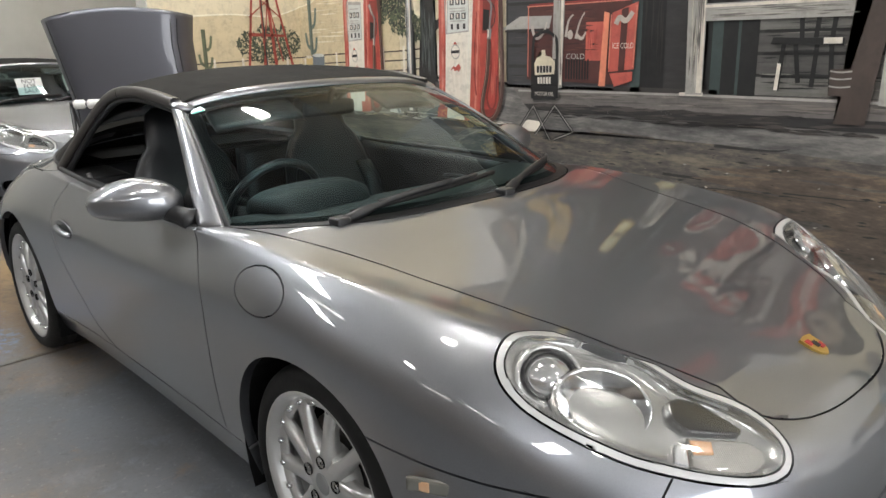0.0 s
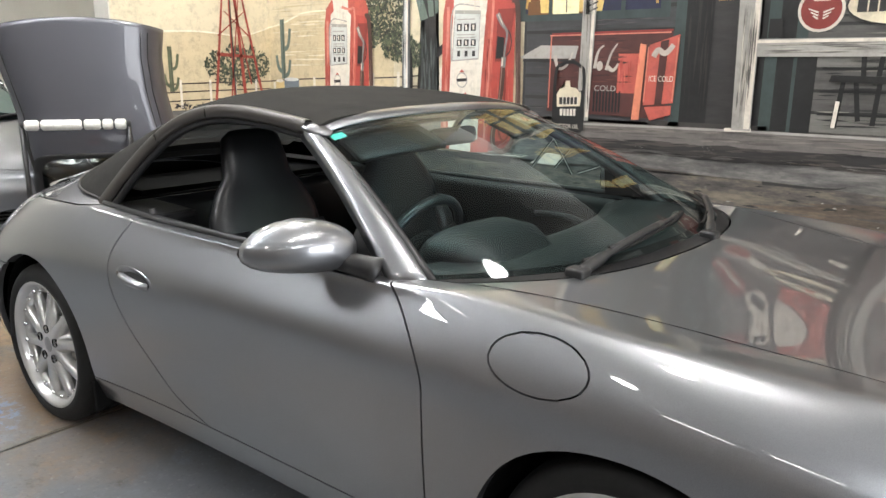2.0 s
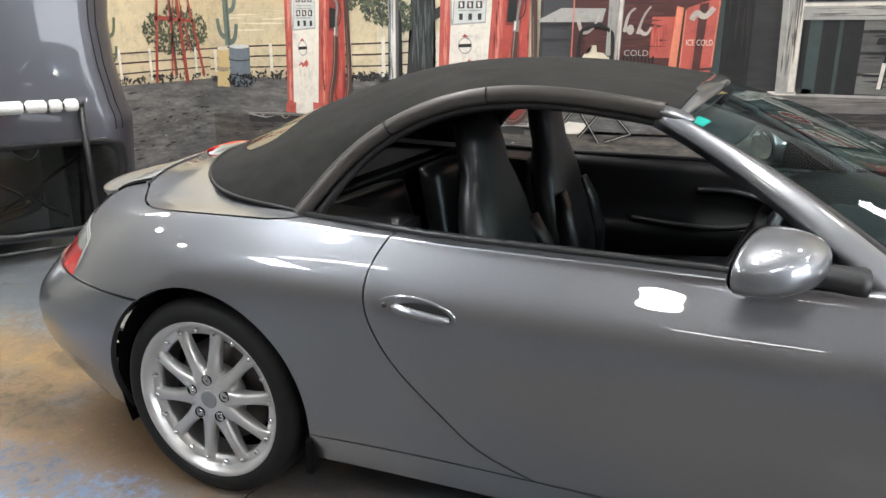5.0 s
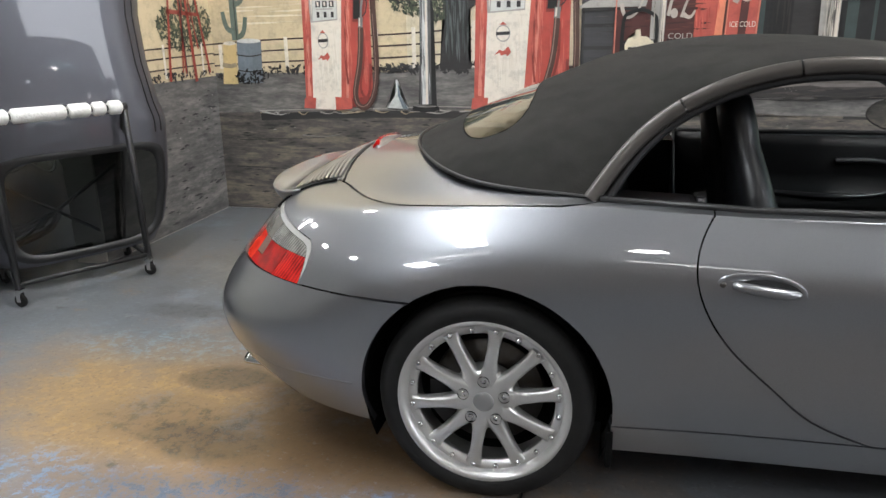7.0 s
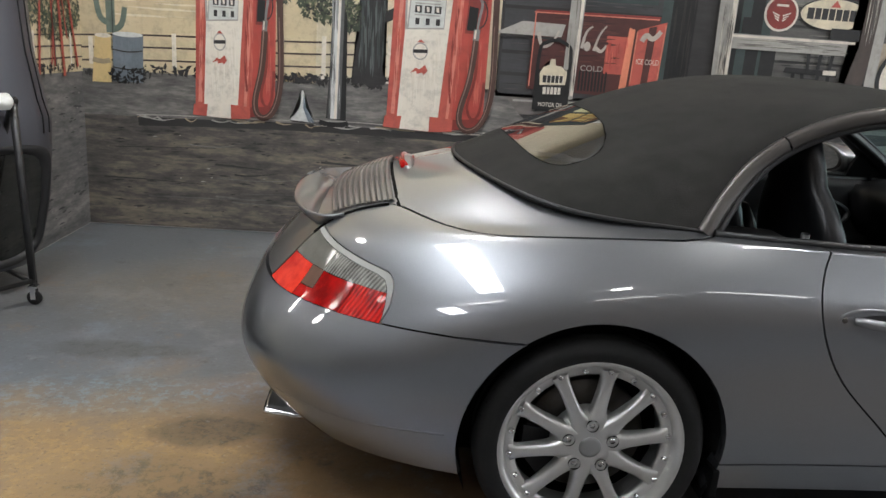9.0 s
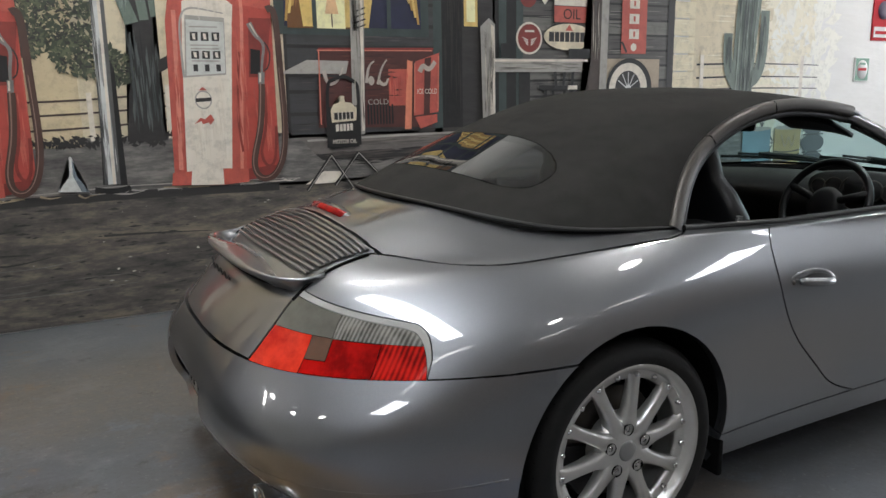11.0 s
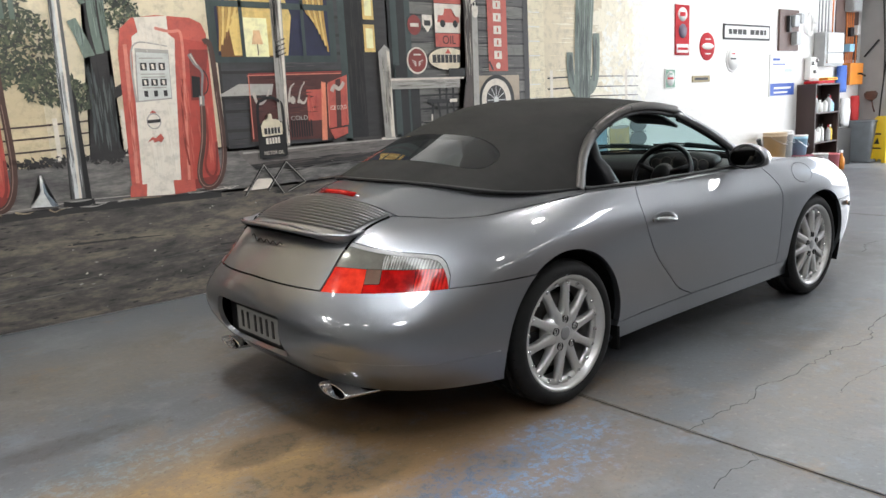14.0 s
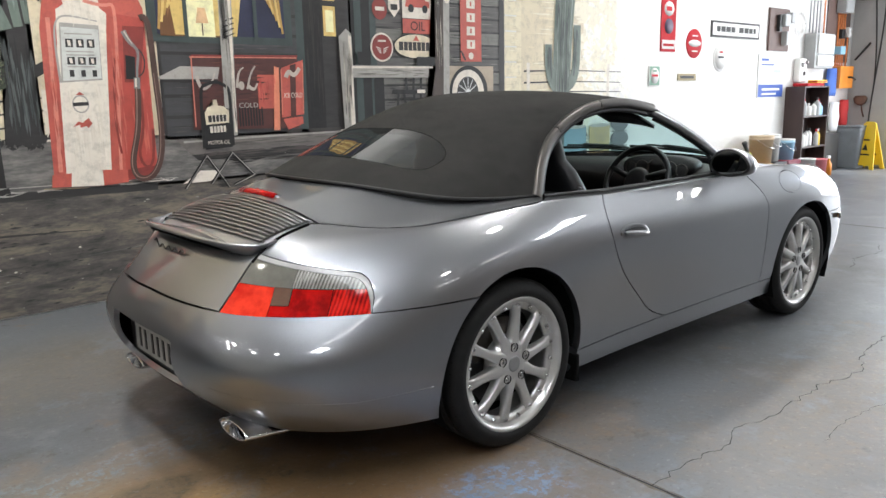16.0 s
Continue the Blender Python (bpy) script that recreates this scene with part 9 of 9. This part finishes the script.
b = empty("spray_bottle", (8.56, 2.0, 0), label="white spray bottle with orange liquid", category="bottle")
bm = bmesh.new()
lathe(bm, ((0, 0), (0.05, 0), (0.05, 0.16), (0.02, 0.21), (0.018, 0.25), (0, 0.25)), 16)
part("bottle_body", bm, M_ORANGE, b, smooth=True)
bar("trigger", b, M_SIGNWHITE, -0.05, 0.03, -0.015, 0.015, 0.25, 0.29)
bm = bmesh.new()
box(bm, 8.05, 8.60, 2.16, 2.38, 1.302, 1.345, 0.015)
box(bm, 8.35, 8.68, 2.15, 2.30, 1.347, 1.39, 0.015, mat=1)
tagged(part("folded_cloth", bm, [M_SIGNRED, M_YELLOW]), "folded red and yellow cloths on top of the shelf", "cloth")


def draped(name, x, y, z0, z1, w, mat, label, seed):
    """A hanging cloth or bag with soft folds."""
    rr = random.Random(seed)
    bm = bmesh.new()
    secs = []
    for j in range(7):
        f = j / 6
        c = Vector((x + rr.uniform(-0.01, 0.01), y, z1 + (z0 - z1) * f))
        secs.append(oval(c, (1, 0, 0), (0, 1, 0), w * (0.45 + 0.55 * math.sin(0.5 + 2.2 * f)) * rr.uniform(0.9, 1.1), 0.05, 16, 2.2))
    loft(bm, secs)
    return tagged(part(name, bm, mat, smooth=True), label, "cloth")


draped("hanging_bag", 9.33, 2.36, 1.15, 1.57, 0.17, material("blue_cloth", (0.05, 0.13, 0.45), 0.7), "blue cloth bag hung on the wall beside the shelf", 3)
draped("hanging_rag", 9.52, 2.36, 0.60, 1.05, 0.16, material("white_cloth", (0.72, 0.72, 0.72), 0.8), "white rag hung on the wall beside the shelf", 4)
draped("hanging_rag", 9.88, 2.36, 0.62, 1.08, 0.13, material("red_cloth", (0.5, 0.03, 0.03), 0.8), "red rag hung on the wall beside the shelf", 5)
# near-black box filling the space next to the shelf
bm = bmesh.new()
box(bm, 8.80, 9.45, 2.22, 2.41, 0.0, 0.58, 0.01)
tagged(part("dark_cabinet", bm, M_BLACK), "low near-black box beside the shelf", "cabinet")


def crate(x0, x1, mat, label):
    c = empty("crate", (x0, 2.02, 0), label=label, category="crate", group="crates on the floor")
    w = x1 - x0
    bar("crate_base", c, mat, 0, w, 0, 0.34, 0, 0.02)
    for z in (0.03, 0.10, 0.17, 0.24):
        for y in (0, 0.325):
            bar("slat", c, mat, 0, w, y, y + 0.015, z, z + 0.045, bevel=0.002)
        for x in (0, w - 0.015):
            bar("end_slat", c, mat, x, x + 0.015, 0.016, 0.324, z, z + 0.045, bevel=0.002)
    for x in (0.0, w - 0.03):
        for y in (0.016, 0.295):
            bar("corner_post", c, mat, x + (0.016 if x == 0 else -0.016), x + 0.03 + (0.016 if x == 0 else -0.016), y, y + 0.03, 0.021, 0.285, bevel=0.002)
    bar("lid_board", c, mat, 0, w, 0, 0.34, 0.286, 0.30)


crate(6.12, 6.85, material("ochre_plastic", (0.42, 0.24, 0.06), 0.55), "ochre slatted plastic crate on the floor")
crate(6.89, 7.25, M_BLACK, "black slatted plastic crate on the floor")
crate(7.29, 7.68, material("maroon_plastic", (0.22, 0.03, 0.05), 0.5), "maroon slatted plastic crate on the floor")


def bucket(x, y, z, r, h, mat, label, lid_mat=None):
    b = empty("bucket", (x, y, z), label=label, category="bucket", group="buckets on the crates")
    bm = bmesh.new()
    lathe(bm, ((0, 0), (r * 0.86, 0), (r * 0.98, h - 0.05), (r * 1.03, h - 0.05), (r * 1.03, h - 0.03), (r, h - 0.03), (r, h), (0, h)), 28)
    part("bucket_body", bm, mat, b, smooth=True)
    bm = bmesh.new()
    tube(bm, [(r * 1.05 * math.cos(t), -0.02 - r * 1.04 * math.sin(t), h - 0.04 - 0.12 * math.sin(t)) for t in (0, 0.5, 1.0, 1.57, 2.1, 2.6, 3.14)], 0.004, 6)
    part("bucket_handle", bm, M_CHROME, b)
    if lid_mat:
        bm = bmesh.new()
        lathe(bm, ((r * 1.04, h - 0.012), (r * 1.04, h + 0.004), (0, h + 0.006)), 28)
        part("bucket_lid", bm, lid_mat, b, smooth=True)


M_BEIGE = material("beige_plastic", (0.55, 0.42, 0.27), 0.5, second=(0.5, 0.38, 0.25), scale=5)
bucket(6.80, 2.18, 0.30, 0.155, 0.36, M_BEIGE, "large beige plastic bucket on a crate", M_BEIGE)
bucket(7.16, 2.22, 0.30, 0.12, 0.36, M_SIGNWHITE, "white plastic bucket on a crate", M_SIGNWHITE)
bucket(7.53, 2.18, 0.30, 0.115, 0.28, M_LBLUE, "pale blue plastic bucket with white lid on a crate", M_SIGNWHITE)
gun = empty("polisher", (6.34, 2.15, 0.30), label="lime and black power polisher on a crate", category="power tool")
M_LIME = material("lime_plastic", (0.50, 0.62, 0.03), 0.4)
bm = bmesh.new()
tube(bm, [(-0.16, 0, 0.06), (-0.02, 0, 0.09), (0.08, 0, 0.14)], [0.03, 0.045, 0.04], 12)
part("tool_body", bm, M_LIME, gun, smooth=True)
bm = bmesh.new()
tube(bm, [(0.06, 0, 0.13), (-0.02, 0, 0.24), (-0.06, 0, 0.30)], [0.03, 0.025, 0.035], 10)
part("tool_grip", bm, M_BLACK, gun, smooth=True)
bm = bmesh.new()
lathe(bm, ((0, 0), (0.07, 0), (0.08, 0.02), (0.03, 0.05), (0, 0.05)), 20, Matrix.Translation((0.02, 0, 0.0)))
part("pad", bm, M_BLACK, gun, smooth=True)

# bin and wet-floor sign
bin_ = empty("waste_bin", (9.86, 2.19, 0), label="tall grey plastic waste bin against the end wall", category="bin")
bm = bmesh.new()
loft(bm, [oval((0, 0, z), (1, 0, 0), (0, 1, 0), 0.16 + 0.04 * z, 0.17 + 0.05 * z, 24, 6) for z in (0, 0.02, 0.58, 0.65)])
part("bin_body", bm, M_BIN, bin_, smooth=True)
bm = bmesh.new()
loft(bm, [oval((0, 0, z), (1, 0, 0), (0, 1, 0), 0.195, 0.21, 24, 6) for z in (0.65, 0.68)])
part("bin_rim", bm, M_BIN, bin_, smooth=True)
wet = empty("floor_sign", (9.85, 1.93, 0), -15, label="yellow folding wet-floor warning sign", category="warning sign")
for e in (-1, 1):
    m = Matrix.Translation((0.135 * e, 0, 0.0)) @ Matrix.Rotation(radians(-10.5 * e), 4, "Y") @ Matrix.Rotation(radians(90), 4, "Z") @ Matrix.Rotation(radians(90), 4, "X")
    bm = bmesh.new()
    prism(bm, ((-0.20, 0), (-0.13, 0), (-0.12, 0.06), (0.12, 0.06), (0.13, 0), (0.20, 0), (0.10, 0.72), (0.06, 0.75), (-0.06, 0.75), (-0.10, 0.72)), 0.014, m)
    leaf = part("sign_leaf", bm, M_YELLOW, wet)
    for pts in (((-0.05, 0.30), (0.05, 0.30), (0.0, 0.40)), ((-0.09, 0.22), (0.09, 0.22), (0.085, 0.245), (-0.085, 0.245)), ((-0.05, 0.45), (0.05, 0.45), (0.048, 0.475), (-0.048, 0.475))):
        bm = bmesh.new()
        prism(bm, pts, 0.0165 if e > 0 else 0.0025, m @ Matrix.Translation((0, 0, 0 if e > 0 else -0.0025)))
        part("print", bm, M_SIGNBLACK, leaf)

# boxes, conduits and loose things in the far corner
bm = bmesh.new()
box(bm, 9.12, 9.98, WALL_Y - 0.018, WALL_Y - 0.002, 1.66, 3.30, 0.003)
tagged(part("backing_board", bm, M_BROWNBOARD), "brown backing board behind the conduits", "board")


def corner_box(name, x0, x1, z0, z1, d, mat, label):
    bm = bmesh.new()
    box(bm, x0, x1, WALL_Y - d, WALL_Y - 0.019, z0, z1, 0.008)
    return tagged(part(name, bm, mat), label, "electrical box")


iso = corner_box("isolator_box", 9.42, 9.92, 1.26, 1.60, 0.15, M_ORANGE, "orange electrical isolator box with black lever")
bm = bmesh.new()
tube(bm, [(9.72, WALL_Y - 0.149, 1.43), (9.72, WALL_Y - 0.20, 1.43), (9.80, WALL_Y - 0.23, 1.39)], 0.014, 8)
part("lever", bm, M_BLACK, iso)
switch = corner_box("switch_box", 9.42, 9.72, 2.40, 2.82, 0.16, M_GREYBOX, "grey metal switch box high in the corner")
bar("switch_lid", switch, M_GREYBOX, 9.435, 9.705, WALL_Y - 0.168, WALL_Y - 0.161, 2.415, 2.805, bevel=0.003)
corner_box("small_box", 9.50, 9.62, 2.02, 2.16, 0.10, M_BLACK, "small dark junction box among the conduits")
corner_box("small_box", 9.80, 9.90, 2.05, 2.20, 0.08, M_SIGNWHITE, "small white junction box among the conduits")
corner_box("socket_box", 9.42, 9.60, 1.78, 1.90, 0.13, M_LBLUE, "pale blue socket box beside the breakers")
for x, top in ((9.48, 2.40), (9.56, 2.40), (9.64, 2.40), (9.72, 3.2), (9.86, 2.05)):
    bm = bmesh.new()
    tube(bm, spline([(x, WALL_Y - 0.035, top), (x + 0.015, WALL_Y - 0.035, 2.1), (x - 0.015, WALL_Y - 0.045, 1.85), (x, WALL_Y - 0.035, 1.60)], 12), 0.013, 8)
    tagged(part("conduit", bm, M_CONDUIT), "orange conduit running down into the isolator box", "pipe", group="conduits")
for pts in ([(2.13, 3.6), (2.12, 2.9), (2.05, 2.0), (2.03, 1.33)], [(1.93, 3.6), (1.95, 2.7), (1.97, 2.1), (2.03, 1.33)], [(2.03, 1.33), (2.06, 0.9), (2.08, 0.3)], [(2.25, 2.66), (2.10, 2.62), (1.90, 2.63), (1.70, 2.66)]):
    bm = bmesh.new()
    tube(bm, spline([(FAR_X - 0.012, y, z) for y, z in pts], 18), 0.010, 6)
    tagged(part("cable", bm, M_CABLE), "black cable hanging on the end wall", "cable", group="hanging cables")
bm = bmesh.new()
tube(bm, [(FAR_X - 0.06, 2.33, 1.70), (FAR_X - 0.03, 2.26, 1.80), (FAR_X - 0.018, 2.13, 1.96)], 0.016, 8)
tagged(part("rod", bm, M_CABLE), "slanting black rod on the end wall", "rod")
bm = bmesh.new()
box(bm, FAR_X - 0.08, FAR_X - 0.002, 2.22, 2.32, 2.62, 2.74, 0.02)
tagged(part("cable_bracket", bm, M_CABLE), "dark cable bracket on the end wall", "bracket")
bm = bmesh.new()
loft(bm, [oval((FAR_X - 0.05, 2.20, z), (1, 0, 0), (0, 1, 0), 0.045, w, 16, 2.4) for z, w in ((0.99, 0.03), (1.03, 0.09), (1.10, 0.11), (1.14, 0.07))])
tube(bm, [(FAR_X - 0.05, 2.18, 0.99), (FAR_X - 0.05, 2.16, 0.88), (FAR_X - 0.05, 2.13, 0.80)], 0.01, 6)
tagged(part("hanging_tool", bm, M_RUST), "rust-red hand tool hung on the end wall", "tool")
